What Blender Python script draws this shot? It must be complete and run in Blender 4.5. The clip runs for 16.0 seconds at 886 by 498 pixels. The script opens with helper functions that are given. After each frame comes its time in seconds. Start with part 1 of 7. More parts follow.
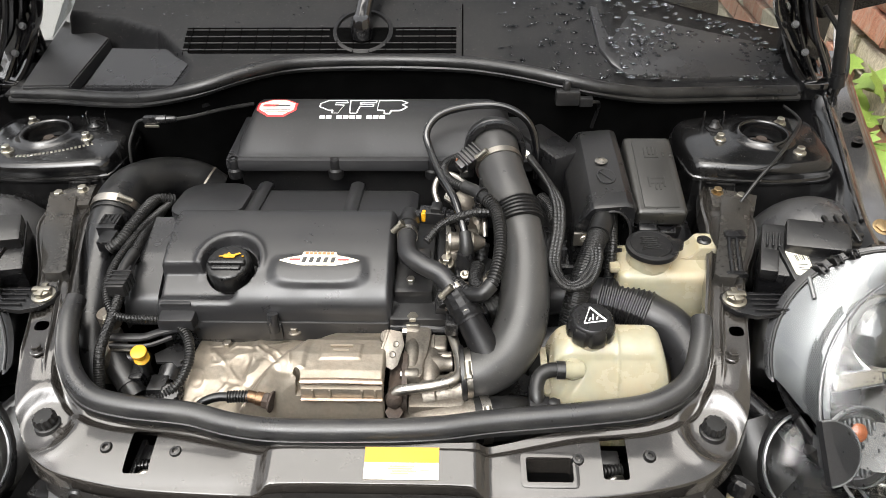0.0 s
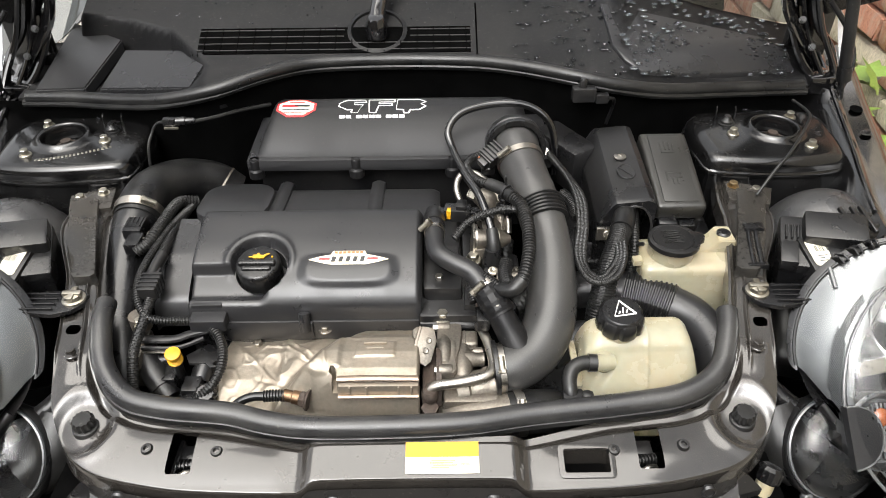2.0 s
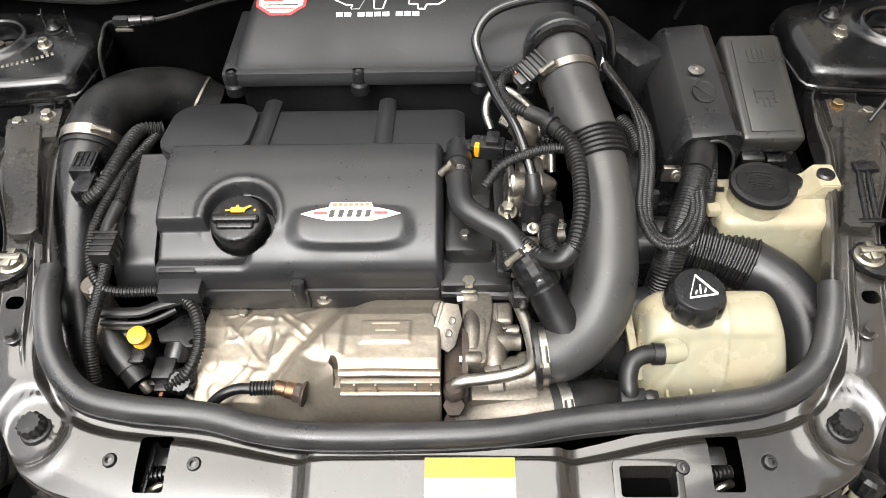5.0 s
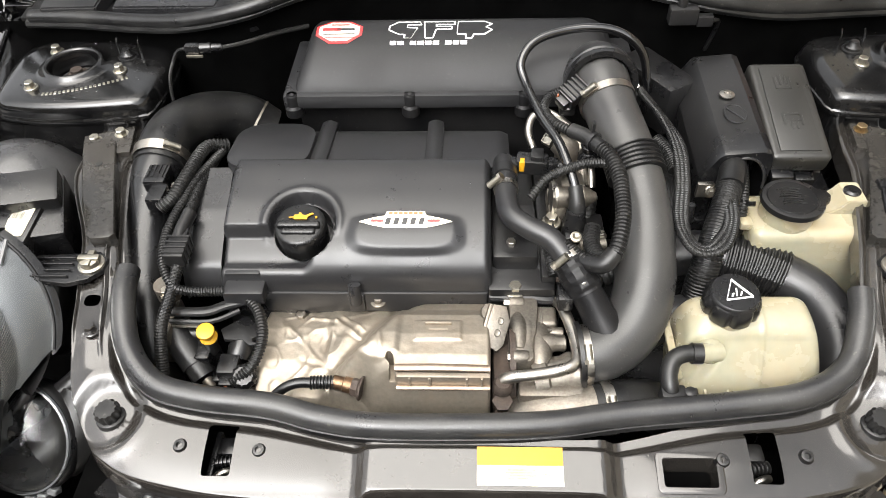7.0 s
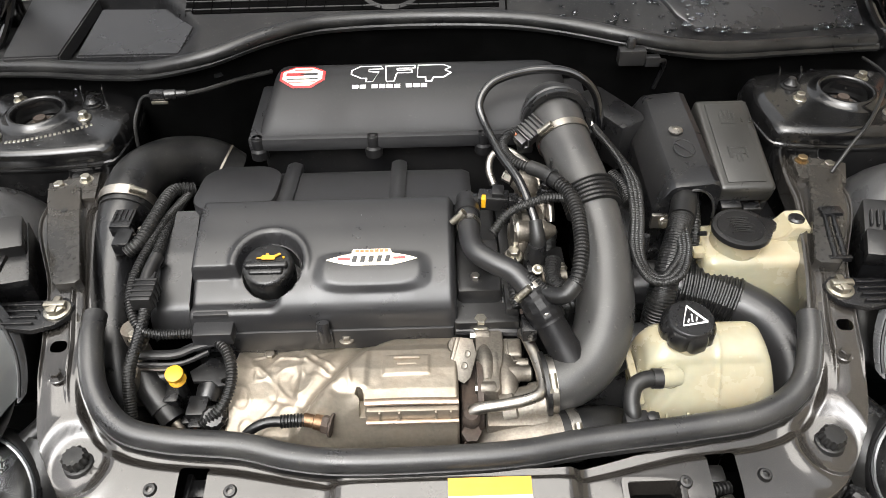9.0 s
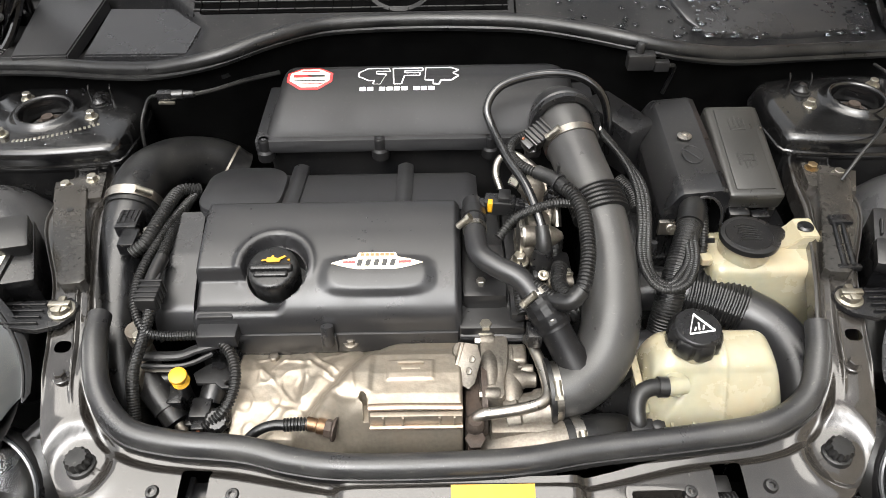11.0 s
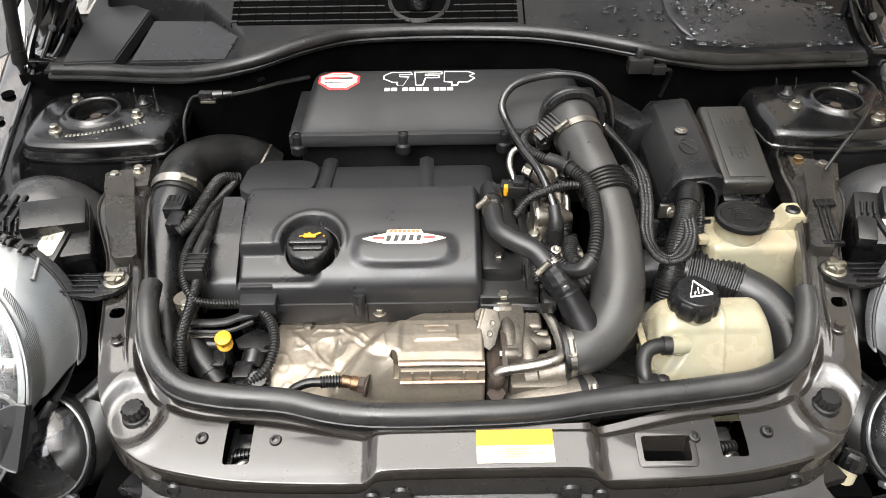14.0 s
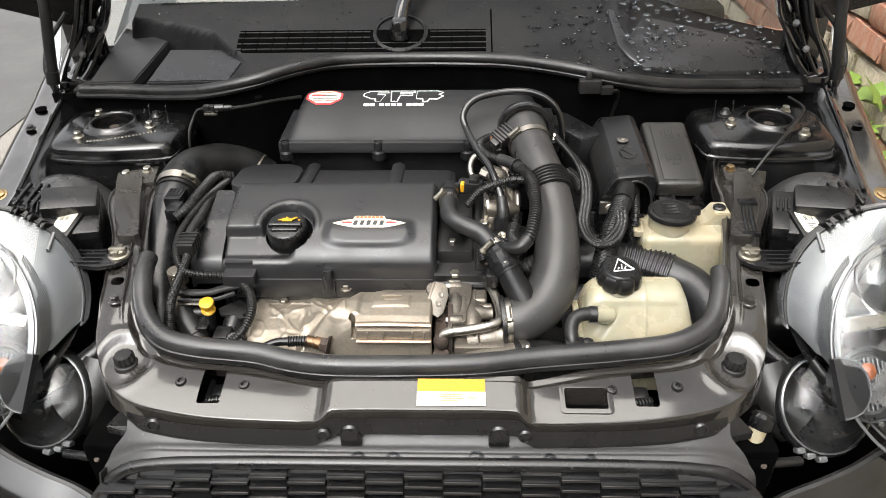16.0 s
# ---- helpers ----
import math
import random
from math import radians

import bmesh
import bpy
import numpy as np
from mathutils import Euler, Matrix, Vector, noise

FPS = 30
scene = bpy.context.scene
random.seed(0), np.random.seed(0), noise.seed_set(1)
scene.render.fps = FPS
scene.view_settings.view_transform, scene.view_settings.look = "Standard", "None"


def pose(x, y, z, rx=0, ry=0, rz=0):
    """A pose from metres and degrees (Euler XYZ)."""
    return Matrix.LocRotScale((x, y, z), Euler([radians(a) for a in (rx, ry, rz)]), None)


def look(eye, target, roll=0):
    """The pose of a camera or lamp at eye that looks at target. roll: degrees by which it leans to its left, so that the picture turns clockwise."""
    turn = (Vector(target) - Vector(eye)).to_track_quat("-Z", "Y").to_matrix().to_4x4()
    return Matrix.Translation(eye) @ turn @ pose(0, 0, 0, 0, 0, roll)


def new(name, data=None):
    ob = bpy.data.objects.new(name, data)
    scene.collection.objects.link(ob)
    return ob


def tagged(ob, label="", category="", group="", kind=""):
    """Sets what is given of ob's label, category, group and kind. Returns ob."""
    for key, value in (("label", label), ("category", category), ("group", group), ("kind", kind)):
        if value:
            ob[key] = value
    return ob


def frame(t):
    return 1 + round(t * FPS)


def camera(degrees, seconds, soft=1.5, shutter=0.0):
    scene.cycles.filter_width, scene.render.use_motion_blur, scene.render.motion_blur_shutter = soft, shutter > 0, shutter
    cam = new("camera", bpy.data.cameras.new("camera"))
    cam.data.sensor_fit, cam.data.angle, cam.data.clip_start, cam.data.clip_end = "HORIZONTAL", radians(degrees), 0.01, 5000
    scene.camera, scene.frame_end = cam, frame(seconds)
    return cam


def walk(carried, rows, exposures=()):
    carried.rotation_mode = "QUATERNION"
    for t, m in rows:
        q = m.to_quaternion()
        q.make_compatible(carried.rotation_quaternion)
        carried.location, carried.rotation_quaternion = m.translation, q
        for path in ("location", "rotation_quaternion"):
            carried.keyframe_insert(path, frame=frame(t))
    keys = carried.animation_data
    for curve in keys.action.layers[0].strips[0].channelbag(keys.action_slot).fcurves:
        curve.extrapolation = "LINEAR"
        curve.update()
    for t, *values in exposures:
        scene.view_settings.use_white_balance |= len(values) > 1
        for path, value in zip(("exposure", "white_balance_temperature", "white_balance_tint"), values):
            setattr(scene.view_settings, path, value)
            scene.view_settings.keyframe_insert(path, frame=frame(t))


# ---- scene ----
cam = camera(63.1, 16.0, 0.9)
PATH = [
    (0, (0.094, 0.008, 1.441), (0.045, 1.576, 0.2), -0.8),
    (0.5, (0.049, 0.018, 1.45), (0.021, 1.561, 0.179), -1.8),
    (1, (0.029, 0.004, 1.451), (0.021, 1.543, 0.173), -1.5),
    (1.5, (0.03, 0.0, 1.451), (0.025, 1.553, 0.191), -0.7),
    (2, (0.036, -0.001, 1.451), (0.035, 1.56, 0.2), -0.7),
    (2.5, (0.039, 0.003, 1.45), (0.038, 1.56, 0.194), -0.9),
    (3, (0.041, 0.012, 1.45), (0.035, 1.561, 0.184), -1.2),
    (3.5, (0.037, 0.031, 1.43), (0.031, 1.563, 0.145), -1.3),
    (4, (0.004, 0.096, 1.403), (0.015, 1.555, 0.034), -1.0),
    (4.2, (-0.01, 0.12, 1.4), (0.002, 1.533, -0.015), -1.1),
    (6.3, (0.095, 0.308, 1.412), (-0.057, 1.531, -0.162), -3.9),
    (6.5, (0.061, 0.26, 1.415), (-0.089, 1.533, -0.12), -3.6),
    (7, (-0.011, 0.151, 1.41), (-0.097, 1.53, -0.036), -2.5),
    (7.5, (-0.035, 0.106, 1.418), (-0.053, 1.541, 0.024), -1.5),
    (8, (-0.019, 0.121, 1.424), (-0.014, 1.581, 0.057), -0.8),
    (8.5, (-0.012, 0.129, 1.423), (-0.005, 1.586, 0.053), -1.0),
    (9, (-0.01, 0.135, 1.423), (0.0, 1.588, 0.049), -1.3),
    (11.5, (-0.01, 0.143, 1.424), (-0.017, 1.596, 0.05), -1.0),
    (12, (-0.013, 0.146, 1.423), (-0.018, 1.598, 0.048), -1.0),
    (12.5, (-0.02, 0.151, 1.425), (-0.03, 1.605, 0.051), -1.1),
    (13, (-0.024, 0.159, 1.425), (-0.046, 1.628, 0.068), -1.4),
    (13.5, (-0.031, 0.129, 1.425), (-0.045, 1.628, 0.102), -1.3),
    (14, (-0.042, 0.031, 1.419), (-0.035, 1.562, 0.132), -0.7),
    (14.5, (0.012, -0.059, 1.41), (0.001, 1.532, 0.198), 0.4),
    (15, (0.033, -0.131, 1.405), (-0.062, 1.504, 0.258), -0.5),
    (15.5, (0.044, -0.146, 1.404), (-0.071, 1.502, 0.278), -1.3),
    (16, (0.049, -0.132, 1.403), (-0.014, 1.513, 0.267), -1.2),
]
walk(cam, [(t, look(eye, target, roll)) for t, eye, target, roll in PATH],
     [(0, 1.58), (3.5, 1.60), (6.4, 1.86), (7.4, 1.72), (9.0, 1.68), (12.5, 1.76), (13.5, 1.72), (14.0, 1.69), (14.5, 1.60), (16, 1.58)])


# ---- light ----
world = bpy.data.worlds.new("sky")
scene.world = world
world.use_nodes = True
wn = world.node_tree.nodes
sky = wn.new("ShaderNodeTexSky")
sky.sky_type = "NISHITA"
sky.sun_disc = False
sky.sun_elevation, sky.sun_rotation = radians(52), radians(200)
sky.air_density, sky.dust_density, sky.ozone_density = 1.0, 6.0, 0.6
# an overcast sky: the blue is taken out of the sky's light
pale = wn.new("ShaderNodeHueSaturation")
pale.inputs["Saturation"].default_value = 0.08
world.node_tree.links.new(sky.outputs[0], pale.inputs["Color"])
world.node_tree.links.new(pale.outputs[0], wn["Background"].inputs[0])
wn["Background"].inputs[1].default_value = 0.14
sun = new("sun", bpy.data.lights.new("sun", "SUN"))
sun.data.energy, sun.data.angle, sun.data.color = 1.15, radians(52), (1.0, 0.95, 0.87)
sun.matrix_world = look((-0.4, 0.45, 3.6), (0, 0.7, 0.8))


# ---- materials ----
def material(name, base, rough=0.5, metal=0.0, grain=400.0, vary=0.25, bump=0.15, depth=0.0006, spec=0.5, coat=0.0,
             dirt=None, dirt_amount=0.0, dirt_scale=9.0, rough_vary=0.12, coat_rough=0.1, specks=0.0):
    m = bpy.data.materials.new(name)
    m.use_nodes = True
    nt = m.node_tree
    n, k = nt.nodes, nt.links
    b = n["Principled BSDF"]
    tc = n.new("ShaderNodeTexCoord")
    fine, broad = n.new("ShaderNodeTexNoise"), n.new("ShaderNodeTexNoise")
    fine.inputs["Scale"].default_value, fine.inputs["Detail"].default_value = grain, 3.0
    broad.inputs["Scale"].default_value, broad.inputs["Detail"].default_value = dirt_scale, 6.0
    broad.inputs["Roughness"].default_value = 0.65
    k.new(tc.outputs["Object"], fine.inputs["Vector"])
    k.new(tc.outputs["Object"], broad.inputs["Vector"])
    ramp = n.new("ShaderNodeMapRange")
    ramp.inputs["From Min"].default_value, ramp.inputs["From Max"].default_value = 0.3, 0.7
    ramp.inputs["To Min"].default_value, ramp.inputs["To Max"].default_value = 1 - vary, 1 + vary
    k.new(fine.outputs["Fac"], ramp.inputs["Value"])
    tone = n.new("ShaderNodeMix")
    tone.data_type, tone.blend_type = "RGBA", "MULTIPLY"
    tone.inputs["Factor"].default_value = 1.0
    tone.inputs["A"].default_value = (*base, 1)
    k.new(ramp.outputs[0], tone.inputs["B"])
    colour = tone.outputs["Result"]
    wear = n.new("ShaderNodeMapRange")
    wear.inputs["From Min"].default_value, wear.inputs["From Max"].default_value = 0.42, 0.72
    wear.inputs["To Min"].default_value, wear.inputs["To Max"].default_value = 0.0, dirt_amount
    k.new(broad.outputs["Fac"], wear.inputs["Value"])
    if dirt:
        mix = n.new("ShaderNodeMix")
        mix.data_type = "RGBA"
        k.new(wear.outputs[0], mix.inputs["Factor"])
        k.new(colour, mix.inputs["A"])
        mix.inputs["B"].default_value = (*dirt, 1)
        colour = mix.outputs["Result"]
    if specks:
        dots, pick, lay = n.new("ShaderNodeTexNoise"), n.new("ShaderNodeMapRange"), n.new("ShaderNodeMix")
        dots.inputs["Scale"].default_value, dots.inputs["Detail"].default_value = 260.0, 2.0
        pick.inputs["From Min"].default_value, pick.inputs["From Max"].default_value = 0.66, 0.74
        pick.inputs["To Max"].default_value = specks
        lay.data_type = "RGBA"
        lay.inputs["B"].default_value = (0.16, 0.15, 0.13, 1)
        k.new(tc.outputs["Object"], dots.inputs["Vector"])
        k.new(dots.outputs["Fac"], pick.inputs["Value"])
        k.new(pick.outputs[0], lay.inputs["Factor"])
        k.new(colour, lay.inputs["A"])
        colour = lay.outputs["Result"]
    k.new(colour, b.inputs["Base Color"])
    rr = n.new("ShaderNodeMapRange")
    rr.inputs["From Min"].default_value, rr.inputs["From Max"].default_value = 0.3, 0.7
    rr.inputs["To Min"].default_value = max(0.03, rough - rough_vary)
    rr.inputs["To Max"].default_value = min(1.0, rough + rough_vary)
    k.new(broad.outputs["Fac"], rr.inputs["Value"])
    k.new(rr.outputs[0], b.inputs["Roughness"])
    b.inputs["Metallic"].default_value = metal
    b.inputs["Specular IOR Level"].default_value = spec
    b.inputs["Coat Weight"].default_value, b.inputs["Coat Roughness"].default_value = coat, coat_rough
    if bump:
        bp = n.new("ShaderNodeBump")
        bp.inputs["Strength"].default_value, bp.inputs["Distance"].default_value = bump, depth
        k.new(fine.outputs["Fac"], bp.inputs["Height"])
        k.new(bp.outputs[0], b.inputs["Normal"])
    return m


DUST = (0.035, 0.033, 0.030)
PLASTIC = material("black_plastic", (0.0055, 0.0055, 0.006), 0.30, spec=0.52, grain=900, bump=0.2, dirt=DUST, dirt_amount=0.22, specks=0.22)
SATIN = material("satin_plastic", (0.0142, 0.0142, 0.0152), 0.33, spec=0.45, grain=1500, bump=0.06, dirt=DUST, dirt_amount=0.15, specks=0.08)
TEXTURED = material("textured_plastic", (0.0065, 0.0065, 0.007), 0.38, spec=0.17, grain=900, bump=0.3, dirt=DUST, dirt_amount=0.25, specks=0.20)
LID_PLASTIC = material("lid_plastic", (0.0125, 0.0125, 0.0132), 0.46, spec=0.22, grain=1500, bump=0.06, dirt=DUST, dirt_amount=0.15, specks=0.06)
FUSE_LID = material("fuse_lid_plastic", (0.0185, 0.0180, 0.0165), 0.36, spec=0.5, grain=1500, bump=0.06, dirt=DUST, dirt_amount=0.2, specks=0.08)
SHELF = material("dusty_shelf_plastic", (0.026, 0.026, 0.027), 0.42, grain=900, bump=0.1, dirt=(0.06, 0.058, 0.054), dirt_amount=0.4, dirt_scale=12, specks=0.40)
PIPE = material("pipe_plastic", (0.030, 0.0295, 0.029), 0.36, grain=900, bump=0.08, dirt=(0.055, 0.053, 0.048), dirt_amount=0.35, dirt_scale=12, specks=0.25)
RUBBER = material("rubber", (0.0055, 0.0055, 0.0058), 0.36, spec=0.4, grain=500, bump=0.2, dirt=(0.035, 0.034, 0.031), dirt_amount=0.35, dirt_scale=25, specks=0.20)
SEALING = material("dusty_seal_rubber", (0.016, 0.016, 0.0168), 0.36, grain=500, bump=0.15, dirt=(0.07, 0.068, 0.062), dirt_amount=0.4, dirt_scale=14, specks=0.20)
PAINT = material("black_paint", (0.0025, 0.0025, 0.0029), 0.09, grain=60, bump=0.04, coat=1.0, dirt=(0.06, 0.056, 0.05), dirt_amount=0.06)
TOWER = material("tower_paint", (0.0028, 0.0028, 0.0030), 0.20, grain=160, bump=0.08, coat=0.3, coat_rough=0.09, dirt=(0.022, 0.021, 0.020), dirt_amount=0.18, dirt_scale=20, specks=0.12)
PANEL = material("panel_paint", (0.017, 0.0155, 0.014), 0.18, grain=90, bump=0.02, spec=0.45, coat=0.75, coat_rough=0.07, dirt=(0.046, 0.040, 0.034),
                 dirt_amount=0.35, dirt_scale=3.5, specks=0.07)
RAIL = material("rail_paint", (0.020, 0.0188, 0.0170), 0.24, grain=200, bump=0.06, spec=0.45, dirt=(0.055, 0.047, 0.038), dirt_amount=0.4, dirt_scale=9, specks=0.1)
LINER = material("grey_liner", (0.030, 0.030, 0.031), 0.30, grain=300, bump=0.1, dirt=(0.06, 0.058, 0.054), dirt_amount=0.4, dirt_scale=12)
# near-black without sheen: deep shade put into the colour
DARK = material("shade_black", (0.002, 0.002, 0.002), 0.9, grain=40, bump=0, spec=0.0)
SHIELD = material("heat_shield", (0.262, 0.231, 0.188), 0.44, metal=0.68, grain=220, vary=0.10, bump=0.25, depth=0.001,
                  dirt=(0.30, 0.24, 0.18), dirt_amount=0.5, dirt_scale=26)
TAN = material("heat_tanned_metal", (0.36, 0.29, 0.23), 0.36, metal=0.9, grain=300, vary=0.12, bump=0.15, dirt=(0.30, 0.19, 0.12), dirt_amount=0.6, dirt_scale=40)
CAST = material("cast_alloy", (0.19, 0.174, 0.15), 0.46, metal=0.85, grain=350, vary=0.2, bump=0.35, depth=0.0008,
                dirt=(0.16, 0.13, 0.10), dirt_amount=0.6, dirt_scale=30, specks=0.50)
STEEL = material("bright_steel", (0.38, 0.36, 0.33), 0.34, metal=1.0, grain=600, vary=0.12, bump=0.1,
                 dirt=(0.30, 0.26, 0.2), dirt_amount=0.4, dirt_scale=60)
ZINC = material("zinc_bolt", (0.40, 0.38, 0.33), 0.36, metal=1.0, grain=800, vary=0.15, dirt=(0.25, 0.2, 0.12), dirt_amount=0.4, dirt_scale=80)
BRASS = material("yellow_zinc", (0.34, 0.25, 0.14), 0.38, metal=1.0, grain=500, dirt=(0.3, 0.2, 0.1), dirt_amount=0.4, dirt_scale=70)
RUST = material("rusted_iron", (0.045, 0.035, 0.029), 0.7, metal=0.5, grain=300, vary=0.4, bump=0.6, dirt=(0.085, 0.055, 0.038), dirt_amount=0.5, dirt_scale=40)
COPPER = material("heat_browned_metal", (0.16, 0.10, 0.06), 0.42, metal=0.9, grain=300, vary=0.3, bump=0.2, dirt=(0.12, 0.07, 0.04), dirt_amount=0.5, dirt_scale=50)
TANK = material("tank_plastic", (0.275, 0.260, 0.188), 0.27, grain=90, vary=0.05, bump=0.03, dirt=(0.34, 0.235, 0.125), dirt_amount=0.5, dirt_scale=10)
for m_, r_ in ((TANK, 0.012),):
    m_.node_tree.nodes["Principled BSDF"].inputs["Subsurface Weight"].default_value = 0.35
    m_.node_tree.nodes["Principled BSDF"].inputs["Subsurface Radius"].default_value = (r_, r_ * 0.8, r_ * 0.45)
YELLOW = material("yellow_plastic", (0.50, 0.26, 0.008), 0.4, grain=300, vary=0.08)
PATCH = material("blanking_black", (0.016, 0.016, 0.017), 0.45, spec=0.3, grain=600, bump=0.05)
YELLOW_INK = material("yellow_ink", (0.44, 0.23, 0.006), 0.5, grain=300, vary=0.05)
WHITE = material("white_print", (0.78, 0.78, 0.76), 0.45, grain=300, vary=0.05)
PAPER = material("sticker_paper", (0.74, 0.70, 0.58), 0.4, grain=200, vary=0.08, dirt=(0.5, 0.45, 0.3), dirt_amount=0.35, dirt_scale=30)
RED = material("red_print", (0.62, 0.03, 0.03), 0.4, grain=300, vary=0.06)
INK = material("black_ink", (0.02, 0.02, 0.02), 0.5, grain=300)
BADGE = material("badge_metal", (0.62, 0.56, 0.44), 0.30, metal=1.0, grain=900, vary=0.05, bump=0.03)
ORANGE = material("orange_enamel", (0.70, 0.12, 0.045), 0.35, grain=300, vary=0.05)
SLAT = material("grille_gloss", (0.006, 0.006, 0.0065), 0.20, grain=200, vary=0.2, bump=0.05, spec=0.5, dirt=(0.02, 0.019, 0.017), dirt_amount=0.3, dirt_scale=12)
REFLECTOR = material("lamp_reflector", (0.42, 0.43, 0.43), 0.10, metal=1.0, grain=55, vary=0.2, bump=0.5, depth=0.006, dirt=(0.17, 0.13, 0.10), dirt_amount=0.7, dirt_scale=16)
CHROME = material("chrome", (0.82, 0.82, 0.82), 0.09, metal=1.0, grain=200, vary=0.03, bump=0)
BEZEL = material("satin_bezel", (0.128, 0.132, 0.136), 0.38, metal=0.85, grain=30, vary=0.06, bump=0.18, depth=0.004, dirt=(0.22, 0.225, 0.22), dirt_amount=0.5, dirt_scale=14, rough_vary=0.08)
# black wings given a grey metal base that carries the bright sky sheen
WING = material("wing_sheen_paint", (0.30, 0.29, 0.285), 0.14, metal=1.0, grain=60, vary=0.1, bump=0.03, coat=1.0, dirt=(0.05, 0.045, 0.04), dirt_amount=0.4, dirt_scale=7)
AMBER = material("amber_plastic", (0.22, 0.07, 0.03), 0.25, grain=200)
SKY_GLINT = material("sky_glint_silver", (0.60, 0.61, 0.62), 0.28, metal=0.3, grain=800, vary=0.06, coat=0.6)


def clear(name, tint, rough, amount, water=0.0):
    """A clear sheet: see-through with a glossy skin."""
    m = bpy.data.materials.new(name)
    m.use_nodes = True
    n, k = m.node_tree.nodes, m.node_tree.links
    out = n["Material Output"]
    n.remove(n["Principled BSDF"])
    tr, gl, mix = n.new("ShaderNodeBsdfTransparent"), n.new("ShaderNodeBsdfGlossy"), n.new("ShaderNodeMixShader")
    tr.inputs[0].default_value = (*tint, 1)
    gl.inputs["Roughness"].default_value = rough
    fr = n.new("ShaderNodeFresnel")
    fr.inputs[0].default_value = amount
    k.new(fr.outputs[0], mix.inputs[0])
    k.new(tr.outputs[0], mix.inputs[1])
    k.new(gl.outputs[0], mix.inputs[2])
    k.new(mix.outputs[0], out.inputs[0])
    tc, no, bp = n.new("ShaderNodeTexCoord"), n.new("ShaderNodeTexNoise"), n.new("ShaderNodeBump")
    no.inputs["Scale"].default_value = 70
    bp.inputs["Strength"].default_value, bp.inputs["Distance"].default_value = 0.05 + water, 0.001
    k.new(tc.outputs["Object"], no.inputs["Vector"])
    k.new(no.outputs["Fac"], bp.inputs["Height"])
    if water >= 0:
        k.new(bp.outputs[0], gl.inputs["Normal"])
        k.new(bp.outputs[0], fr.inputs["Normal"])
    return m


LENS = clear("lamp_lens", (0.93, 0.94, 0.94), 0.05, 1.5, -0.042)
LOWER = material("lower_bowl", (0.075, 0.077, 0.080), 0.25, metal=0.7, grain=60, vary=0.1, bump=0.1, dirt=(0.035, 0.035, 0.035), dirt_amount=0.6, dirt_scale=12)
BALL = material("projector_glass", (0.02, 0.022, 0.022), 0.04, grain=80, vary=0.1, bump=0.0, spec=0.9, coat=1.0, coat_rough=0.02)
LENS_EDGE = material("lens_edge", (0.08, 0.083, 0.086), 0.22, grain=200, vary=0.1, bump=0.02, spec=0.8)
SCREEN = clear("windscreen_glass", (0.35, 0.38, 0.38), 0.06, 1.75, 0.3)
WATER = clear("water", (0.50, 0.52, 0.54), 0.02, 1.5)


# ---- shape helpers ----
def part(name, bm, mat, parent=None, label="", smooth=True, angle=38):
    """Links a bmesh as one mesh object, under a thing or a part."""
    bmesh.ops.recalc_face_normals(bm, faces=bm.faces[:])
    me = bpy.data.meshes.new(name)
    bm.to_mesh(me)
    bm.free()
    me.materials.append(mat)
    if smooth:
        me.shade_smooth()
        me.set_sharp_from_angle(angle=radians(angle))
    ob = new(name, me)
    if parent:
        ob.parent = parent
        ob.matrix_parent_inverse = parent.matrix_world.inverted()
    if label:
        ob["label"] = label
    return ob


def thing(name, label, category, at=(0, 0, 0), group="", kind=""):
    ob = new(name)
    ob.empty_display_size = 0.02
    ob.location = at
    ob.matrix_world = Matrix.Translation(at)
    return tagged(ob, label, category, group, kind)


def block(x0, x1, y0, y1, z0, z1, bevel=0.003, seg=2, m=None, taper=0.0):
    bm = bmesh.new()
    bmesh.ops.create_cube(bm, size=1)
    for v in bm.verts:
        s = 1 - taper * (v.co.z + 0.5)
        v.co = Vector(((x0 + x1) / 2 + v.co.x * (x1 - x0) * s, (y0 + y1) / 2 + v.co.y * (y1 - y0) * s, (z0 + z1) / 2 + v.co.z * (z1 - z0)))
    if bevel:
        bmesh.ops.bevel(bm, geom=bm.edges[:], offset=bevel, segments=seg, affect="EDGES", profile=0.6)
    if m:
        bmesh.ops.transform(bm, matrix=m, verts=bm.verts)
    return bm


def join(*bms):
    """One bmesh out of several."""
    out = bmesh.new()
    for b in bms:
        me = bpy.data.meshes.new("tmp")
        b.to_mesh(me)
        b.free()
        out.from_mesh(me)
        bpy.data.meshes.remove(me)
    return out


def curve(pts, step=0.006):
    """Even points along a smooth curve through pts."""
    p = [Vector(a) for a in pts]
    p = [p[0] * 2 - p[1]] + p + [p[-1] * 2 - p[-2]]
    fine = []
    for i in range(1, len(p) - 2):
        for j in range(24):
            u = j / 24
            a, b, c, d = p[i - 1], p[i], p[i + 1], p[i + 2]
            fine.append(0.5 * ((2 * b) + (c - a) * u + (2 * a - 5 * b + 4 * c - d) * u * u + (3 * b - a - 3 * c + d) * u ** 3))
    fine.append(p[-2])
    out, left = [fine[0]], step
    for a, b in zip(fine, fine[1:]):
        d = (b - a).length
        while d > left:
            a = a + (b - a) * (left / d)
            out.append(a.copy())
            d = (b - a).length
            left = step
        left -= d
    if (out[-1] - fine[-1]).length > step * 0.3:
        out.append(fine[-1])
    return out


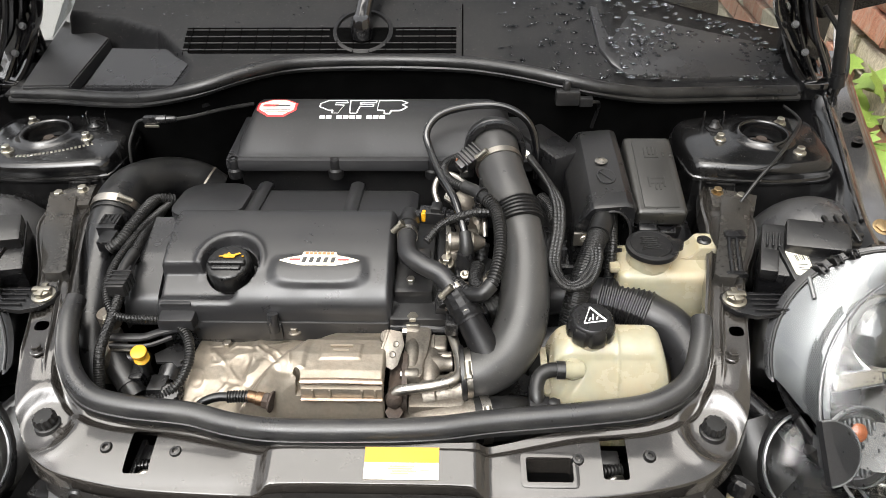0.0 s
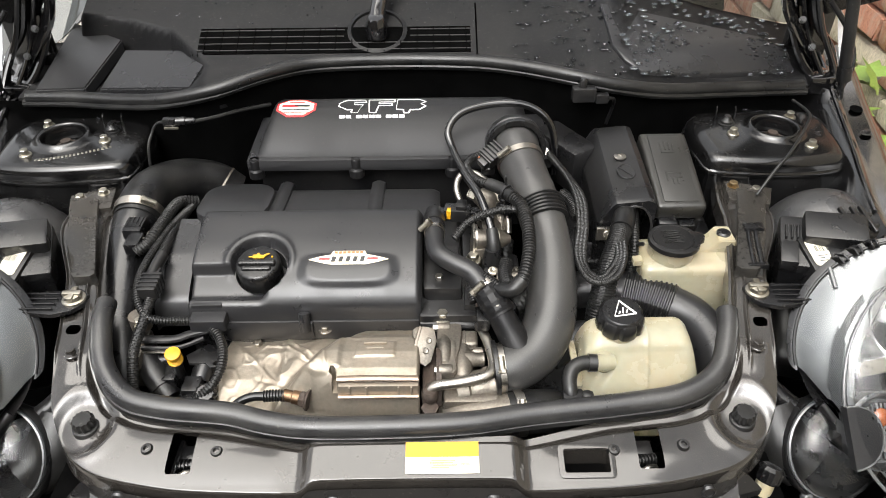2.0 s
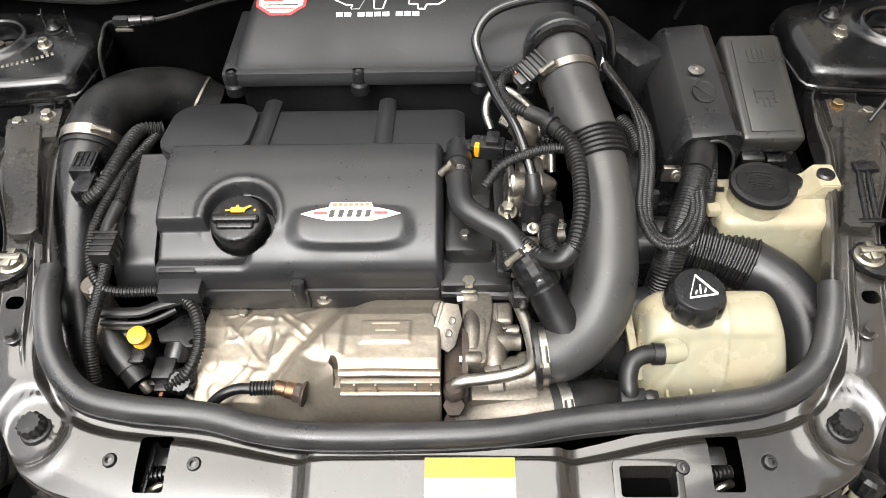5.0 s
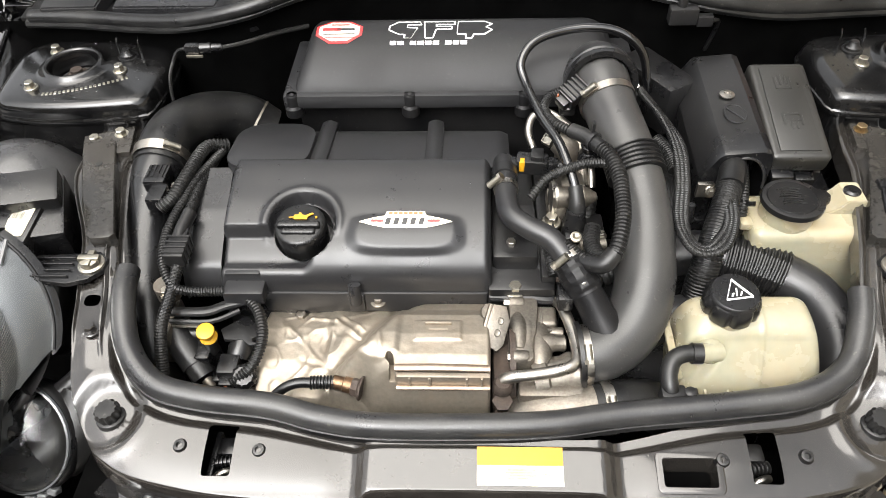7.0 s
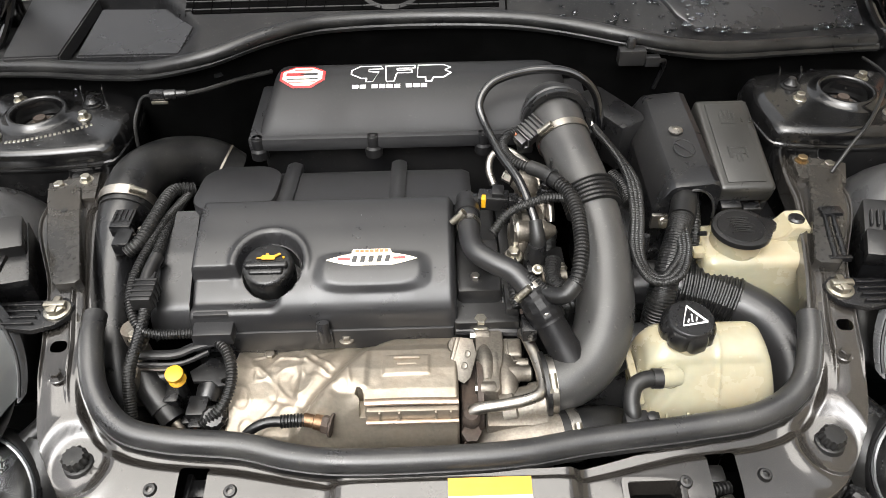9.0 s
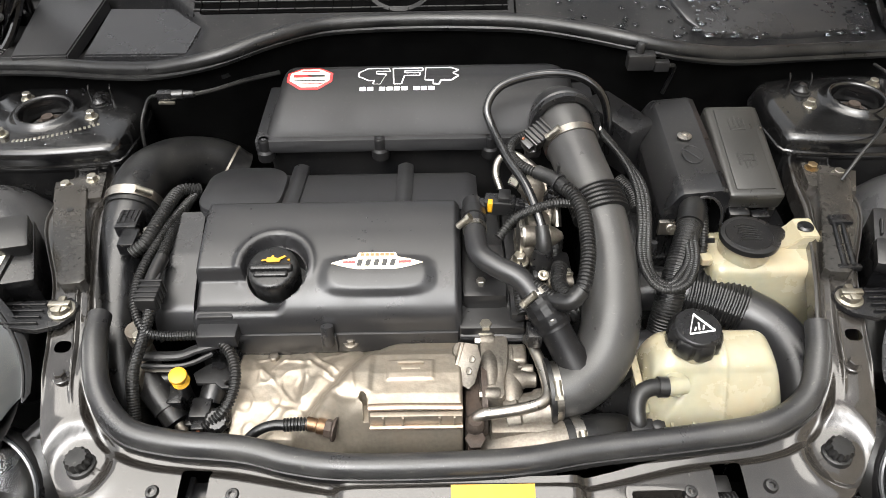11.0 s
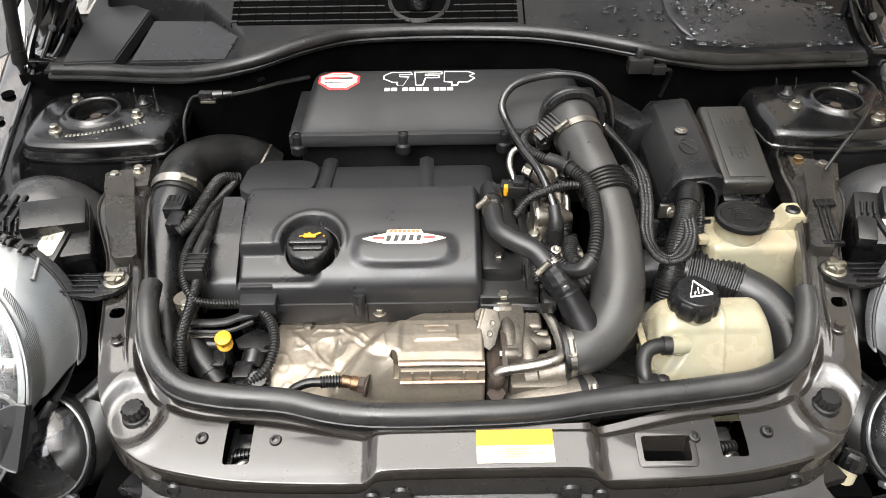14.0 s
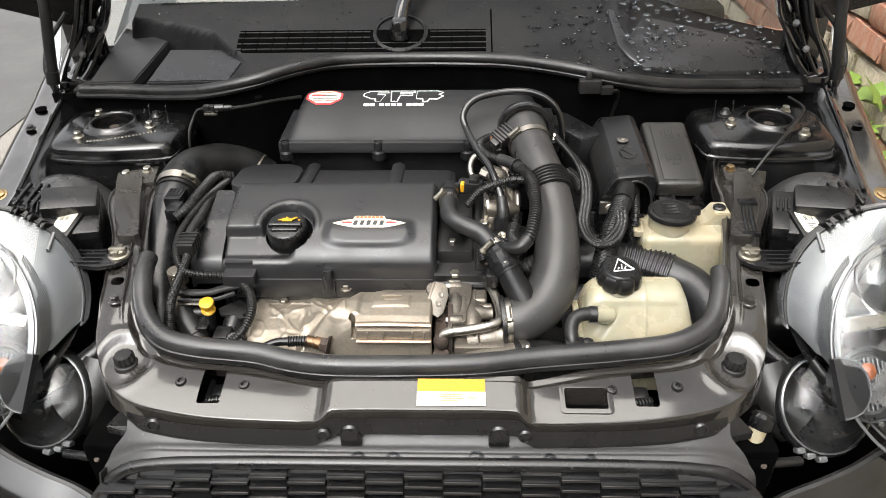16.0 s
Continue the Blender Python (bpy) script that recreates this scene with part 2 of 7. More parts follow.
def sweep(pts, r, n=14, step=0.006, rib=0.0, pitch=0.0, flat=1.0, bm=None, up=None):
    """A pipe along a curve. r: a radius, or radii from end to end; rib, pitch: its corrugation."""
    bm = bm or bmesh.new()
    if rib:
        step = pitch / 4
    c = curve(pts, step)
    rs = r if isinstance(r, (list, tuple)) else (r, r)
    t0 = (c[1] - c[0]).normalized()
    side = t0.cross(Vector(up) if up else (Vector((0, 0, 1)) if abs(t0.z) < 0.9 else Vector((0, 1, 0)))).normalized()
    rows = []
    for i, a in enumerate(c):
        t = (c[min(i + 1, len(c) - 1)] - c[max(i - 1, 0)]).normalized()
        side = (side - t * side.dot(t)).normalized()
        nor = side.cross(t)
        u = i / (len(c) - 1) * (len(rs) - 1)
        j = min(int(u), len(rs) - 2)
        rad = rs[j] + (rs[j + 1] - rs[j]) * (u - j)
        if rib:
            rad *= 1 + rib * (1.0 if i % 4 in (0, 1) else -1.0)
        rows.append([bm.verts.new(a + (side * math.cos(k * 2 * math.pi / n) + nor * flat * math.sin(k * 2 * math.pi / n)) * rad) for k in range(n)])
    for a, b in zip(rows, rows[1:]):
        for k in range(n):
            bm.faces.new((a[k], a[(k + 1) % n], b[(k + 1) % n], b[k]))
    bm.faces.new(rows[0])
    bm.faces.new(rows[-1])
    return bm


def lathe(profile, at, axis=(0, 0, 1), n=28, wobble=None, hollow=False):
    """Turns (radius, height) pairs about an axis through at."""
    bm = bmesh.new()
    q = Vector((0, 0, 1)).rotation_difference(Vector(axis)).to_matrix()
    rows = []
    for r, h in profile:
        rows.append([bm.verts.new(Vector(at) + q @ Vector(((r * (wobble(k / n) if wobble and r > 0 else 1)) * math.cos(k * 2 * math.pi / n),
                                                           (r * (wobble(k / n) if wobble and r > 0 else 1)) * math.sin(k * 2 * math.pi / n), h)))
                     for k in range(n)])
    for a, b in zip(rows, rows[1:]):
        for k in range(n):
            bm.faces.new((a[k], a[(k + 1) % n], b[(k + 1) % n], b[k]))
    if not hollow:
        bm.faces.new(rows[0])
    if not hollow or profile[-1][0] < 1e-4:
        bm.faces.new(rows[-1])
    return bm


def sheet(fn, nu, nv, thick=0.0):
    """A grid of points fn(u, v), u and v from 0 to 1; thick: its depth downwards."""
    bm = bmesh.new()
    g = [[bm.verts.new(fn(i / nu, j / nv)) for j in range(nv + 1)] for i in range(nu + 1)]
    for i in range(nu):
        for j in range(nv):
            bm.faces.new((g[i][j], g[i + 1][j], g[i + 1][j + 1], g[i][j + 1]))
    if thick:
        rim = [e for e in bm.edges if e.is_boundary]
        ex = bmesh.ops.extrude_edge_only(bm, edges=rim)
        for v in ex["geom"]:
            if isinstance(v, bmesh.types.BMVert):
                v.co.z -= thick
    return bm


def plate(outline, z0, z1, bevel=0.0015, m=None):
    """A flat piece with that outline, from z0 up to z1."""
    bm = bmesh.new()
    vs = [bm.verts.new((x, y, z0)) for x, y in outline]
    f = bm.faces.new(vs)
    ex = bmesh.ops.extrude_face_region(bm, geom=[f])
    for v in ex["geom"]:
        if isinstance(v, bmesh.types.BMVert):
            v.co.z = z1
    if bevel:
        top = [e for e in bm.edges if all(abs(v.co.z - z1) < 1e-6 for v in e.verts)]
        bmesh.ops.bevel(bm, geom=top, offset=bevel, segments=2, affect="EDGES", profile=0.6)
    if m:
        bmesh.ops.transform(bm, matrix=m, verts=bm.verts)
    return bm


def rounded(x0, x1, y0, y1, r, n=5):
    out = []
    for cx, cy, a0 in ((x1 - r, y1 - r, 0), (x0 + r, y1 - r, 90), (x0 + r, y0 + r, 180), (x1 - r, y0 + r, 270)):
        for i in range(n + 1):
            a = radians(a0 + 90 * i / n)
            out.append((cx + r * math.cos(a), cy + r * math.sin(a)))
    return out


def lerp(xs, ys, x):
    return float(np.interp(x, xs, ys))


def ease(a, b, x):
    t = min(1.0, max(0.0, (x - a) / (b - a)))
    return t * t * (3 - 2 * t)


def hexbolt(parent, at, r, h, mat, axis=(0, 0, 1), washer=1.5, name="bolt"):
    """A hexagon bolt head on a round flange."""
    prof = [(r * washer, 0), (r * washer, h * 0.22), (r * washer * 0.9, h * 0.3)]
    a = lathe(prof, at, axis, 20)
    b = lathe([(r, h * 0.28), (r, h * 0.9), (r * 0.86, h)], at, axis, 6)
    return part(name, join(a, b), mat, parent, angle=25)


def cut(ob, *cutters):
    """Takes the cutters' shapes out of ob's mesh."""
    for bm in cutters:
        me = bpy.data.meshes.new("cutter")
        bmesh.ops.recalc_face_normals(bm, faces=bm.faces[:])
        bm.to_mesh(me)
        bm.free()
        c = new("cutter", me)
        mod = ob.modifiers.new("cut", "BOOLEAN")
        mod.operation, mod.object, mod.solver = "DIFFERENCE", c, "EXACT"
        bpy.context.view_layer.update()
        got = bpy.data.meshes.new_from_object(ob.evaluated_get(bpy.context.evaluated_depsgraph_get()))
        ob.modifiers.remove(mod)
        ob.data = got
        bpy.data.objects.remove(c)
        bpy.data.meshes.remove(me)


# ---- ground and wall ----
def ground():
    asphalt = material("asphalt", (0.20, 0.185, 0.165), 0.85, grain=160, vary=0.55, bump=0.9, depth=0.004, dirt=(0.12, 0.11, 0.10), dirt_amount=0.6, dirt_scale=2)
    bm = sheet(lambda u, v: Vector(((u - 0.5) * 400, (v - 0.5) * 400, 0)), 20, 20)
    tagged(part("ground", bm, asphalt), "pale rough asphalt drive under the car", "ground", kind="structure")
    smooth = material("road", (0.075, 0.075, 0.073), 0.6, grain=90, vary=0.1, bump=0.3, depth=0.002, dirt=(0.055, 0.055, 0.052), dirt_amount=0.4, dirt_scale=1.5)
    bm = plate([(-40, -40), (-2.35, -40), (-2.05, 3.0), (-1.9, 3.45), (-1.3, 60), (-40, 60)], 0.002, 0.006, 0)
    tagged(part("road", bm, smooth), "smooth darker grey road beside the drive", "road", kind="structure")


    # unseen walls added behind the camera and across the road to block low sky
    render = material("render_wall", (0.20, 0.18, 0.155), 0.9, grain=40, vary=0.2, bump=0.5, depth=0.004, dirt=(0.12, 0.11, 0.09), dirt_amount=0.5, dirt_scale=1.5)
    tagged(part("wall_house_unseen", block(-9.0, 1.235, -3.9, -3.6, 0, 3.4, 0.02, 1), render), "plain rendered house wall, unseen, added to block low sky light", "wall", kind="structure")
    tagged(part("wall_far_unseen", block(-9.3, -9.0, -3.9, 14.0, 0, 3.0, 0.02, 1), render), "plain wall, unseen, added across the road to block low sky light", "wall", kind="structure")


ground()

# ---- car body ----
car = thing("car", "black small car with its bonnet open, beaded with rain", "car", (0, 1.2, 0))

ZP = ((0.43, 0.45, 0.49, 0.52, 0.60, 0.64, 0.70, 0.82, 0.92), (0.760, 0.764, 0.775, 0.784, 0.812, 0.818, 0.832, 0.846, 0.842))


def panel_z(x, y):
    """Height of the front panel's top."""
    z = lerp(*ZP, y)
    if y < 0.56:
        z += 0.013 * (1 - ease(0.110, 0.128, abs(x))) * ease(0.43, 0.45, y)
    for sx in (-1, 1):
        d = math.hypot((x - sx * 0.378) / 1.0, (y - 0.519) / 1.0)
        z += 0.0016 * math.exp(-((d - 0.041) / 0.006) ** 2) - 0.0075 * (1 - ease(0.025, 0.0375, d))
    return z


OUT = [(-0.497, 0.905), (-0.500, 0.86), (-0.497, 0.80), (-0.458, 0.715), (-0.446, 0.66), (-0.432, 0.59), (-0.420, 0.540), (-0.392, 0.492), (-0.356, 0.466),
       (-0.300, 0.452), (-0.233, 0.444), (-0.126, 0.441), (-0.100, 0.447), (0, 0.448)]
INN = [(-0.448, 0.915), (-0.436, 0.86), (-0.428, 0.80), (-0.408, 0.715), (-0.394, 0.66), (-0.382, 0.60), (-0.366, 0.565), (-0.335, 0.540), (-0.300, 0.530),
       (-0.265, 0.526), (-0.213, 0.521), (-0.140, 0.505), (-0.100, 0.499), (0, 0.499)]


def mirror(row):
    return row + [(-x, y) for x, y in row[-2::-1]]


def front_panel():
    a = [Vector(p) for p in curve([(*p, 0) for p in mirror(OUT)], 0.001)]
    b = [Vector(p) for p in curve([(*p, 0) for p in mirror(INN)], 0.001)]

    def at(u, v):
        p, q = a[round(u * (len(a) - 1))], b[round(u * (len(b) - 1))]
        w = min(1.0, max(0.0, (v - 0.06) / 0.86))
        c = p.lerp(q, w)
        z = panel_z(c.x, c.y)
        side = ease(0.56, 0.62, c.y)
        z += 0.0045 * side * (math.exp(-((w - 0.60) / 0.035) ** 2) + math.exp(-((w - 0.88) / 0.04) ** 2)) + 0.003 * side * (1 - ease(0.02, 0.07, w))
        fore = 1 - side
        z += fore * (0.0030 * ease(0.12, 0.16, abs(c.x)) * math.sin(math.pi * min(1.0, w / 0.72)) - 0.010 * ease(0.72, 0.88, w))
        if v < 0.06:
            z -= 0.030 * (1 - v / 0.06)
            c = c + (p - q).normalized() * 0.004 * (1 - v / 0.06)
        if v > 0.92:
            z -= 0.025 * (v - 0.92) / 0.08
        return Vector((c.x, c.y, z))

    ob = part("front_panel", sheet(at, 330, 72), PANEL, car, "satin black painted front crossmember with a brown dusty film", angle=50)
    return ob


panel = front_panel()


def edge_strip():
    """Black strip clipped under the front edge of the panel."""
    c = [Vector(q) for q in curve([(*q, 0) for q in mirror(OUT)], 0.004) if abs(q[0]) < 0.352 and q[1] < 0.5]

    def at(u, v):
        q = c[round(u * (len(c) - 1))]
        k = ease(0.352, 0.335, abs(q.x))
        z = panel_z(q.x, max(q.y, 0.45)) - 0.007 - 0.019 * v * (0.35 + 0.65 * k)
        return Vector((q.x * 1.012, q.y - 0.0075 - 0.004 * v, z))
    part("edge_strip", sheet(at, 160, 6, 0.004), PLASTIC, car, "dark plastic strip along the panel's front edge", angle=40)


edge_strip()


def panel_holes():
    """Cutters of the slots through the front panel."""
    slots = [(-0.272, -0.244, 0.462, 0.514), (0.248, 0.276, 0.462, 0.512), (0.166, 0.216, 0.458, 0.484)]
    return [plate(rounded(x0, x1, y0, y1, 0.003, 2), 0.70, 0.85, 0) for x0, x1, y0, y1 in slots] + [
        plate(rounded(x - 0.009, x + 0.009, 0.631, 0.645, 0.006, 4), 0.70, 0.86, 0) for x in (-0.424, 0.428)]


cut(panel, *panel_holes())


def seal_tube(name, pts, r, label, mat=SEALING):
    t = thing(name, label, "rubber seal", pts[len(pts) // 2])
    part("seal_tube", sweep(pts, r, 18, 0.006), mat, t)
    # carrier lip that grips the panel edge
    part("carrier_lip", sweep([(x * 1.012, y - 0.35 * r, z - 0.92 * r) for x, y, z in pts], r * 0.62, 8, 0.008), RUBBER, t)


SEAL = [(-0.386, 0.665, 0.838), (-0.381, 0.628, 0.833), (-0.366, 0.580, 0.815), (-0.334, 0.546, 0.801), (-0.286, 0.533, 0.796), (-0.213, 0.526, 0.793), (-0.162, 0.514, 0.790),
        (-0.105, 0.506, 0.791), (-0.002, 0.506, 0.792), (0.067, 0.510, 0.792), (0.136, 0.521, 0.792), (0.24, 0.531, 0.795), (0.311, 0.541, 0.800),
        (0.356, 0.567, 0.810), (0.376, 0.610, 0.827), (0.383, 0.640, 0.836)]
seal_tube("front_seal", SEAL, 0.0125, "thick dusty black rubber bonnet seal along the front panel")

BACK = [(-0.640, 1.080, 0.914), (-0.56, 1.068, 0.918), (-0.47, 1.045, 0.924), (-0.389, 1.023, 0.936), (-0.31, 1.022, 0.952), (-0.24, 1.055, 0.962), (-0.17, 1.094, 0.960), (-0.06, 1.110, 0.957),
        (0.05, 1.104, 0.958), (0.12, 1.085, 0.962), (0.19, 1.056, 0.963), (0.25, 1.032, 0.960), (0.316, 1.027, 0.948), (0.39, 1.043, 0.932), (0.50, 1.078, 0.916),
        (0.640, 1.110, 0.903)]
seal_tube("cowl_seal", BACK, 0.010, "long black rubber seal along the cowl edge", RUBBER)


def seal_y(x):
    return lerp([p[0] for p in BACK], [p[1] for p in BACK], x)


def seal_z(x):
    return lerp([p[0] for p in BACK], [p[2] for p in BACK], x)


def cowl_z(x, y):
    """Height of the cowl behind its seal."""
    y0, z0 = seal_y(x), seal_z(x) - 0.004
    d = y - y0
    back = lerp((-0.60, -0.50, -0.42, -0.37, -0.34), (1.205, 1.19, 1.165, 1.118, 1.09), x)
    side = ease(0.342, 0.356, -x) * (1 - ease(back, back + 0.014, y) * ease(-0.60, -0.575, x))
    level = ease(0.34, 0.27, x)
    mid = (1 - level) * (z0 + 0.42 * d) + level * (0.955 + 0.42 * (y - 1.105))
    flat = z0 + 0.08 * d + 0.30 * max(0.0, d - 0.12)
    right = ease(0.30, 0.42, x)
    return (1 - side - right) * mid + side * flat + right * (z0 + 0.42 * d)


def cowl():
    def at(u, v):
        x = -0.66 + 1.32 * u
        y0 = seal_y(x) + 0.004
        y = y0 + v * (1.245 - y0 + 0.02 * (1 - (x / 0.66) ** 2))
        return Vector((x, y, cowl_z(x, y)))
    part("cowl_panel", sheet(at, 200, 60, 0.006), TEXTURED, car, "wet textured black plastic cowl", angle=50)

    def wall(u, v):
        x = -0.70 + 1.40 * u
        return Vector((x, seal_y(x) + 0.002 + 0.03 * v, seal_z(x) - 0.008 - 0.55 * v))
    # bulkhead and tray get the bay's shade from their near-black colour
    part("bulkhead", sheet(wall, 80, 8), DARK, car, "bulkhead coloured near-black for deep shade")
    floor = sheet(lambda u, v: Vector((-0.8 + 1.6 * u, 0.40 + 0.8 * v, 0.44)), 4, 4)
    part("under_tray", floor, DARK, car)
    # windscreen and scuttle behind the cowl
    def glass(u, v):
        x = -0.70 + 1.40 * u
        return Vector((x * (1 - 0.08 * v), 1.238 + 0.02 * (1 - (x / 0.70) ** 2) + 0.75 * v, cowl_z(max(-0.66, min(0.66, x)), 1.245) + 0.004 + 0.46 * v))
    part("windscreen", sheet(glass, 24, 12), SCREEN, car, "rain-beaded windscreen")
    part("dashboard", block(-0.56, 0.56, 1.30, 2.1, 0.80, 0.985, 0.02), TEXTURED, car)


cowl()


def fender(s):
    """One front wing with the inner apron beside the engine."""
    edge = [(0.704, 1.22, 0.925), (0.698, 1.15, 0.910), (0.690, 1.09, 0.895), (0.684, 1.044, 0.886), (0.668, 0.957, 0.876), (0.650, 0.87, 0.866), (0.642, 0.82, 0.858), (0.640, 0.77, 0.850)]
    c = curve([(s * x, y, z) for x, y, z in edge], 0.01)

    def at(u, v):
        p = c[round(u * (len(c) - 1))]
        w = min(1.0, v / 0.45)
        fall = max(0.0, v - 0.40) / 0.60
        return p + Vector((s * (0.046 * w + 0.09 * fall ** 0.7), 0, -0.004 * ease(0, 0.05, v) + 0.007 * w - 0.50 * fall ** 1.25))
    part("wing", sheet(at, 40, 24), WING, car, "glossy black front wing, wet along its edge, sky sheen in its colour", angle=60)

    def apron(u, v):
        p = c[round(u * (len(c) - 1))]
        q = Vector((s * lerp((0.6, 0.8, 0.95, 1.2), (0.52, 0.47, 0.45, 0.45), p.y), p.y, lerp((0.68, 0.78, 0.86, 0.93, 1.2), (0.72, 0.77, 0.80, 0.78, 0.78), p.y)))
        w = p.lerp(q, v)
        w.z = p.z - (p.z - q.z) * ease(0, 0.5, v) - 0.03 * math.sin(math.pi * v) - 0.25 * max(0, v - 0.85) / 0.15
        return w
    part("inner_apron", sheet(apron, 40, 24), PAINT, car, "black inner wing")
    # wheel arch liner behind the headlamp
    dome = bmesh.new()
    rows = [[dome.verts.new((s * 0.598 + 0.098 * math.cos(k * math.pi / 18) * math.cos(f * math.pi / 20), 0.848 + 0.085 * math.sin(k * math.pi / 18) * math.cos(f * math.pi / 20), 0.742 + 0.118 * math.sin(f * math.pi / 20))) for k in range(36)] for f in range(11)]
    for p1, p2 in zip(rows, rows[1:]):
        for k in range(36):
            dome.faces.new((p1[k], p1[(k + 1) % 36], p2[(k + 1) % 36], p2[k]))
    bmesh.ops.remove_doubles(dome, verts=dome.verts[:], dist=1e-5)
    part("arch_liner", dome, LINER, car, "smooth dark wheel arch liner", angle=60)
    # fixing hole (black disc, shade in its colour) and bolt on the flange
    for y, r in ((1.050, 0.010), (0.985, 0.0055)):
        x = s * (lerp((0.87, 0.957, 1.044, 1.09), (0.650, 0.668, 0.684, 0.690), y) + 0.024)
        if r > 0.008:
            part("drain_hole_disc", lathe([(r, 0), (r, 0.0015), (0.0, 0.0016)], (x, y, 0.889), (0, -0.1, 1), 20), DARK, car)
        else:
            hexbolt(car, (x, y, 0.882), r, 0.006, RUBBER)
    # rolled flange along the gap
    part("wing_flange", sweep([tuple(q + Vector((-s * 0.004, 0, 0.001))) for q in c[::6]], 0.004, 8), PAINT, car)


fender(-1)
fender(1)


def strut_tower(s):
    x, y = s * 0.555, 0.993
    outline = [(0.432, 0.925), (0.445, 0.912), (0.53, 0.902), (0.60, 0.906), (0.640, 0.925), (0.650, 1.0), (0.645, 1.05), (0.60, 1.07), (0.50, 1.065), (0.440, 1.05), (0.425, 1.0)]
    pts = [Vector((s * a, b, 0)) for a, b in outline]
    big = curve([tuple(p) for p in pts + pts[:1]], 0.012)[:-1]
    cen = Vector((s * 0.538, 0.977, 0))
    bm = bmesh.new()
    prof = [(1.0, 0.55), (1.0, 0.845), (1.0, 0.852), (1.003, 0.8545), (1.022, 0.856), (1.026, 0.859), (1.022, 0.862), (1.004, 0.8632), (0.999, 0.866), (0.993, 0.8725), (0.978, 0.8775), (0.955, 0.8810), (0.92, 0.8835), (0.87, 0.8850), (0.80, 0.8856)]
    rows = [[bm.verts.new(cen + (p - cen) * k + Vector((0, 0, z))) for p in big] for k, z in prof]
    # round seat of the damper
    n = len(big)
    ang = [math.atan2(p.y - cen.y, p.x - cen.x) for p in big]
    eye = Vector((s * 0.555, 0.993, 0))
    for r, z in ((0.0505, 0.8860), (0.0470, 0.8868), (0.0435, 0.8885), (0.0410, 0.8912), (0.0390, 0.8935), (0.0365, 0.8945), (0.0342, 0.8938), (0.0328, 0.8915), (0.0325, 0.886), (0.0330, 0.845)):
        rows.append([bm.verts.new((eye.x + r * math.cos(a), eye.y + r * math.sin(a), z)) for a in ang])
    for a, b in zip(rows, rows[1:]):
        for k in range(n):
            bm.faces.new((a[k], a[(k + 1) % n], b[(k + 1) % n], b[k]))
    bm.faces.new(rows[-1])
    tower = part("strut_tower", bm, TOWER, car, "glossy black painted strut tower", angle=45)
    part("damper_nut", lathe([(0.016, 0), (0.016, 0.006), (0.008, 0.008), (0.008, 0.014)], (x, y, 0.868), n=12), RUST, tower)
    part("damper_mount", lathe([(0.0318, 0), (0.0300, 0.004), (0.022, 0.005), (0.018, 0.010), (0.0, 0.011)], (x, y, 0.862), n=36), PIPE, tower)
    for nx, ny in ((0.487, 0.981), (0.593, 0.942), (0.594, 1.031)):
        hexbolt(tower, (s * nx, ny, 0.8855), 0.0062, 0.011, ZINC, name="nut")
    return tower


towers = [strut_tower(-1), strut_tower(1)]


def bonnet():
    def at(u, v):
        x = -0.80 + 1.60 * u
        a = abs(x)
        back = 0.990 + 0.13 * (1 - ease(0.52, 0.66, a)) + 0.30 * max(0.0, a - 0.66)
        w = v * 1.0
        bulge = 0.05 * math.sin(math.pi * min(1, w)) + 0.03 * (1 - (x / 0.8) ** 2)
        return Vector((x * (1 + 0.04 * math.sin(math.pi * v)), 1.175 + w * 0.02 + bulge * 0.8 * ease(0, 0.3, v), back + w * 0.80 + bulge * 0.5))
    b = thing("bonnet", "raised black car bonnet seen from beneath", "bonnet", (0, 1.2, 1.05))
    bm = sheet(at, 40, 20)
    bmesh.ops.solidify(bm, geom=bm.faces[:], thickness=0.02)
    part("bonnet_panel", bm, PAINT, b)
    return b


hood = bonnet()


# ---- engine cover ----
COVER = ((0.664, 0.668, 0.680, 0.700, 0.725, 0.760, 0.795, 0.806, 0.812), (0.800, 0.822, 0.838, 0.851, 0.862, 0.871, 0.876, 0.875, 0.868))


def flowing(xs, ys, x):
    """A smooth line through a few heights."""
    x = min(max(x, xs[0]), xs[-1])
    i = max(k for k in range(len(xs) - 1) if xs[k] <= x)
    h = xs[i + 1] - xs[i]
    s = [(ys[k + 1] - ys[k]) / (xs[k + 1] - xs[k]) for k in range(len(xs) - 1)]

    def slope(k):
        if k in (0, len(xs) - 1):
            return s[min(k, len(s) - 1)]
        return 0.0 if s[k - 1] * s[k] <= 0 else 2 * s[k - 1] * s[k] / (s[k - 1] + s[k])
    t = (x - xs[i]) / h
    a, b = slope(i) * h, slope(i + 1) * h
    return ys[i] * (1 + 2 * t) * (1 - t) ** 2 + a * t * (1 - t) ** 2 + ys[i + 1] * t * t * (3 - 2 * t) + b * t * t * (t - 1)


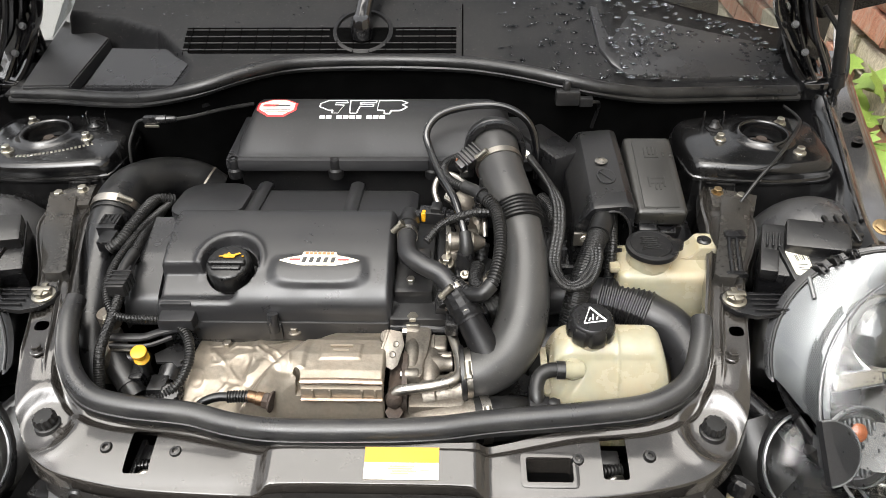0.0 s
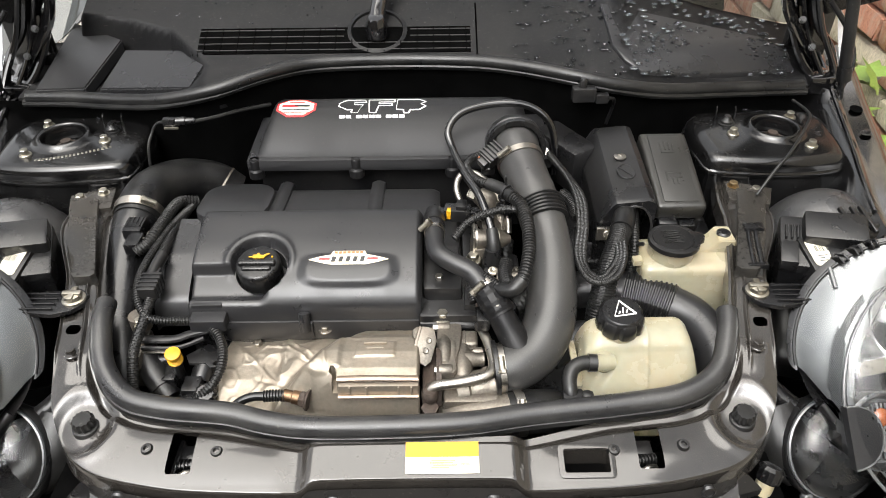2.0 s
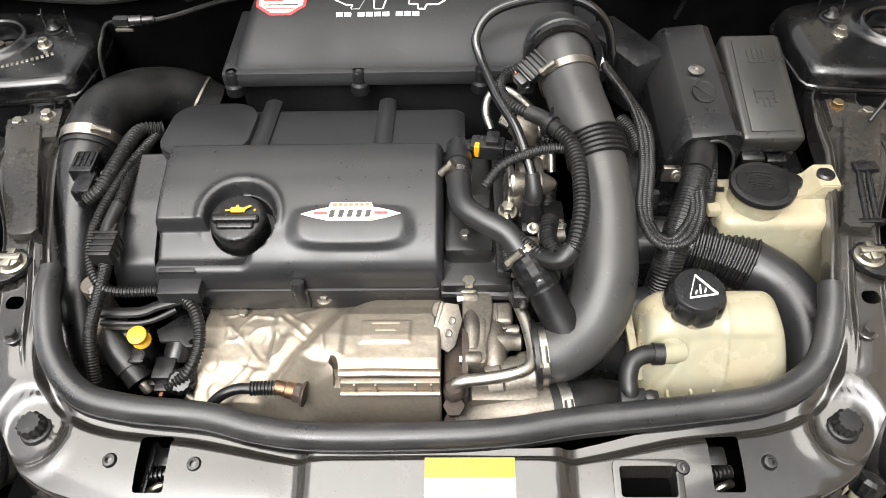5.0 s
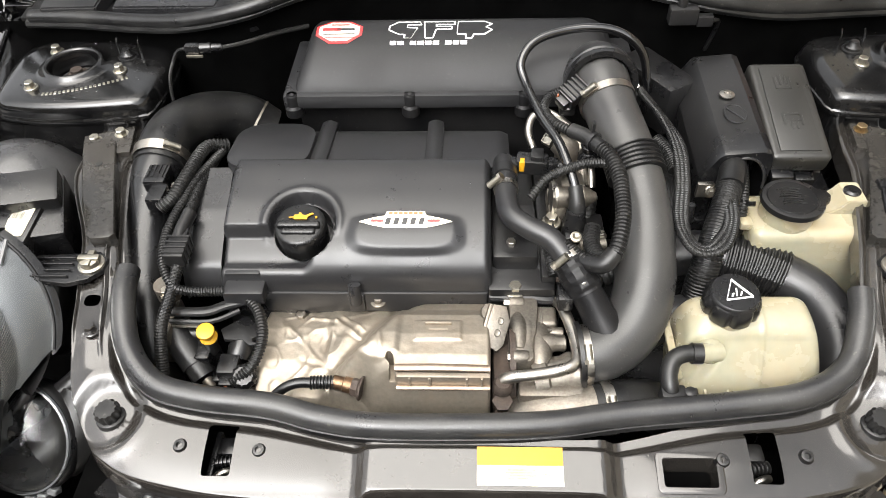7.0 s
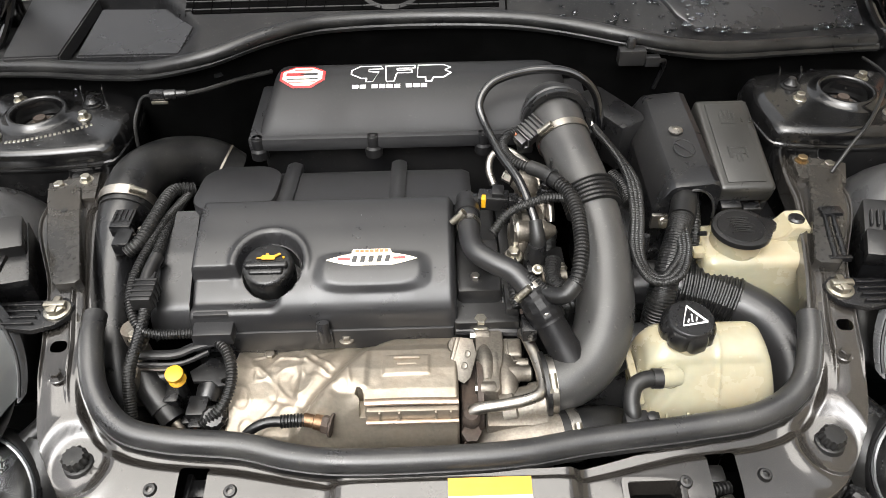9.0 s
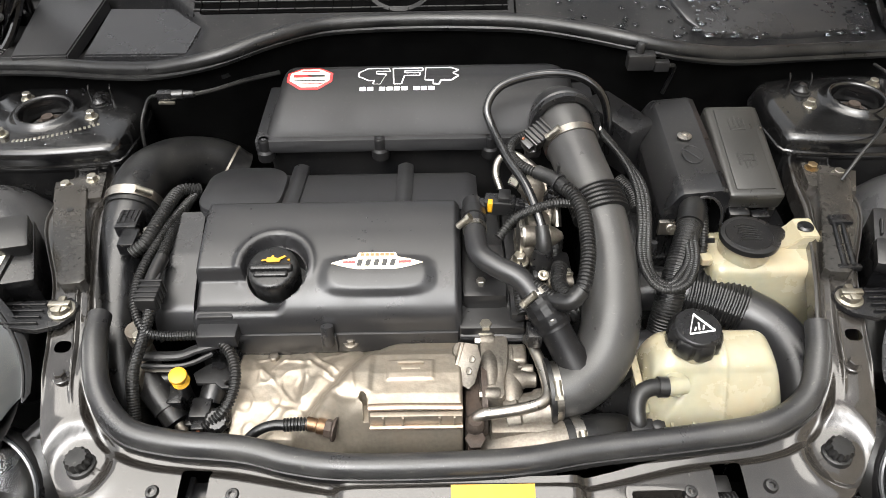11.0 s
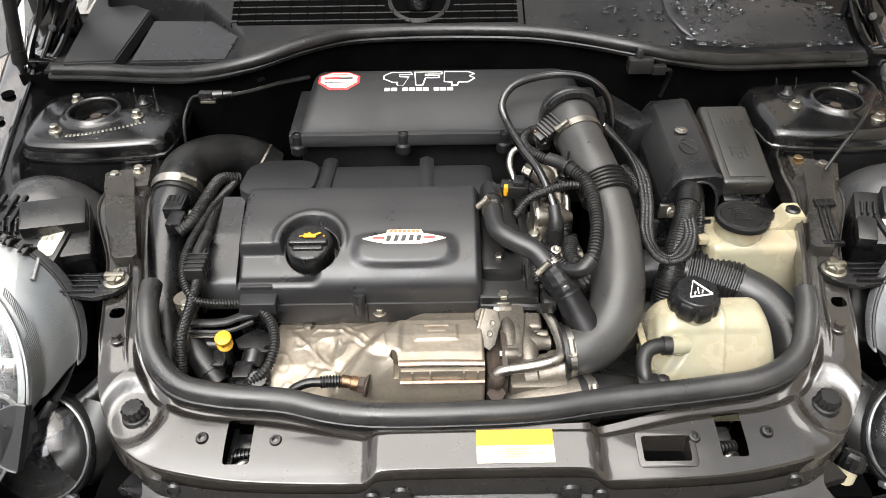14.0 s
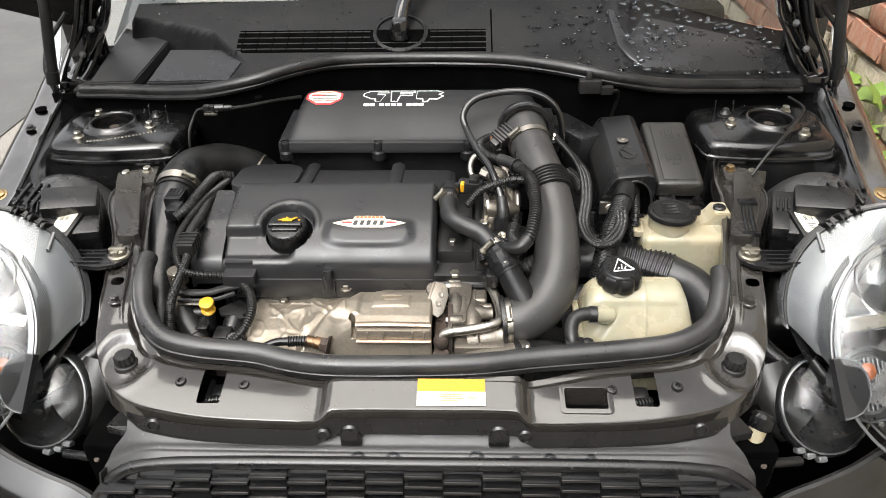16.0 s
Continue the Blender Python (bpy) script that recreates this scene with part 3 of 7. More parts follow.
def cover_z(x, y):
    z = flowing(*COVER, y)
    hx, hy = -0.201, 0.717
    d = math.hypot(x - hx, y - hy)
    # sunk keyhole land: a round well seat running out to the left edge
    strip = ease(0.7150, 0.7105, y) * ease(-0.185, -0.200, x)
    seat = ease(0.0376, 0.0350, d)
    z -= 0.016 * max(strip, seat) * ease(0.668, 0.688, y)
    z += 0.002 * math.exp(-((d - 0.0425) / 0.004) ** 2) * ease(0.700, 0.715, y)
    # pressed field below the badge
    px, py = (x + 0.086) / 0.058, (y - 0.706) / 0.020
    e = (abs(px) ** 4 + abs(py) ** 4) ** 0.25
    z += 0.0055 * ease(1.20, 0.86, e) * ease(0.732, 0.700, y)
    # rounded ends
    z -= 0.006 * (1 - math.sqrt(max(0, 1 - max(0, (0.006 - (x + 0.290)) / 0.006) ** 2))) if x < -0.284 else 0
    if x > 0.0:
        z -= 0.010 * (x / 0.008) ** 2
    return z


def engine_cover():
    t = thing("engine_cover", "satin black plastic engine cover with an oval badge", "engine cover", (-0.14, 0.75, 0.78))
    ys = [0.664, 0.6645, 0.665, 0.666, 0.668, 0.671, 0.675] + [0.675 + (0.812 - 0.675) * (i + 1) / 90 for i in range(90)]

    def at(u, v):
        x, y = -0.290 + 0.298 * u, ys[round(v * (len(ys) - 1))]
        return Vector((x, y, cover_z(x, y)))
    body = part("cover_shell", sheet(at, 190, len(ys) - 1, 0.03), SATIN, t, angle=55)
    ax = Vector((0, -0.36, 0.93)).normalized()
    mouth = Vector((-0.201, 0.717, cover_z(-0.201, 0.717)))
    cut(body, lathe([(0.0328, -0.05), (0.0328, 0.03)], mouth, ax, 64))
    part("filler_well", lathe([(0.0338, 0.0004), (0.0332, 0.0010), (0.0325, -0.002), (0.0322, -0.012), (0.0316, -0.036), (0.0, -0.036)], mouth, ax, 64, hollow=True), PLASTIC, t)
    lip = block(-0.250, 0.004, 0.6615, 0.668, 0.772, 0.803, 0.002)
    part("front_skirt", lip, SATIN, t)
    # lower rear half with its two straps
    rear = lambda u, v: Vector((-0.296 + 0.328 * u, 0.806 + 0.100 * v, 0.862 - 0.016 * v - 0.008 * ease(0.9, 1.0, v) - 0.004 * (1 - ease(0, 0.03, u)) - 0.006 * ease(0.97, 1, u)))
    part("rear_cover", sheet(rear, 60, 20, 0.04), SATIN, t, angle=50)
    part("corner_pad", plate(rounded(-0.050, 0.050, -0.058, 0.052, 0.034, 8), -0.015, 0.0, 0.003, pose(-0.258, 0.850, 0.8655, -9, 0, 0)), SATIN, t)
    for x in (-0.198, -0.060):
        part("strap", sheet(lambda u, v, x=x: Vector((x - 0.010 + 0.020 * u, 0.806 + 0.108 * v, 0.866 - 0.018 * v + 0.004 * math.sin(math.pi * u))), 8, 12, 0.01), SATIN, t)
    # left flank
    fl = lambda u, v: Vector((-0.338 + 0.046 * u - 0.006 * v, 0.672 + 0.150 * v, lerp((0, 0.08, 0.5, 0.9, 1), (0.800, 0.824, 0.848, 0.862, 0.850), v) - 0.008 * (1 - ease(0, 0.2, u))))
    part("side_cover", sheet(fl, 14, 30, 0.012), SATIN, t, angle=50)
    part("cable_ledge", block(-0.285, -0.240, 0.648, 0.672, 0.800, 0.818, 0.003), SATIN, t)
    part("ledge_rib", block(-0.285, -0.245, 0.668, 0.684, 0.816, 0.828, 0.003), SATIN, t)
    for x, z in ((-0.141, 0.800),):
        part("lift_tab", join(sweep([(x, 0.660, z + 0.020), (x, 0.657, z + 0.012), (x, 0.657, z - 0.006)], 0.007, 12), block(x - 0.009, x + 0.009, 0.657, 0.664, z - 0.022, z + 0.004, 0.002)), SATIN, t)
    return t


ecover = engine_cover()


# ---- air box ----
LID = [(0.926, 0.884), (0.930, 0.890), (0.942, 0.903), (0.960, 0.917), (0.980, 0.927), (1.000, 0.932), (1.018, 0.932), (1.034, 0.927), (1.045, 0.915), (1.050, 0.895), (1.052, 0.87)]


def lid_point(x, k):
    """A point of the air box lid: across x, along its section k."""
    n = range(len(LID))
    return flowing(n, [q[0] for q in LID], k * n[-1]), flowing(n, [q[1] for q in LID], k * n[-1])


def lid_z(y):
    lo, hi = 0.0, 6.0 / (len(LID) - 1)
    for _ in range(30):
        k = (lo + hi) / 2
        lo, hi = (k, hi) if lid_point(0, k)[0] < y else (lo, k)
    return lid_point(0, lo)[1]


def air_box():
    t = thing("air_box", "matt black plastic air filter box with printed lid", "air filter box", (-0.03, 0.98, 0.80))
    x0, x1 = -0.243, 0.190

    def at(u, v):
        y, z = lid_point(0, v)
        # rounded ends: the section shrinks in a quarter round
        e0, e1 = max(0, 1 - u / 0.06), max(0, 1 - (1 - u) / 0.10)
        x = x0 + 0.010 * ease(0.93, 1.0, y) + (x1 - x0 - 0.03 * ease(0.93, 1.0, y)) * u
        k = (math.sqrt(max(0, 1 - e0 * e0))) * (math.sqrt(max(0, 1 - e1 ** 2)))
        return Vector((x, 0.985 + (y - 0.985) * (0.93 + 0.07 * k), 0.880 + (z - 0.880) * (0.25 + 0.75 * k)))
    bm = sheet(at, 90, 50)
    ends = [e for e in bm.edges if e.is_boundary]
    bmesh.ops.holes_fill(bm, edges=ends)
    lid = part("lid", bm, LID_PLASTIC, t, angle=60)
    part("lid_flange", block(-0.256, 0.200, 0.918, 1.055, 0.866, 0.886, 0.005), SATIN, t)
    part("lower_tray", block(-0.246, 0.185, 0.946, 1.05, 0.74, 0.864, 0.006), TEXTURED, t)
    for x in (-0.244, -0.093, 0.052):
        part("screw_post", join(lathe([(0.0115, -0.012), (0.0115, 0.0), (0.0085, 0.003), (0.0085, 0.016), (0.007, 0.018), (0.003, 0.018), (0.003, 0.014)], (x, 0.923, 0.868), n=18)), TEXTURED, t)
    return t


air_box()


# ---- pipes ----
def charge_pipe():
    t = thing("intake_pipe", "thick black intake pipe with a short bellows", "pipe", (0.16, 0.75, 0.78))
    path = [(0.140, 0.945, 0.905), (0.141, 0.915, 0.912), (0.147, 0.880, 0.904), (0.157, 0.835, 0.893), (0.170, 0.785, 0.878), (0.177, 0.735, 0.856), (0.175, 0.690, 0.832), (0.168, 0.650, 0.811),
            (0.150, 0.617, 0.795), (0.125, 0.598, 0.788), (0.100, 0.592, 0.786)]
    part("pipe_body", sweep(path, [0.036, 0.034, 0.031, 0.0305, 0.028, 0.0275, 0.030, 0.0325, 0.0325, 0.0305, 0.029], 32, 0.005), PIPE, t, angle=60)
    c = curve(path, 0.002)
    i = min(range(len(c)), key=lambda j: abs(c[j].y - 0.800))
    part("bellows", sweep([tuple(p) for p in c[i:i + 15:2]], 0.0322, 28, rib=0.035, pitch=0.0052), RUBBER, t, angle=20)
    band(t, c, 0.877, 0.0325, 0.010, 1)
    band(t, c, None, 0.0312, 0.010, 1, at=Vector((0.103, 0.593, 0.786)), axis=Vector((1, 0.08, 0.05)))
    return t


def band(t, c, y, r, w, s, at=None, axis=None):
    """A worm-drive hose clamp round a pipe."""
    if at is None:
        i = min(range(2, len(c) - 2), key=lambda j: abs(c[j].y - y))
        at, axis = c[i], (c[i + 2] - c[i - 2]).normalized()
    cl = part("hose_clamp", lathe([(r, -w / 2), (r + 0.0012, -w / 2), (r + 0.0012, w / 2), (r, w / 2)], at, axis, 36, hollow=True), STEEL, t, "bright steel worm-drive hose clamp", angle=40)
    q = Vector((0, 0, 1)).rotation_difference(axis).to_matrix()
    best = max((q @ Vector((math.cos(a / 10), math.sin(a / 10), 0)) for a in range(63)), key=lambda v: v.z * 0.6 - v.x * s * 0.6 - v.y * 0.45)
    p = at + best * (r + 0.004)
    tang = axis.cross(best).normalized()
    part("clamp_screw", join(lathe([(0.0042, -0.010), (0.0042, 0.006)], p, tang, 10), lathe([(0.0052, 0.006), (0.0052, 0.010)], p, tang, 6)), ZINC, cl)
    return cl


charge_pipe()


def boost_hose():
    t = thing("intercooler_hose", "wide black rubber hose bent towards the bulkhead", "hose", (-0.38, 0.9, 0.78))
    path = [(-0.305, 0.980, 0.786), (-0.333, 0.977, 0.809), (-0.370, 0.953, 0.829), (-0.396, 0.912, 0.842), (-0.402, 0.868, 0.846), (-0.403, 0.836, 0.838)]
    part("rubber_hose", sweep(path, [0.034, 0.035, 0.0355, 0.035, 0.0340, 0.033], 28), RUBBER, t, angle=60)
    low = [(-0.403, 0.846, 0.840), (-0.405, 0.826, 0.834), (-0.405, 0.80, 0.822), (-0.402, 0.75, 0.800), (-0.394, 0.69, 0.775), (-0.382, 0.64, 0.745), (-0.372, 0.60, 0.70)]
    part("pipe_body", sweep(low, [0.0312, 0.030, 0.028, 0.027, 0.027, 0.027, 0.027], 26), PLASTIC, t, angle=60)
    band(t, curve(path, 0.002), 0.849, 0.0345, 0.013, -1)
    part("end_ring", lathe([(0.0335, -0.0015), (0.0362, -0.0015), (0.0362, 0.0015), (0.0335, 0.0015)], (-0.320, 0.979, 0.799), (0.85, -0.1, -0.52), 32, hollow=True), CAST, t, "thin bright metal ring")
    return t


boost_hose()


# ---- tanks ----
def coolant_tank():
    t = thing("coolant_tank", "yellowed translucent plastic coolant expansion tank", "coolant tank", (0.27, 0.6, 0.70))
    side = [(0.652, 0.700), (0.654, 0.770), (0.652, 0.800), (0.646, 0.819), (0.634, 0.8285), (0.618, 0.8295), (0.604, 0.8265), (0.596, 0.820), (0.588, 0.806), (0.578, 0.790), (0.569, 0.774), (0.562, 0.756), (0.558, 0.735), (0.557, 0.700)]
    n = range(len(side))

    def shell(u, v):
        y, z = flowing(n, [q[0] for q in side], v * n[-1]), flowing(n, [q[1] for q in side], v * n[-1])
        x0 = lerp((0.70, 0.75, 0.775, 0.80, 0.83), (0.206, 0.202, 0.196, 0.200, 0.206), z)
        x1 = lerp((0.70, 0.75, 0.775, 0.80, 0.83), (0.338, 0.341, 0.345, 0.342, 0.336), z)
        e = max(0.0, 1 - u / 0.17, 1 - (1 - u) / 0.15)
        k = 0.72 + 0.28 * math.sqrt(max(0.0, 1 - e * e))
        x = x0 + (x1 - x0) * u
        y, z = 0.606 + (y - 0.606) * k, 0.745 + (z - 0.745) * k
        front = ease(0.60, 0.585, y)
        # moulded ridge between the chambers, groove below the shoulder, hollow under the hose
        rise = 0.0016 * math.exp(-((x - 0.2785) / 0.0022) ** 2) - 0.0036 * math.exp(-((z - 0.8150) / 0.0035) ** 2) * front
        rise -= 0.010 * front * ease(0.004, -0.006, x - 0.206 - 0.72 * (z - 0.755)) * ease(0.815, 0.800, z)
        return Vector((x, y - rise * front, z + rise * 0.5 + 0.0012 * math.exp(-((x - 0.2785) / 0.0022) ** 2)))
    bm = sheet(shell, 70, 60)
    rim = bm.verts[:]
    bm.faces.new(rim[:61])
    bm.faces.new(rim[-61:])
    part("tank_shell", bm, TANK, t, angle=60)
    for x in (0.226, 0.249, 0.271, 0.293, 0.315):
        part("foot_rib", block(x - 0.0016, x + 0.0016, 0.5545, 0.570, 0.744, 0.767, 0.001), TANK, t)
    part("weld_seam", plate(rounded(0.1925, 0.2005, 0.566, 0.655, 0.003, 3), 0.781, 0.785, 0.0008), TANK, t)
    part("hose_boss", lathe([(0.0140, -0.010), (0.0130, 0.006), (0.0105, 0.011), (0.0, 0.012)], (0.2275, 0.589, 0.803), (-0.35, -0.75, 0.55), 24), TANK, t)
    part("filler_neck", lathe([(0.0255, 0), (0.0255, 0.02)], (0.248, 0.6235, 0.812)), TANK, t)
    flute = lambda a: 1 - 0.11 * max(0.0, math.cos(a * 2 * math.pi * 7)) ** 3
    cap = part("tank_cap", lathe([(0.0275, 0), (0.0288, 0.002), (0.0285, 0.014), (0.0268, 0.0195), (0.0248, 0.0220)], (0.248, 0.6235, 0.8295), (0, -0.05, 1), 98, flute), PLASTIC, t, "black fluted pressure cap with a warning triangle", angle=40)
    part("cap_top", lathe([(0.0253, 0.0195), (0.0246, 0.0235), (0.0225, 0.0255), (0.010, 0.0260)], (0.248, 0.6235, 0.8295), (0, -0.05, 1), 48), PLASTIC, cap)
    return t, cap


ccap = coolant_tank()[1]


def washer_tank():
    t = thing("washer_tank", "cream plastic washer fluid tank with a black flap cap", "washer tank", (0.36, 0.74, 0.62))
    bm = block(0.303, 0.455, 0.728, 0.800, 0.56, 0.828, 0.014, 4)
    part("tank_shell", bm, TANK, t, angle=60)
    rise = [(0.372, 0.800), (0.372, 0.828), (0.386, 0.8285), (0.396, 0.8310), (0.403, 0.8360), (0.408, 0.8440), (0.411, 0.8475), (0.430, 0.8475), (0.436, 0.840), (0.436, 0.800)]
    horn = bmesh.new()
    f = horn.faces.new([horn.verts.new((x, 0.762, z)) for x, z in rise])
    for v in bmesh.ops.extrude_face_region(horn, geom=[f])["geom"]:
        if isinstance(v, bmesh.types.BMVert):
            v.co.y = 0.796
    bmesh.ops.bevel(horn, geom=horn.edges[:], offset=0.0013, segments=2, affect="EDGES")
    part("tank_horn", horn, TANK, t, angle=50)
    part("fixing_pin", lathe([(0.0095, 0), (0.0095, 0.003), (0.007, 0.005)], (0.419, 0.779, 0.846), n=20), PLASTIC, t)
    part("filler_neck", lathe([(0.030, 0), (0.030, 0.03)], (0.345, 0.762, 0.815)), TANK, t)
    ring = [(0.346 + 0.0345 * math.cos(radians(a)), 0.760 + 0.033 * math.sin(radians(a))) for a in range(30, 356, 10)] + [(0.386, 0.758), (0.3885, 0.765), (0.386, 0.772)]
    cap = part("flap_cap", plate(ring, 0.848, 0.855, 0.002), PLASTIC, t, "black oval flap cap")
    part("cap_dish", lathe([(0.0275, 0), (0.0265, 0.0015), (0.0, 0.0012)], (0.344, 0.760, 0.8548)), TEXTURED, cap)
    return t, cap


wtank, wcap = washer_tank()


# ---- electrical boxes ----
def fuse_boxes():
    a = thing("battery_cover", "black plastic positive terminal cover with an arched mouth", "battery cover", (0.29, 0.88, 0.80))
    sec = [(0.247, 0.775), (0.249, 0.868), (0.253, 0.876), (0.266, 0.898), (0.271, 0.902), (0.316, 0.906), (0.324, 0.903), (0.328, 0.896), (0.330, 0.775)]
    bm = bmesh.new()
    rows = []
    for y, dz, k in ((0.797, -0.016, 0.96), (0.802, -0.0135, 1.0), (0.85, -0.010, 1.0), (0.90, -0.005, 1.0), (0.975, 0.0, 0.98), (0.982, -0.004, 0.94), (0.984, -0.012, 0.90)):
        rows.append([bm.verts.new((0.289 + (x - 0.289) * k, y, z + (dz if z > 0.8 else 0))) for x, z in sec])
    for a1, b1 in zip(rows, rows[1:]):
        for i in range(len(sec)):
            bm.faces.new((a1[i], a1[(i + 1) % len(sec)], b1[(i + 1) % len(sec)], b1[i]))
    bm.faces.new(rows[0])
    bm.faces.new(rows[-1])
    sh = part("cover_shell", bm, PLASTIC, a, angle=24)
    mouth = [(0.298 + 0.027 * math.cos(radians(t)), 0.838 + 0.044 * math.sin(radians(t))) for t in range(0, 181, 15)] + [(0.271, 0.74), (0.325, 0.74)]
    cb = bmesh.new()
    fr = cb.faces.new([cb.verts.new((x, 0.77, z)) for x, z in mouth])
    for v in bmesh.ops.extrude_face_region(cb, geom=[fr])["geom"]:
        if isinstance(v, bmesh.types.BMVert):
            v.co.y = 0.842
    cut(sh, cb)
    part("mouth_rim", sweep([(x, 0.7965, z) for x, z in mouth[:13]], 0.0018, 8, 0.004), SATIN, a)
    part("fixing_screw", lathe([(0.009, 0), (0.009, 0.0015), (0.005, 0.0025), (0.004, 0.0025), (0.0035, 0.001)], (0.293, 0.895, 0.8995), n=20), STEEL, a)
    b = thing("fuse_box", "black plastic fuse box with a raised lid", "fuse box", (0.37, 0.9, 0.80))
    tilt = pose(0.370, 0.895, 0.862, 13, 0, 0)
    lid = block(-0.035, 0.035, -0.076, 0.076, -0.006, 0.022, 0.007, 3, tilt)
    part("lid", lid, FUSE_LID, b, angle=50)
    part("lid_field", block(-0.024, 0.024, -0.066, 0.066, 0.020, 0.0235, 0.0015, 2, tilt), FUSE_LID, b)
    part("base", block(-0.034, 0.034, -0.074, 0.074, -0.10, -0.010, 0.004, 2, tilt), PLASTIC, b)
    part("catch", block(-0.030, -0.004, -0.088, -0.070, -0.014, 0.000, 0.003, 2, tilt), PLASTIC, b)
    part("catch", block(0.002, 0.024, -0.084, -0.070, -0.020, -0.010, 0.002, 2, tilt), PLASTIC, b)
    return a, b


bcover, fbox = fuse_boxes()


# ---- exhaust side ----
def heat_shield():
    t = thing("heat_shield", "dented bright metal exhaust heat shield", "heat shield", (-0.1, 0.6, 0.70))
    ys = np.concatenate([np.linspace(0.525, 0.566, 40), np.linspace(0.567, 0.668, 75)])
    creases = ((-0.196, 0.656, -0.165, 0.650, 0.0030, 0.0030), (-0.165, 0.650, -0.138, 0.624, 0.0035, 0.0042), (-0.158, 0.655, -0.132, 0.634, 0.0025, 0.0030), (-0.150, 0.630, -0.134, 0.620, 0.003, -0.003),
               (-0.219, 0.641, -0.171, 0.592, 0.0035, 0.0040), (-0.208, 0.628, -0.172, 0.596, 0.0045, -0.0030), (-0.167, 0.632, -0.169, 0.608, 0.0025, 0.0030), (-0.236, 0.660, -0.205, 0.628, 0.005, 0.002),
               (-0.200, 0.600, -0.160, 0.588, 0.004, -0.0025), (-0.112, 0.612, -0.106, 0.582, 0.0030, 0.0035), (-0.128, 0.596, -0.116, 0.580, 0.004, -0.003), (-0.122, 0.560, -0.112, 0.530, 0.002, 0.0016), (-0.08, 0.545, -0.05, 0.533, 0.003, 0.0014))

    def at(u, v):
        x, y = -0.250 + 0.256 * u, float(ys[round(v * (len(ys) - 1))])
        right = lerp((0.525, 0.535, 0.545, 0.554, 0.5585, 0.562, 0.575, 0.60, 0.63, 0.645, 0.668), (0.66, 0.715, 0.748, 0.775, 0.800, 0.8085, 0.812, 0.813, 0.806, 0.795, 0.782), y)
        left = lerp((0.525, 0.545, 0.56, 0.60, 0.64, 0.668), (0.700, 0.738, 0.752, 0.764, 0.768, 0.764), y)
        d = x + 0.118 - 0.75 * (y - 0.600)
        m = ease(0.548, 0.590, y)
        k = m * ease(-0.040, 0.012, d) + (1 - m) * ease(-0.03, 0.016, x + 0.104)
        z = left + (right - left) * k
        z += 0.003 * math.exp(-((d + 0.05) / 0.012) ** 2) * (1 - k) * ease(0.55, 0.58, y)
        # dents and creases
        q = Vector((x * 28, y * 28, 1.7))
        z += (1 - k) * (0.0022 * noise.noise(q) + 0.0010 * (1 - min(1.0, 8 * abs(noise.noise(q * 1.3 + Vector((3, 1, 0))))))) + 0.0006 * noise.noise(q * 2) + 0.0003 * noise.noise(q * 5)
        for ax, ay, bx, by, wide, high in creases:
            along = ((x - ax) * (bx - ax) + (y - ay) * (by - ay)) / ((bx - ax) ** 2 + (by - ay) ** 2)
            f = min(1.0, max(0.0, along))
            off = math.hypot(x - ax - f * (bx - ax), y - ay - f * (by - ay))
            z += 0.55 * high * math.exp(-(off / (0.75 * wide)) ** 2) * (0.35 + 0.65 * math.sin(math.pi * (0.15 + 0.7 * f)))
        # the upper sheet laps over the lower one along a wavy edge
        lap = lerp((-0.170, -0.160, -0.152, -0.136, -0.118, -0.103, -0.094), (0.556, 0.570, 0.5815, 0.5825, 0.574, 0.571, 0.578), x)
        z += 0.0030 * ease(-0.0012, 0.0008, y - lap) * ease(-0.176, -0.166, x) * ease(-0.085, -0.093, x)
        # boss round the sensor
        r = math.hypot(x + 0.131, y - 0.560)
        z += 0.006 * ease(0.036, 0.016, r) * (1 - k * 0.6)
        # raised emblem field
        e = max(abs(x + 0.048) / 0.026, abs(y - 0.606) / 0.015)
        z += 0.0016 * ease(1.0, 0.85, e)
        z -= 0.010 * ease(0.004, 0.006, x)
        z -= 0.010 * (1 - ease(-0.250, -0.244, x))
        return Vector((x, y, z))
    body = part("shield_sheet", sheet(at, 170, len(ys) - 1), SHIELD, t, angle=70)
    tear = [(-0.0985, 0.5775), (-0.0935, 0.5765), (-0.0915, 0.5700), (-0.0905, 0.5560), (-0.0900, 0.5475), (-0.0945, 0.5455), (-0.0985, 0.5495), (-0.0960, 0.5600), (-0.0965, 0.5680), (-0.1005, 0.5725)]
    cut(body, plate(tear, 0.789, 0.84, 0))
    part("seam_flange", sweep([(-0.090, 0.5610, 0.8085), (-0.05, 0.5612, 0.8092), (0.005, 0.5608, 0.8080)], 0.0042, 12, flat=0.6), TAN, t)
    part("seam_flange", sweep([(-0.089, 0.5500, 0.7900), (-0.04, 0.5497, 0.7905), (0.005, 0.5500, 0.7900)], 0.0032, 12, flat=0.7), TAN, t)
    part("seam_step", block(-0.088, 0.005, 0.5515, 0.5575, 0.788, 0.806, 0.001), SHIELD, t)
    for x in (-0.075, -0.055, -0.018, -0.003):
        part("seam_rib", block(x - 0.0012, x + 0.0012, 0.5495, 0.5540, 0.792, 0.805, 0.0006), SHIELD, t)
    return t


hshield = heat_shield()


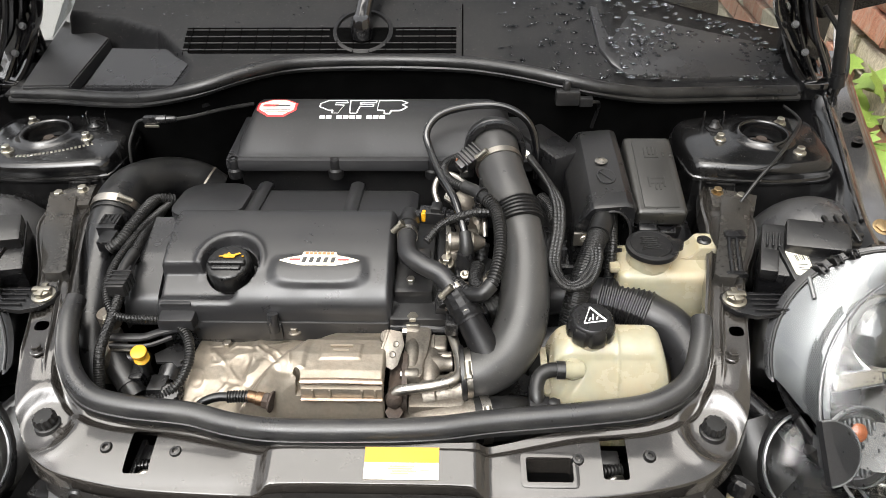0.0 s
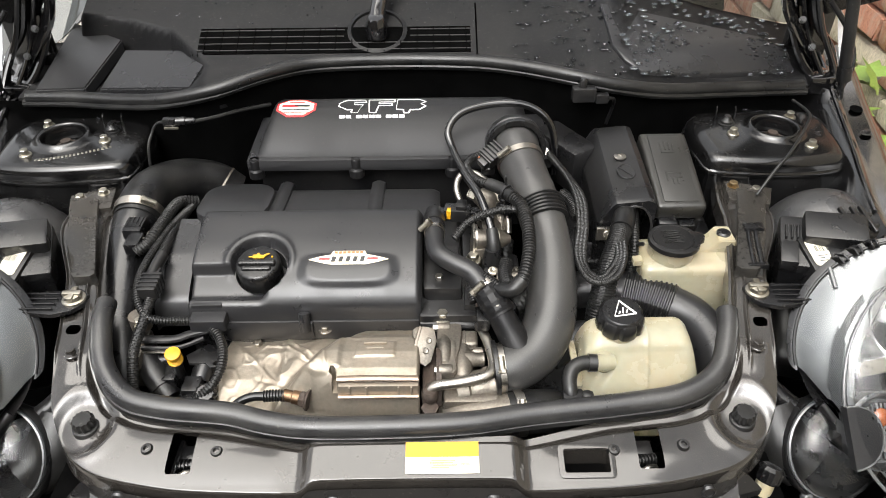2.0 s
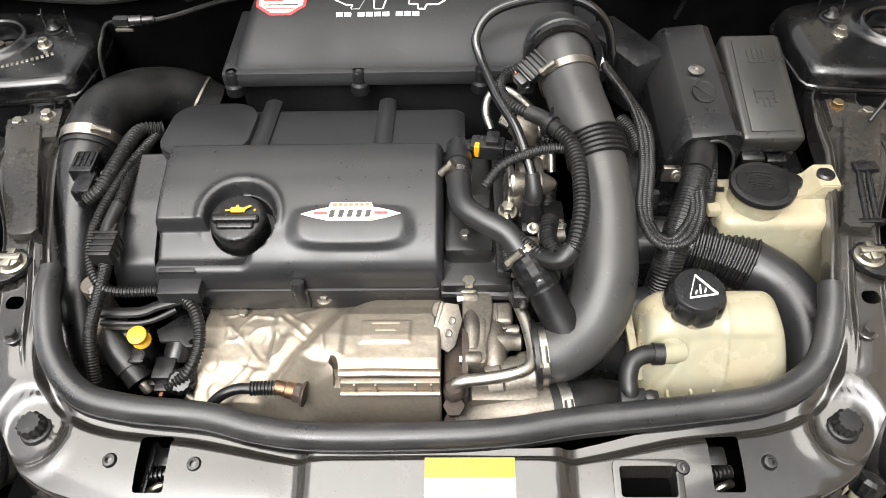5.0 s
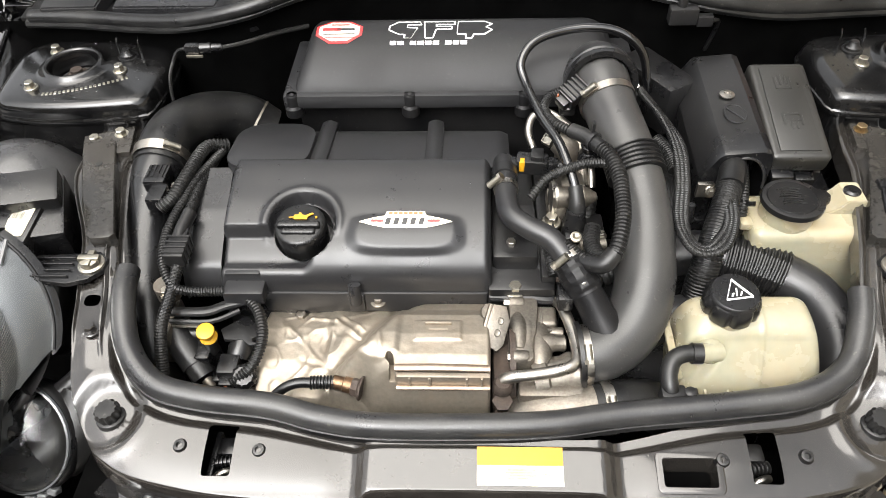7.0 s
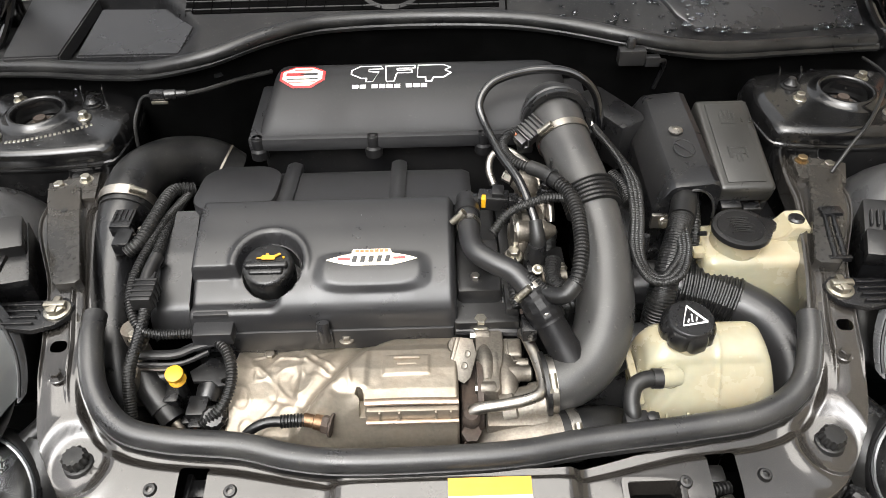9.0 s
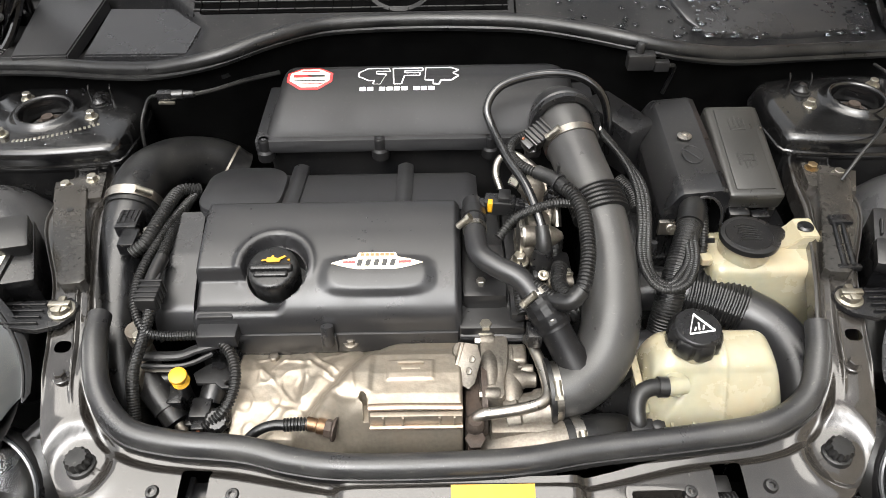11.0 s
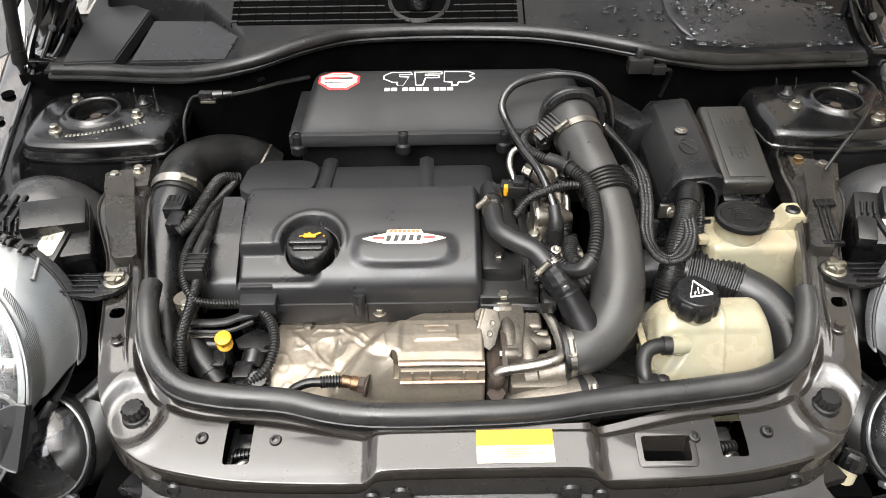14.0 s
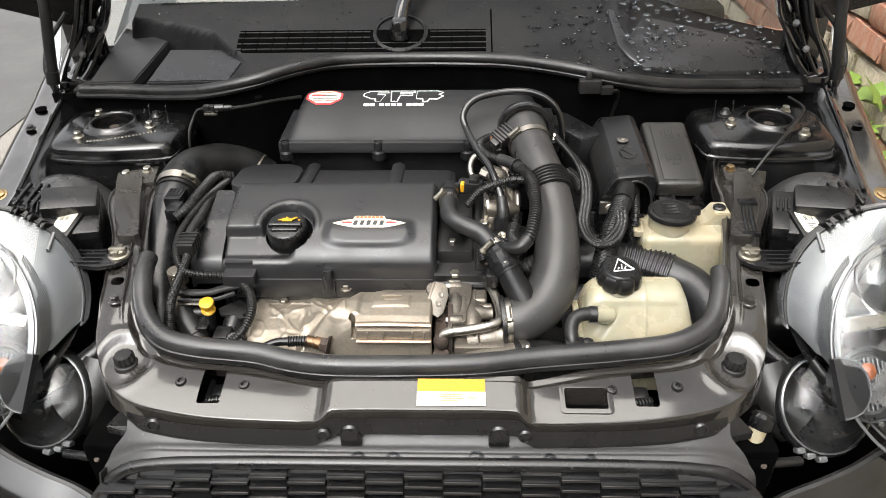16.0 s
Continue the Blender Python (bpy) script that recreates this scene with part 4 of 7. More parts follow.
def headlamp(s):
    """A round headlamp: silvered drum, fluted bowl, clear lens and a lower side lamp."""
    t = thing("headlamp", "clear wet headlamp with silvered drum and chrome bowl", "headlamp", (s * 0.6, 0.62, 0.68), group="front lamps")

    def axes(n):
        a = n.cross(Vector((0, 0, 1))).normalized()
        a = a if a.x * s > 0 else -a
        b = a.cross(n).normalized()
        return a, (b if b.z > 0 else -b)
    n = Vector((s * 0.155, -0.735, 0.660)).normalized()
    a, b = axes(n)
    rear, front = Vector((s * 0.5971, 0.5884, 0.8144)), Vector((s * 0.6617, 0.5684, 0.7662))
    datum = Vector((s * 0.6462, 0.5528, 0.7821))
    ar, br = axes(Vector((s * -0.289, -0.672, 0.687)).normalized())
    q = Matrix((tuple(a), tuple(b), tuple(n))).transposed().to_4x4()

    def drum(k, grow=0.0, off=0.0):
        """A ring of the drum, from the rear flange (0) to the front edge (1): angle to point; it is narrower on the outer side."""
        def ring(w):
            w += (1 - k) * 18 * ease(150, 187, w)
            c, d = math.cos(radians(w)), math.sin(radians(w))
            c *= 0.70 if c > 0 else 1.0
            return (rear + (ar * c + br * d) * (0.1317 + grow)).lerp(front + (a * c + b * d) * (0.1589 + grow), k) + n * off
        return ring

    def disc(r, off, up=0.0):
        """A ring in the plane of the front edge."""
        def ring(w):
            c, d = math.cos(radians(w)), math.sin(radians(w))
            return front + a * (r * c * (0.70 if c > 0 else 1.0)) + b * (r * d + up) + n * off
        return ring

    def loft(rows, lo=0.0, hi=360.0, nn=96):
        bm = bmesh.new()
        full = hi - lo >= 359.9
        m = nn if full else nn + 1
        grid = [[bm.verts.new(row(lo + (hi - lo) * k / nn)) for k in range(m)] for row in rows]
        for g, h in zip(grid, grid[1:]):
            for k in range(nn):
                bm.faces.new((g[k], g[(k + 1) % m], h[(k + 1) % m], h[k]))
        return bm

    def spot(x, y, off):
        """A point in the front plane's own measure."""
        return datum + a * x + b * y + n * off
    lo, hi = 30, 187
    part("bezel", loft([drum(-0.05, -0.002), drum(0.10, -0.003), drum(0.50, -0.003), drum(0.54, -0.006), drum(0.96, -0.006), drum(1.0, -0.012)], lo, hi), BEZEL, t, "silvered drum behind the lens", angle=40)
    part("bezel_face", loft([drum(1.0, -0.012), disc(0.141, -0.006)], 0, 360), BEZEL, t)

    # bowl with radial flutes
    def fluted(r, off, amount):
        ring = disc(r, off)
        centre = front + n * off
        return lambda w: centre + (ring(w) - centre) * (1 - amount * abs(math.sin(radians(w * 11))))
    part("reflector", loft([disc(0.141, -0.006), disc(0.137, -0.016), fluted(0.128, -0.022, 0.05), fluted(0.110, -0.042, 0.05), fluted(0.080, -0.060, 0.04), disc(0.040, -0.072), disc(0.001, -0.074)], nn=132), REFLECTOR, t, "mirror-bright fluted reflector bowl", angle=30)
    eye = spot(-0.045, 0.092, -0.020)
    part("projector_ring", lathe([(0.047, -0.045), (0.049, -0.006), (0.045, 0.002), (0.041, 0.0), (0.038, -0.010)], tuple(eye), tuple(n), 48, hollow=True), CHROME, t, "chrome ring round the main beam lens")
    part("projector_lens", lathe([(0.039, -0.014), (0.037, -0.004), (0.030, 0.004), (0.018, 0.010), (0.0, 0.012)], tuple(eye), tuple(n), 40, hollow=True), BALL, t, "dark glass beam lens", angle=60)
    part("bowl_shelf", join(block(-0.034, 0.034, -0.012, 0.010, -0.012, 0.004, 0.006, 3, Matrix.Translation(spot(-0.084, 0.043, -0.024)) @ q),
                            block(-0.060, 0.090, -0.006, 0.008, -0.050, -0.008, 0.003, 2, Matrix.Translation(spot(-0.060, 0.040, -0.024)) @ q)), CHROME, t, "bright cross shelf")
    # indicator low in the bowl
    ind = spot(-0.094, -0.034, -0.024)
    part("indicator", lathe([(0.045, -0.02), (0.046, -0.002), (0.042, 0.002), (0.038, -0.004), (0.0, -0.012)], tuple(ind), tuple(n), 36, hollow=True), BEZEL, t, "pale round indicator bowl")
    part("indicator_rim", lathe([(0.0455, 0.0), (0.0475, 0.002), (0.0455, 0.004)], tuple(ind), tuple(n), 40, hollow=True), LENS_EDGE, t)
    for i in range(11):
        w = -0.030 + i * 0.006
        h2 = math.sqrt(0.037 ** 2 - w * w)
        part("indicator_flute", sweep([tuple(ind + a * w + b * h2 * 0.9 - n * 0.003), tuple(ind + a * w - b * h2 * 0.9 - n * 0.003)], 0.0022, 8, 0.01), LENS_EDGE if i % 3 == 1 else BEZEL, t)
    part("amber_bulb", lathe([(0.011, -0.012), (0.011, 0.000), (0.007, 0.004), (0.0, 0.005)], tuple(ind + a * 0.002 + b * 0.016), tuple(n), 20), AMBER, t, "amber bulb")
    # lens skin over the drum, and the bulging front
    part("lens", loft([drum(0.0, 0.001), drum(0.35, 0.002), drum(0.80, 0.003), drum(0.97, 0.002), disc(0.153, 0.006), disc(0.125, 0.016), disc(0.085, 0.025), disc(0.040, 0.029), disc(0.001, 0.030)], lo, hi), LENS, t, "clear plastic lens, wet with rain", angle=60).visible_shadow = False
    part("lens_front", loft([disc(0.1585, 0.0), disc(0.153, 0.006), disc(0.125, 0.016), disc(0.085, 0.025), disc(0.040, 0.029), disc(0.001, 0.030)], hi, 360 + lo), LENS, t, angle=60).visible_shadow = False
    part("lens_edge", sweep([tuple(drum(1.0, 0.0005)(w)) for w in range(70, 192, 5)], 0.0020, 8), LENS_EDGE, t, "thick bright edge of the lens")
    part("lens_brim", sweep([tuple(disc(0.158, 0.001)(w)) for w in range(188, 300, 6)], 0.0022, 8), LENS_EDGE, t)
    # black flange behind the lens
    part("rim", loft([drum(-0.10, -0.004), drum(-0.10, 0.0030), drum(-0.02, 0.0040), drum(0.03, 0.0035), drum(0.03, 0.0020)], 40, hi), PLASTIC, t, angle=30)
    part("rim_bead", sweep([tuple(drum(0.02, 0.0022)(w)) for w in range(50, 186, 5)], 0.0022, 8), RUBBER, t)
    # band of fine flutes beside the front edge
    for i in range(44):
        w = 184 - i * 1.15
        k0, k1 = (0.60, 0.86) if i < 26 else (0.66, 0.80)
        part("flute", sweep([tuple(drum(k0, -0.0035)(w)), tuple(drum(k1, -0.0035)(w))], 0.0009, 6), BEZEL, t)
    part("lens_tab", sweep([tuple(drum(0.02, 0.004)(146)), tuple(drum(0.34, 0.005)(146))], 0.003, 8), LENS_EDGE, t, "clear moulded tab")
    # lower side lamp
    c2 = Vector((s * 0.519, 0.5423, 0.6907))
    low = [(0.0640, -0.012), (0.0640, 0.0), (0.060, 0.012), (0.050, 0.022), (0.034, 0.029), (0.0, 0.033)]
    part("lower_lens", lathe(low, tuple(c2), tuple(n), 48, hollow=True), LENS, t, "clear lower lens over a dark bowl", angle=60).visible_shadow = False
    part("lower_bowl", lathe([(0.0615, 0.002), (0.058, -0.010), (0.045, -0.030), (0.020, -0.040), (0.0, -0.042)], tuple(c2), tuple(n), 48, hollow=True), LOWER, t, "dark smooth inner bowl")
    part("lower_rim", lathe([(0.0635, -0.014), (0.0680, -0.014), (0.0685, -0.002), (0.066, 0.002), (0.0635, 0.000)], tuple(c2), tuple(n), 48, hollow=True), PLASTIC, t)
    part("lower_edge", lathe([(0.0625, 0.001), (0.0645, 0.002), (0.0640, 0.005), (0.0620, 0.006)], tuple(c2), tuple(n), 64, hollow=True), LENS_EDGE, t, "bright lens edge")
    for w in (286, 300, 312):
        d = (-a * math.cos(radians(w)) + b * math.sin(radians(w)))
        part("rim_lug", block(-0.006, 0.006, -0.004, 0.004, -0.006, 0.006, 0.0015, 1, Matrix.Translation(c2 + d * 0.070) @ q), LENS_EDGE, t)
    # lighter upper half of the lower bowl, with its winged edge
    upper = [(-0.056, 0.012), (-0.030, 0.002), (-0.014, -0.006), (0.002, 0.004), (0.012, -0.008), (0.026, -0.012), (0.040, -0.022), (0.052, -0.016), (0.058, 0.010), (0.044, 0.040), (0.016, 0.056), (-0.020, 0.054), (-0.046, 0.036)]
    part("lower_reflector", plate([(-x, y) for x, y in upper][::-1], -0.012, -0.006, 0.002, Matrix.Translation(c2) @ q), LOWER, t, "pale shelf in the lower bowl", angle=20)
    part("shelf_edge", sweep([tuple(c2 - a * x + b * y - n * 0.005) for x, y in upper[:8]], 0.0012, 8, 0.004), BEZEL, t, "thin bright edge")
    # half-round blanking patch at the lens's lower inner corner
    arc = [spot(-0.1435 + 0.042 * math.sin(k * math.pi / 24) ** 0.8, -0.0325 + 0.037 * math.cos(k * math.pi / 24), -0.013) for k in range(25)]
    bm = bmesh.new()
    f = bm.faces.new([bm.verts.new(p) for p in arc])
    for v in bmesh.ops.extrude_face_region(bm, geom=[f])["geom"]:
        if isinstance(v, bmesh.types.BMVert):
            v.co -= n * 0.010
    part("blanking_patch", bm, PATCH, t, "black half-round patch", smooth=False)
    part("patch_rim", sweep([tuple(p) for p in arc], 0.0012, 8), LENS_EDGE, t, "bright rim round the patch")
    part("lamp_foot", sweep([tuple(rear - a * 0.098 - b * 0.085 - n * 0.035), tuple(rear - a * 0.075 - b * 0.110 - n * 0.035), tuple(arc[0] - n * 0.045)], [0.012, 0.011, 0.008], 10), PLASTIC, t, "black mounting arm")
    part("housing", loft([drum(-0.06, -0.004), drum(-0.2, -0.030, -0.02), drum(-0.3, -0.060, -0.05), drum(-0.4, -0.10, -0.07), drum(-0.4, -0.13, -0.07)]), PLASTIC, t)
    part("lower_housing", lathe([(0.066, -0.010), (0.060, -0.035), (0.040, -0.055), (0.0, -0.06)], tuple(c2), tuple(n), 36, hollow=True), PLASTIC, t)
    # rain beads on the lens front
    rnd = random.Random(5 + s)
    bm = bmesh.new()
    for _ in range(150):
        w, r = rnd.uniform(95, 265), 0.150 * math.sqrt(rnd.uniform(0.15, 1.0))
        h = lerp((0, 0.040, 0.085, 0.125, 0.150, 0.155), (0.030, 0.029, 0.025, 0.016, 0.006, 0.0), r)
        z = rnd.uniform(0.0008, 0.0022)
        bmesh.ops.create_icosphere(bm, subdivisions=1, radius=1.0, matrix=Matrix.Translation(disc(r, h + 0.0003)(w)) @ q @ Matrix.Diagonal((z, z * rnd.uniform(1, 1.8), z * 0.5, 1)))
    tagged(part("lens_beads", bm, WATER, t), kind="stuff")
    return drum, n


lamps = [headlamp(-1), headlamp(1)]


# ---- front end ----
def front_end():
    # plastic shelf under the front panel, rolling over into the grille's rim
    def shelf(u, v):
        half = 0.362 + 0.033 * ease(0.25, 0.75, v)
        x = half * (2 * u - 1)
        k = abs(x) / 0.395
        drop = 0.05 * max(0.0, (k - 0.80) / 0.20) ** 2
        y = lerp((0, 0.3, 0.72, 0.86, 1.0), (0.456, 0.447, 0.428, 0.419, 0.414), v) + 0.010 * k ** 4 * (1 - v)
        z = lerp((0, 0.3, 0.72, 0.86, 1.0), (0.742, 0.735, 0.720, 0.714, 0.704), v) - drop * v - 0.004 * math.exp(-((v - 0.6) / 0.05) ** 2)
        return Vector((x, y, z))
    part("grille_shelf", sheet(shelf, 60, 24, 0.012), SHELF, car, "dusty grey-black plastic shelf above the grille", angle=60)
    for s in (-1, 1):
        wing = [(s * 0.19, 0.449, 0.737), (s * 0.28, 0.455, 0.742), (s * 0.375, 0.470, 0.744), (s * 0.392, 0.462, 0.728), (s * 0.30, 0.440, 0.722)]
        bm = bmesh.new()
        f = bm.faces.new([bm.verts.new(p) for p in wing])
        ex = bmesh.ops.extrude_face_region(bm, geom=[f])
        for v in ex["geom"]:
            if isinstance(v, bmesh.types.BMVert):
                v.co.z -= 0.012
        part("shelf_brace", bm, PLASTIC, car, smooth=False)
        part("corner_bracket", join(block(s * 0.405 - 0.004, s * 0.405 + 0.004, 0.45, 0.52, 0.62, 0.672, 0.002), block(s * 0.42 - 0.016, s * 0.42 + 0.016, 0.466, 0.474, 0.62, 0.662, 0.002),
                                    sweep([(s * 0.38, 0.455, 0.665), (s * 0.42, 0.46, 0.672), (s * 0.47, 0.475, 0.660)], 0.006, 10)), PLASTIC, car)
        hexbolt(car, (s * 0.408, 0.452, 0.680), 0.004, 0.012, RUST, (0, -0.7, 0.7))
        # bumper corner beside the grille
        c = curve([(s * 0.395, 0.405, 0.640), (s * 0.442, 0.428, 0.650), (s * 0.498, 0.446, 0.660), (s * 0.565, 0.475, 0.672), (s * 0.66, 0.54, 0.690), (s * 0.76, 0.66, 0.715)], 0.01)

        def bump(u, v, c=c):
            p = c[round(u * (len(c) - 1))]
            return p + Vector((s * 0.10 * v * u, -0.16 * v + 0.05 * v * u, 0.004 * math.sin(math.pi * min(1, v * 4)) - 0.28 * v ** 1.8 - 0.012 * ease(0, 0.1, v)))
        part("bumper", sheet(bump, 40, 16), PAINT, car, "glossy wet black bumper corner", angle=60)
        part("bumper_lip", sweep([tuple(p + Vector((0, 0.006, -0.006))) for p in c[::5]], 0.006, 8), RUBBER, car)
        part("grille_trim", block(s * 0.425 - 0.026, s * 0.425 + 0.026, 0.392, 0.412, 0.632, 0.648, 0.004), CHROME, car, "short chrome trim")
    rim = [(-0.418, 0.402, 0.630), (-0.398, 0.408, 0.662), (-0.372, 0.416, 0.692), (-0.335, 0.421, 0.707), (-0.24, 0.421, 0.7135), (0, 0.419, 0.7165), (0.24, 0.421, 0.7135), (0.335, 0.421, 0.707), (0.372, 0.416, 0.692),
           (0.398, 0.408, 0.662), (0.418, 0.402, 0.630)]
    grille = thing("grille", "black staggered slat radiator grille", "grille", (0, 0.41, 0.60))
    part("grille_rim", sweep(rim, 0.008, 12), PLASTIC, grille)
    # near-black sheet colours in the shade behind the slats
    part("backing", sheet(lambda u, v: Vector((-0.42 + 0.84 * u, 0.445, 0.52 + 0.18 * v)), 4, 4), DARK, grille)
    wide, high = 0.0455, 0.0118
    slat_mesh = None
    for i in range(-8, 9):
        x = i * wide
        top = lerp([q[0] for q in rim], [q[2] for q in rim], x) - 0.0045
        for j in range(10):
            z = top - (j + (0.5 if i % 2 else 0.0)) * high
            y = 0.408 - (0.705 - z) * 0.42
            if slat_mesh is None:
                ob = part("slat", join(block(-wide / 2 + 0.0006, wide / 2 - 0.0006, -0.006, 0.016, -0.0020, 0.0, 0.0008),
                                       block(-wide / 2 + 0.0006, wide / 2 - 0.0006, -0.0085, -0.0050, -0.0030, 0.0014, 0.0012)), SLAT, grille)
                slat_mesh = ob.data
            else:
                ob = new("slat", slat_mesh)
                ob.parent = grille
            ob.matrix_parent_inverse = Matrix()
            ob.matrix_basis = grille.matrix_world.inverted() @ pose(x, y, z, -2, 0, 0)
        part("divider", block(x - wide / 2 - 0.0011, x - wide / 2 + 0.0011, -0.004, 0.012, -0.075, 0.066, 0.0004, 1, pose(0, 0.390, 0.640, -23, 0, 0)), PLASTIC, grille)
    # flat pools of rain on the shelf
    for x, y, r in ((-0.078, 0.424, 0.010), (-0.036, 0.424, 0.010), (0.062, 0.425, 0.011), (0.108, 0.424, 0.007), (0.148, 0.425, 0.009), (0.196, 0.426, 0.008)):
        k = (y - 0.419) / 0.009
        w = part("rain_pool", lathe([(r, 0), (r * 0.9, 0.0012), (r * 0.55, 0.0030), (0, 0.0036)], (x, y, 0.7170), (0, -0.5, 0.86), 24), WATER, car, "flat pool of rain")
    # plugs and clips along the front edge
    for x in (-0.086, 0.088):
        part("clip_tab", join(block(x - 0.0125, x + 0.0125, 0.4335, 0.442, 0.728, 0.748, 0.003), lathe([(0.0125, 0), (0.0125, 0.006), (0.010, 0.0085)], (x, 0.442, 0.748), (0, -1, 0.1), 20)), PLASTIC, car)
    for x, y, z in ((-0.116, 0.4325, 0.752), (0.118, 0.4325, 0.752), (-0.322, 0.4475, 0.750), (0.322, 0.4475, 0.750)):
        part("push_rivet", lathe([(0.0085, 0), (0.0085, 0.003), (0.006, 0.005), (0.0055, 0.003), (0.0, 0.003)], (x, y, z), (0, -1, 0.25), 18), PLASTIC, car)
    for x, y, z in ((-0.297, 0.490, 0.774), (-0.219, 0.487, 0.772), (0.222, 0.483, 0.772), (0.300, 0.487, 0.774)):
        part("panel_screw", lathe([(0.0075, 0), (0.0072, 0.003), (0.0055, 0.0065), (0.0032, 0.0068), (0.003, 0.003), (0, 0.003)], (x, y, z), (0, -0.2, 1), 18), PLASTIC, car)
    for s in (-1, 1):
        knurl = lambda a: 1 + 0.06 * (1 if int(a * 24) % 2 else -1)
        part("bonnet_stop", join(lathe([(0.016, -0.004), (0.0145, 0.003), (0.013, 0.004)], (s * 0.376, 0.520, 0.777), n=24),
                                 lathe([(0.0118, 0.003), (0.0122, 0.011), (0.0100, 0.0145), (0.0, 0.015)], (s * 0.376, 0.520, 0.780), (0, -0.1, 1), 48, knurl)), RUBBER, car, "black rubber bonnet stop")
        for x, y, z, r, mat in ((0.494, 0.873, 0.850, 0.0066, ZINC), (0.465, 0.887, 0.850, 0.0066, BRASS if s > 0 else ZINC), (0.412, 0.600, 0.813, 0.006, PANEL)):
            hexbolt(car, (s * x, y, z), r, 0.010, mat)
        # lamp fixing on the side rail
        part("lamp_bracket", join(plate([(s * a, b) for a, b in ((0.418, 0.668), (0.43, 0.655), (0.452, 0.648), (0.500, 0.655), (0.500, 0.690), (0.452, 0.693), (0.43, 0.696), (0.418, 0.686))], 0.828, 0.834, 0.0015),
                                       *[block(s * 0.474 - 0.022, s * 0.474 + 0.022, 0.655 + 0.009 * i, 0.658 + 0.009 * i, 0.833, 0.838, 0.001) for i in range(4)]), PLASTIC, car)
        part("lamp_screw", join(lathe([(0.0145, 0), (0.0145, 0.003), (0.011, 0.004), (0.010, 0.009), (0.006, 0.010)], (s * 0.432, 0.675, 0.834), n=20),
                                      block(s * 0.432 - 0.012, s * 0.432 + 0.012, 0.672, 0.680, 0.840, 0.847, 0.002), block(s * 0.432 - 0.004, s * 0.432 + 0.004, 0.664, 0.688, 0.840, 0.846, 0.002)), ZINC, car, "bright lamp fixing screw")
    # rail furniture
    hexbolt(car, (-0.470, 0.823, 0.846), 0.005, 0.010, PLASTIC, name="rail_stud")
    duct = part("cable_duct", block(0.446, 0.472, 0.776, 0.790, 0.846, 0.858, 0.002), PLASTIC, car)
    part("duct_end", block(0.430, 0.456, 0.708, 0.714, 0.843, 0.850, 0.001), PLASTIC, duct)
    for dx in (0.0, 0.010):
        part("duct_tube", sweep([(0.453 + dx, 0.782, 0.851), (0.447 + dx, 0.760, 0.852), (0.438 + dx, 0.712, 0.848)], 0.0036, 10), PLASTIC, duct)
    for s, quad in ((1, [(0.456, 0.902), (0.520, 0.880), (0.503, 0.838), (0.449, 0.852)]), (-1, [(-0.512, 0.882), (-0.452, 0.904), (-0.442, 0.850), (-0.500, 0.842)])):
        part("rail_plate", plate(quad, 0.838, 0.853, 0.002), RAIL, car, "flat bolted end plate of the side rail")
    for s in (-1, 1):
        strip = [(s * x, y) for x, y in ((0.506, 0.076), (0.500, 0.080), (0.470, 0.082), (0.464, 0.076), (0.440, 0.000), (0.4145, -0.080), (0.4190, -0.086), (0.440, -0.088), (0.4465, -0.082), (0.470, -0.030), (0.490, 0.030))]
        part("rail_strip", plate(strip if s > 0 else strip[::-1], -0.016, 0.0, 0.0035, pose(0, 0.79, 0.8535, 3.4, 0, 0)), RAIL, car, "raised flat strip along the side rail", angle=18)
    # framed slot on the panel
    slope = pose(0.191, 0.471, 0.7718, 15.4, 0, 0)
    fo = part("slot_frame", plate(rounded(-0.0315, 0.0315, -0.0195, 0.0195, 0.006, 4), -0.006, 0.0022, 0.0015, slope), PANEL, car)
    cut(fo, plate(rounded(-0.0255, 0.0255, -0.0135, 0.0135, 0.003, 3), -0.02, 0.02, 0, slope))
    # sheet added under the slot, its black standing for the shade inside
    part("slot_shade", plate(rounded(-0.0265, 0.0265, -0.0145, 0.0145, 0.003, 3), -0.030, -0.026, 0, slope), DARK, car)
    # block added below the panel in the radiator's place, shade in its colour
    part("radiator", block(-0.43, 0.43, 0.455, 0.535, 0.45, 0.700, 0.006), DARK, car, "dark block added for the radiator top, shade in its colour")
    # latches seen through the slots
    for x in (-0.258, 0.262):
        l = thing("bonnet_latch", "greasy dark steel bonnet latch below the panel slot", "bonnet latch", (x, 0.488, 0.70), group="bonnet latches")
        part("latch_plate", block(x - 0.016, x - 0.010, 0.455, 0.52, 0.69, 0.752, 0.002), PLASTIC, l)
        part("latch_hook", sweep([(x - 0.012, 0.470, 0.742), (x, 0.474, 0.752), (x + 0.012, 0.480, 0.745)], 0.004, 10), STEEL, l)
        part("latch_spring", sweep([(x - 0.012, 0.486, 0.748), (x + 0.013, 0.490, 0.748)], 0.005, 12, rib=0.25, pitch=0.004), PLASTIC, l)
        part("latch_body", block(x - 0.013, x + 0.013, 0.496, 0.516, 0.70, 0.748, 0.004), PLASTIC, l)
    # yellow-topped notice
    n = thing("service_label", "white notice with a yellow band stuck on the front panel", "sticker", (0.032, 0.465, 0.785))

    def lay(x0, x1, y0, y1, lift):
        return sheet(lambda u, v: Vector((x0 + (x1 - x0) * u, y0 + (y1 - y0) * v, panel_z(x0 + (x1 - x0) * u, y0 + (y1 - y0) * v) + lift)), 12, 8, 0.0004)
    part("label_paper", lay(-0.008, 0.072, 0.4525, 0.470, 0.0012), PAPER, n)
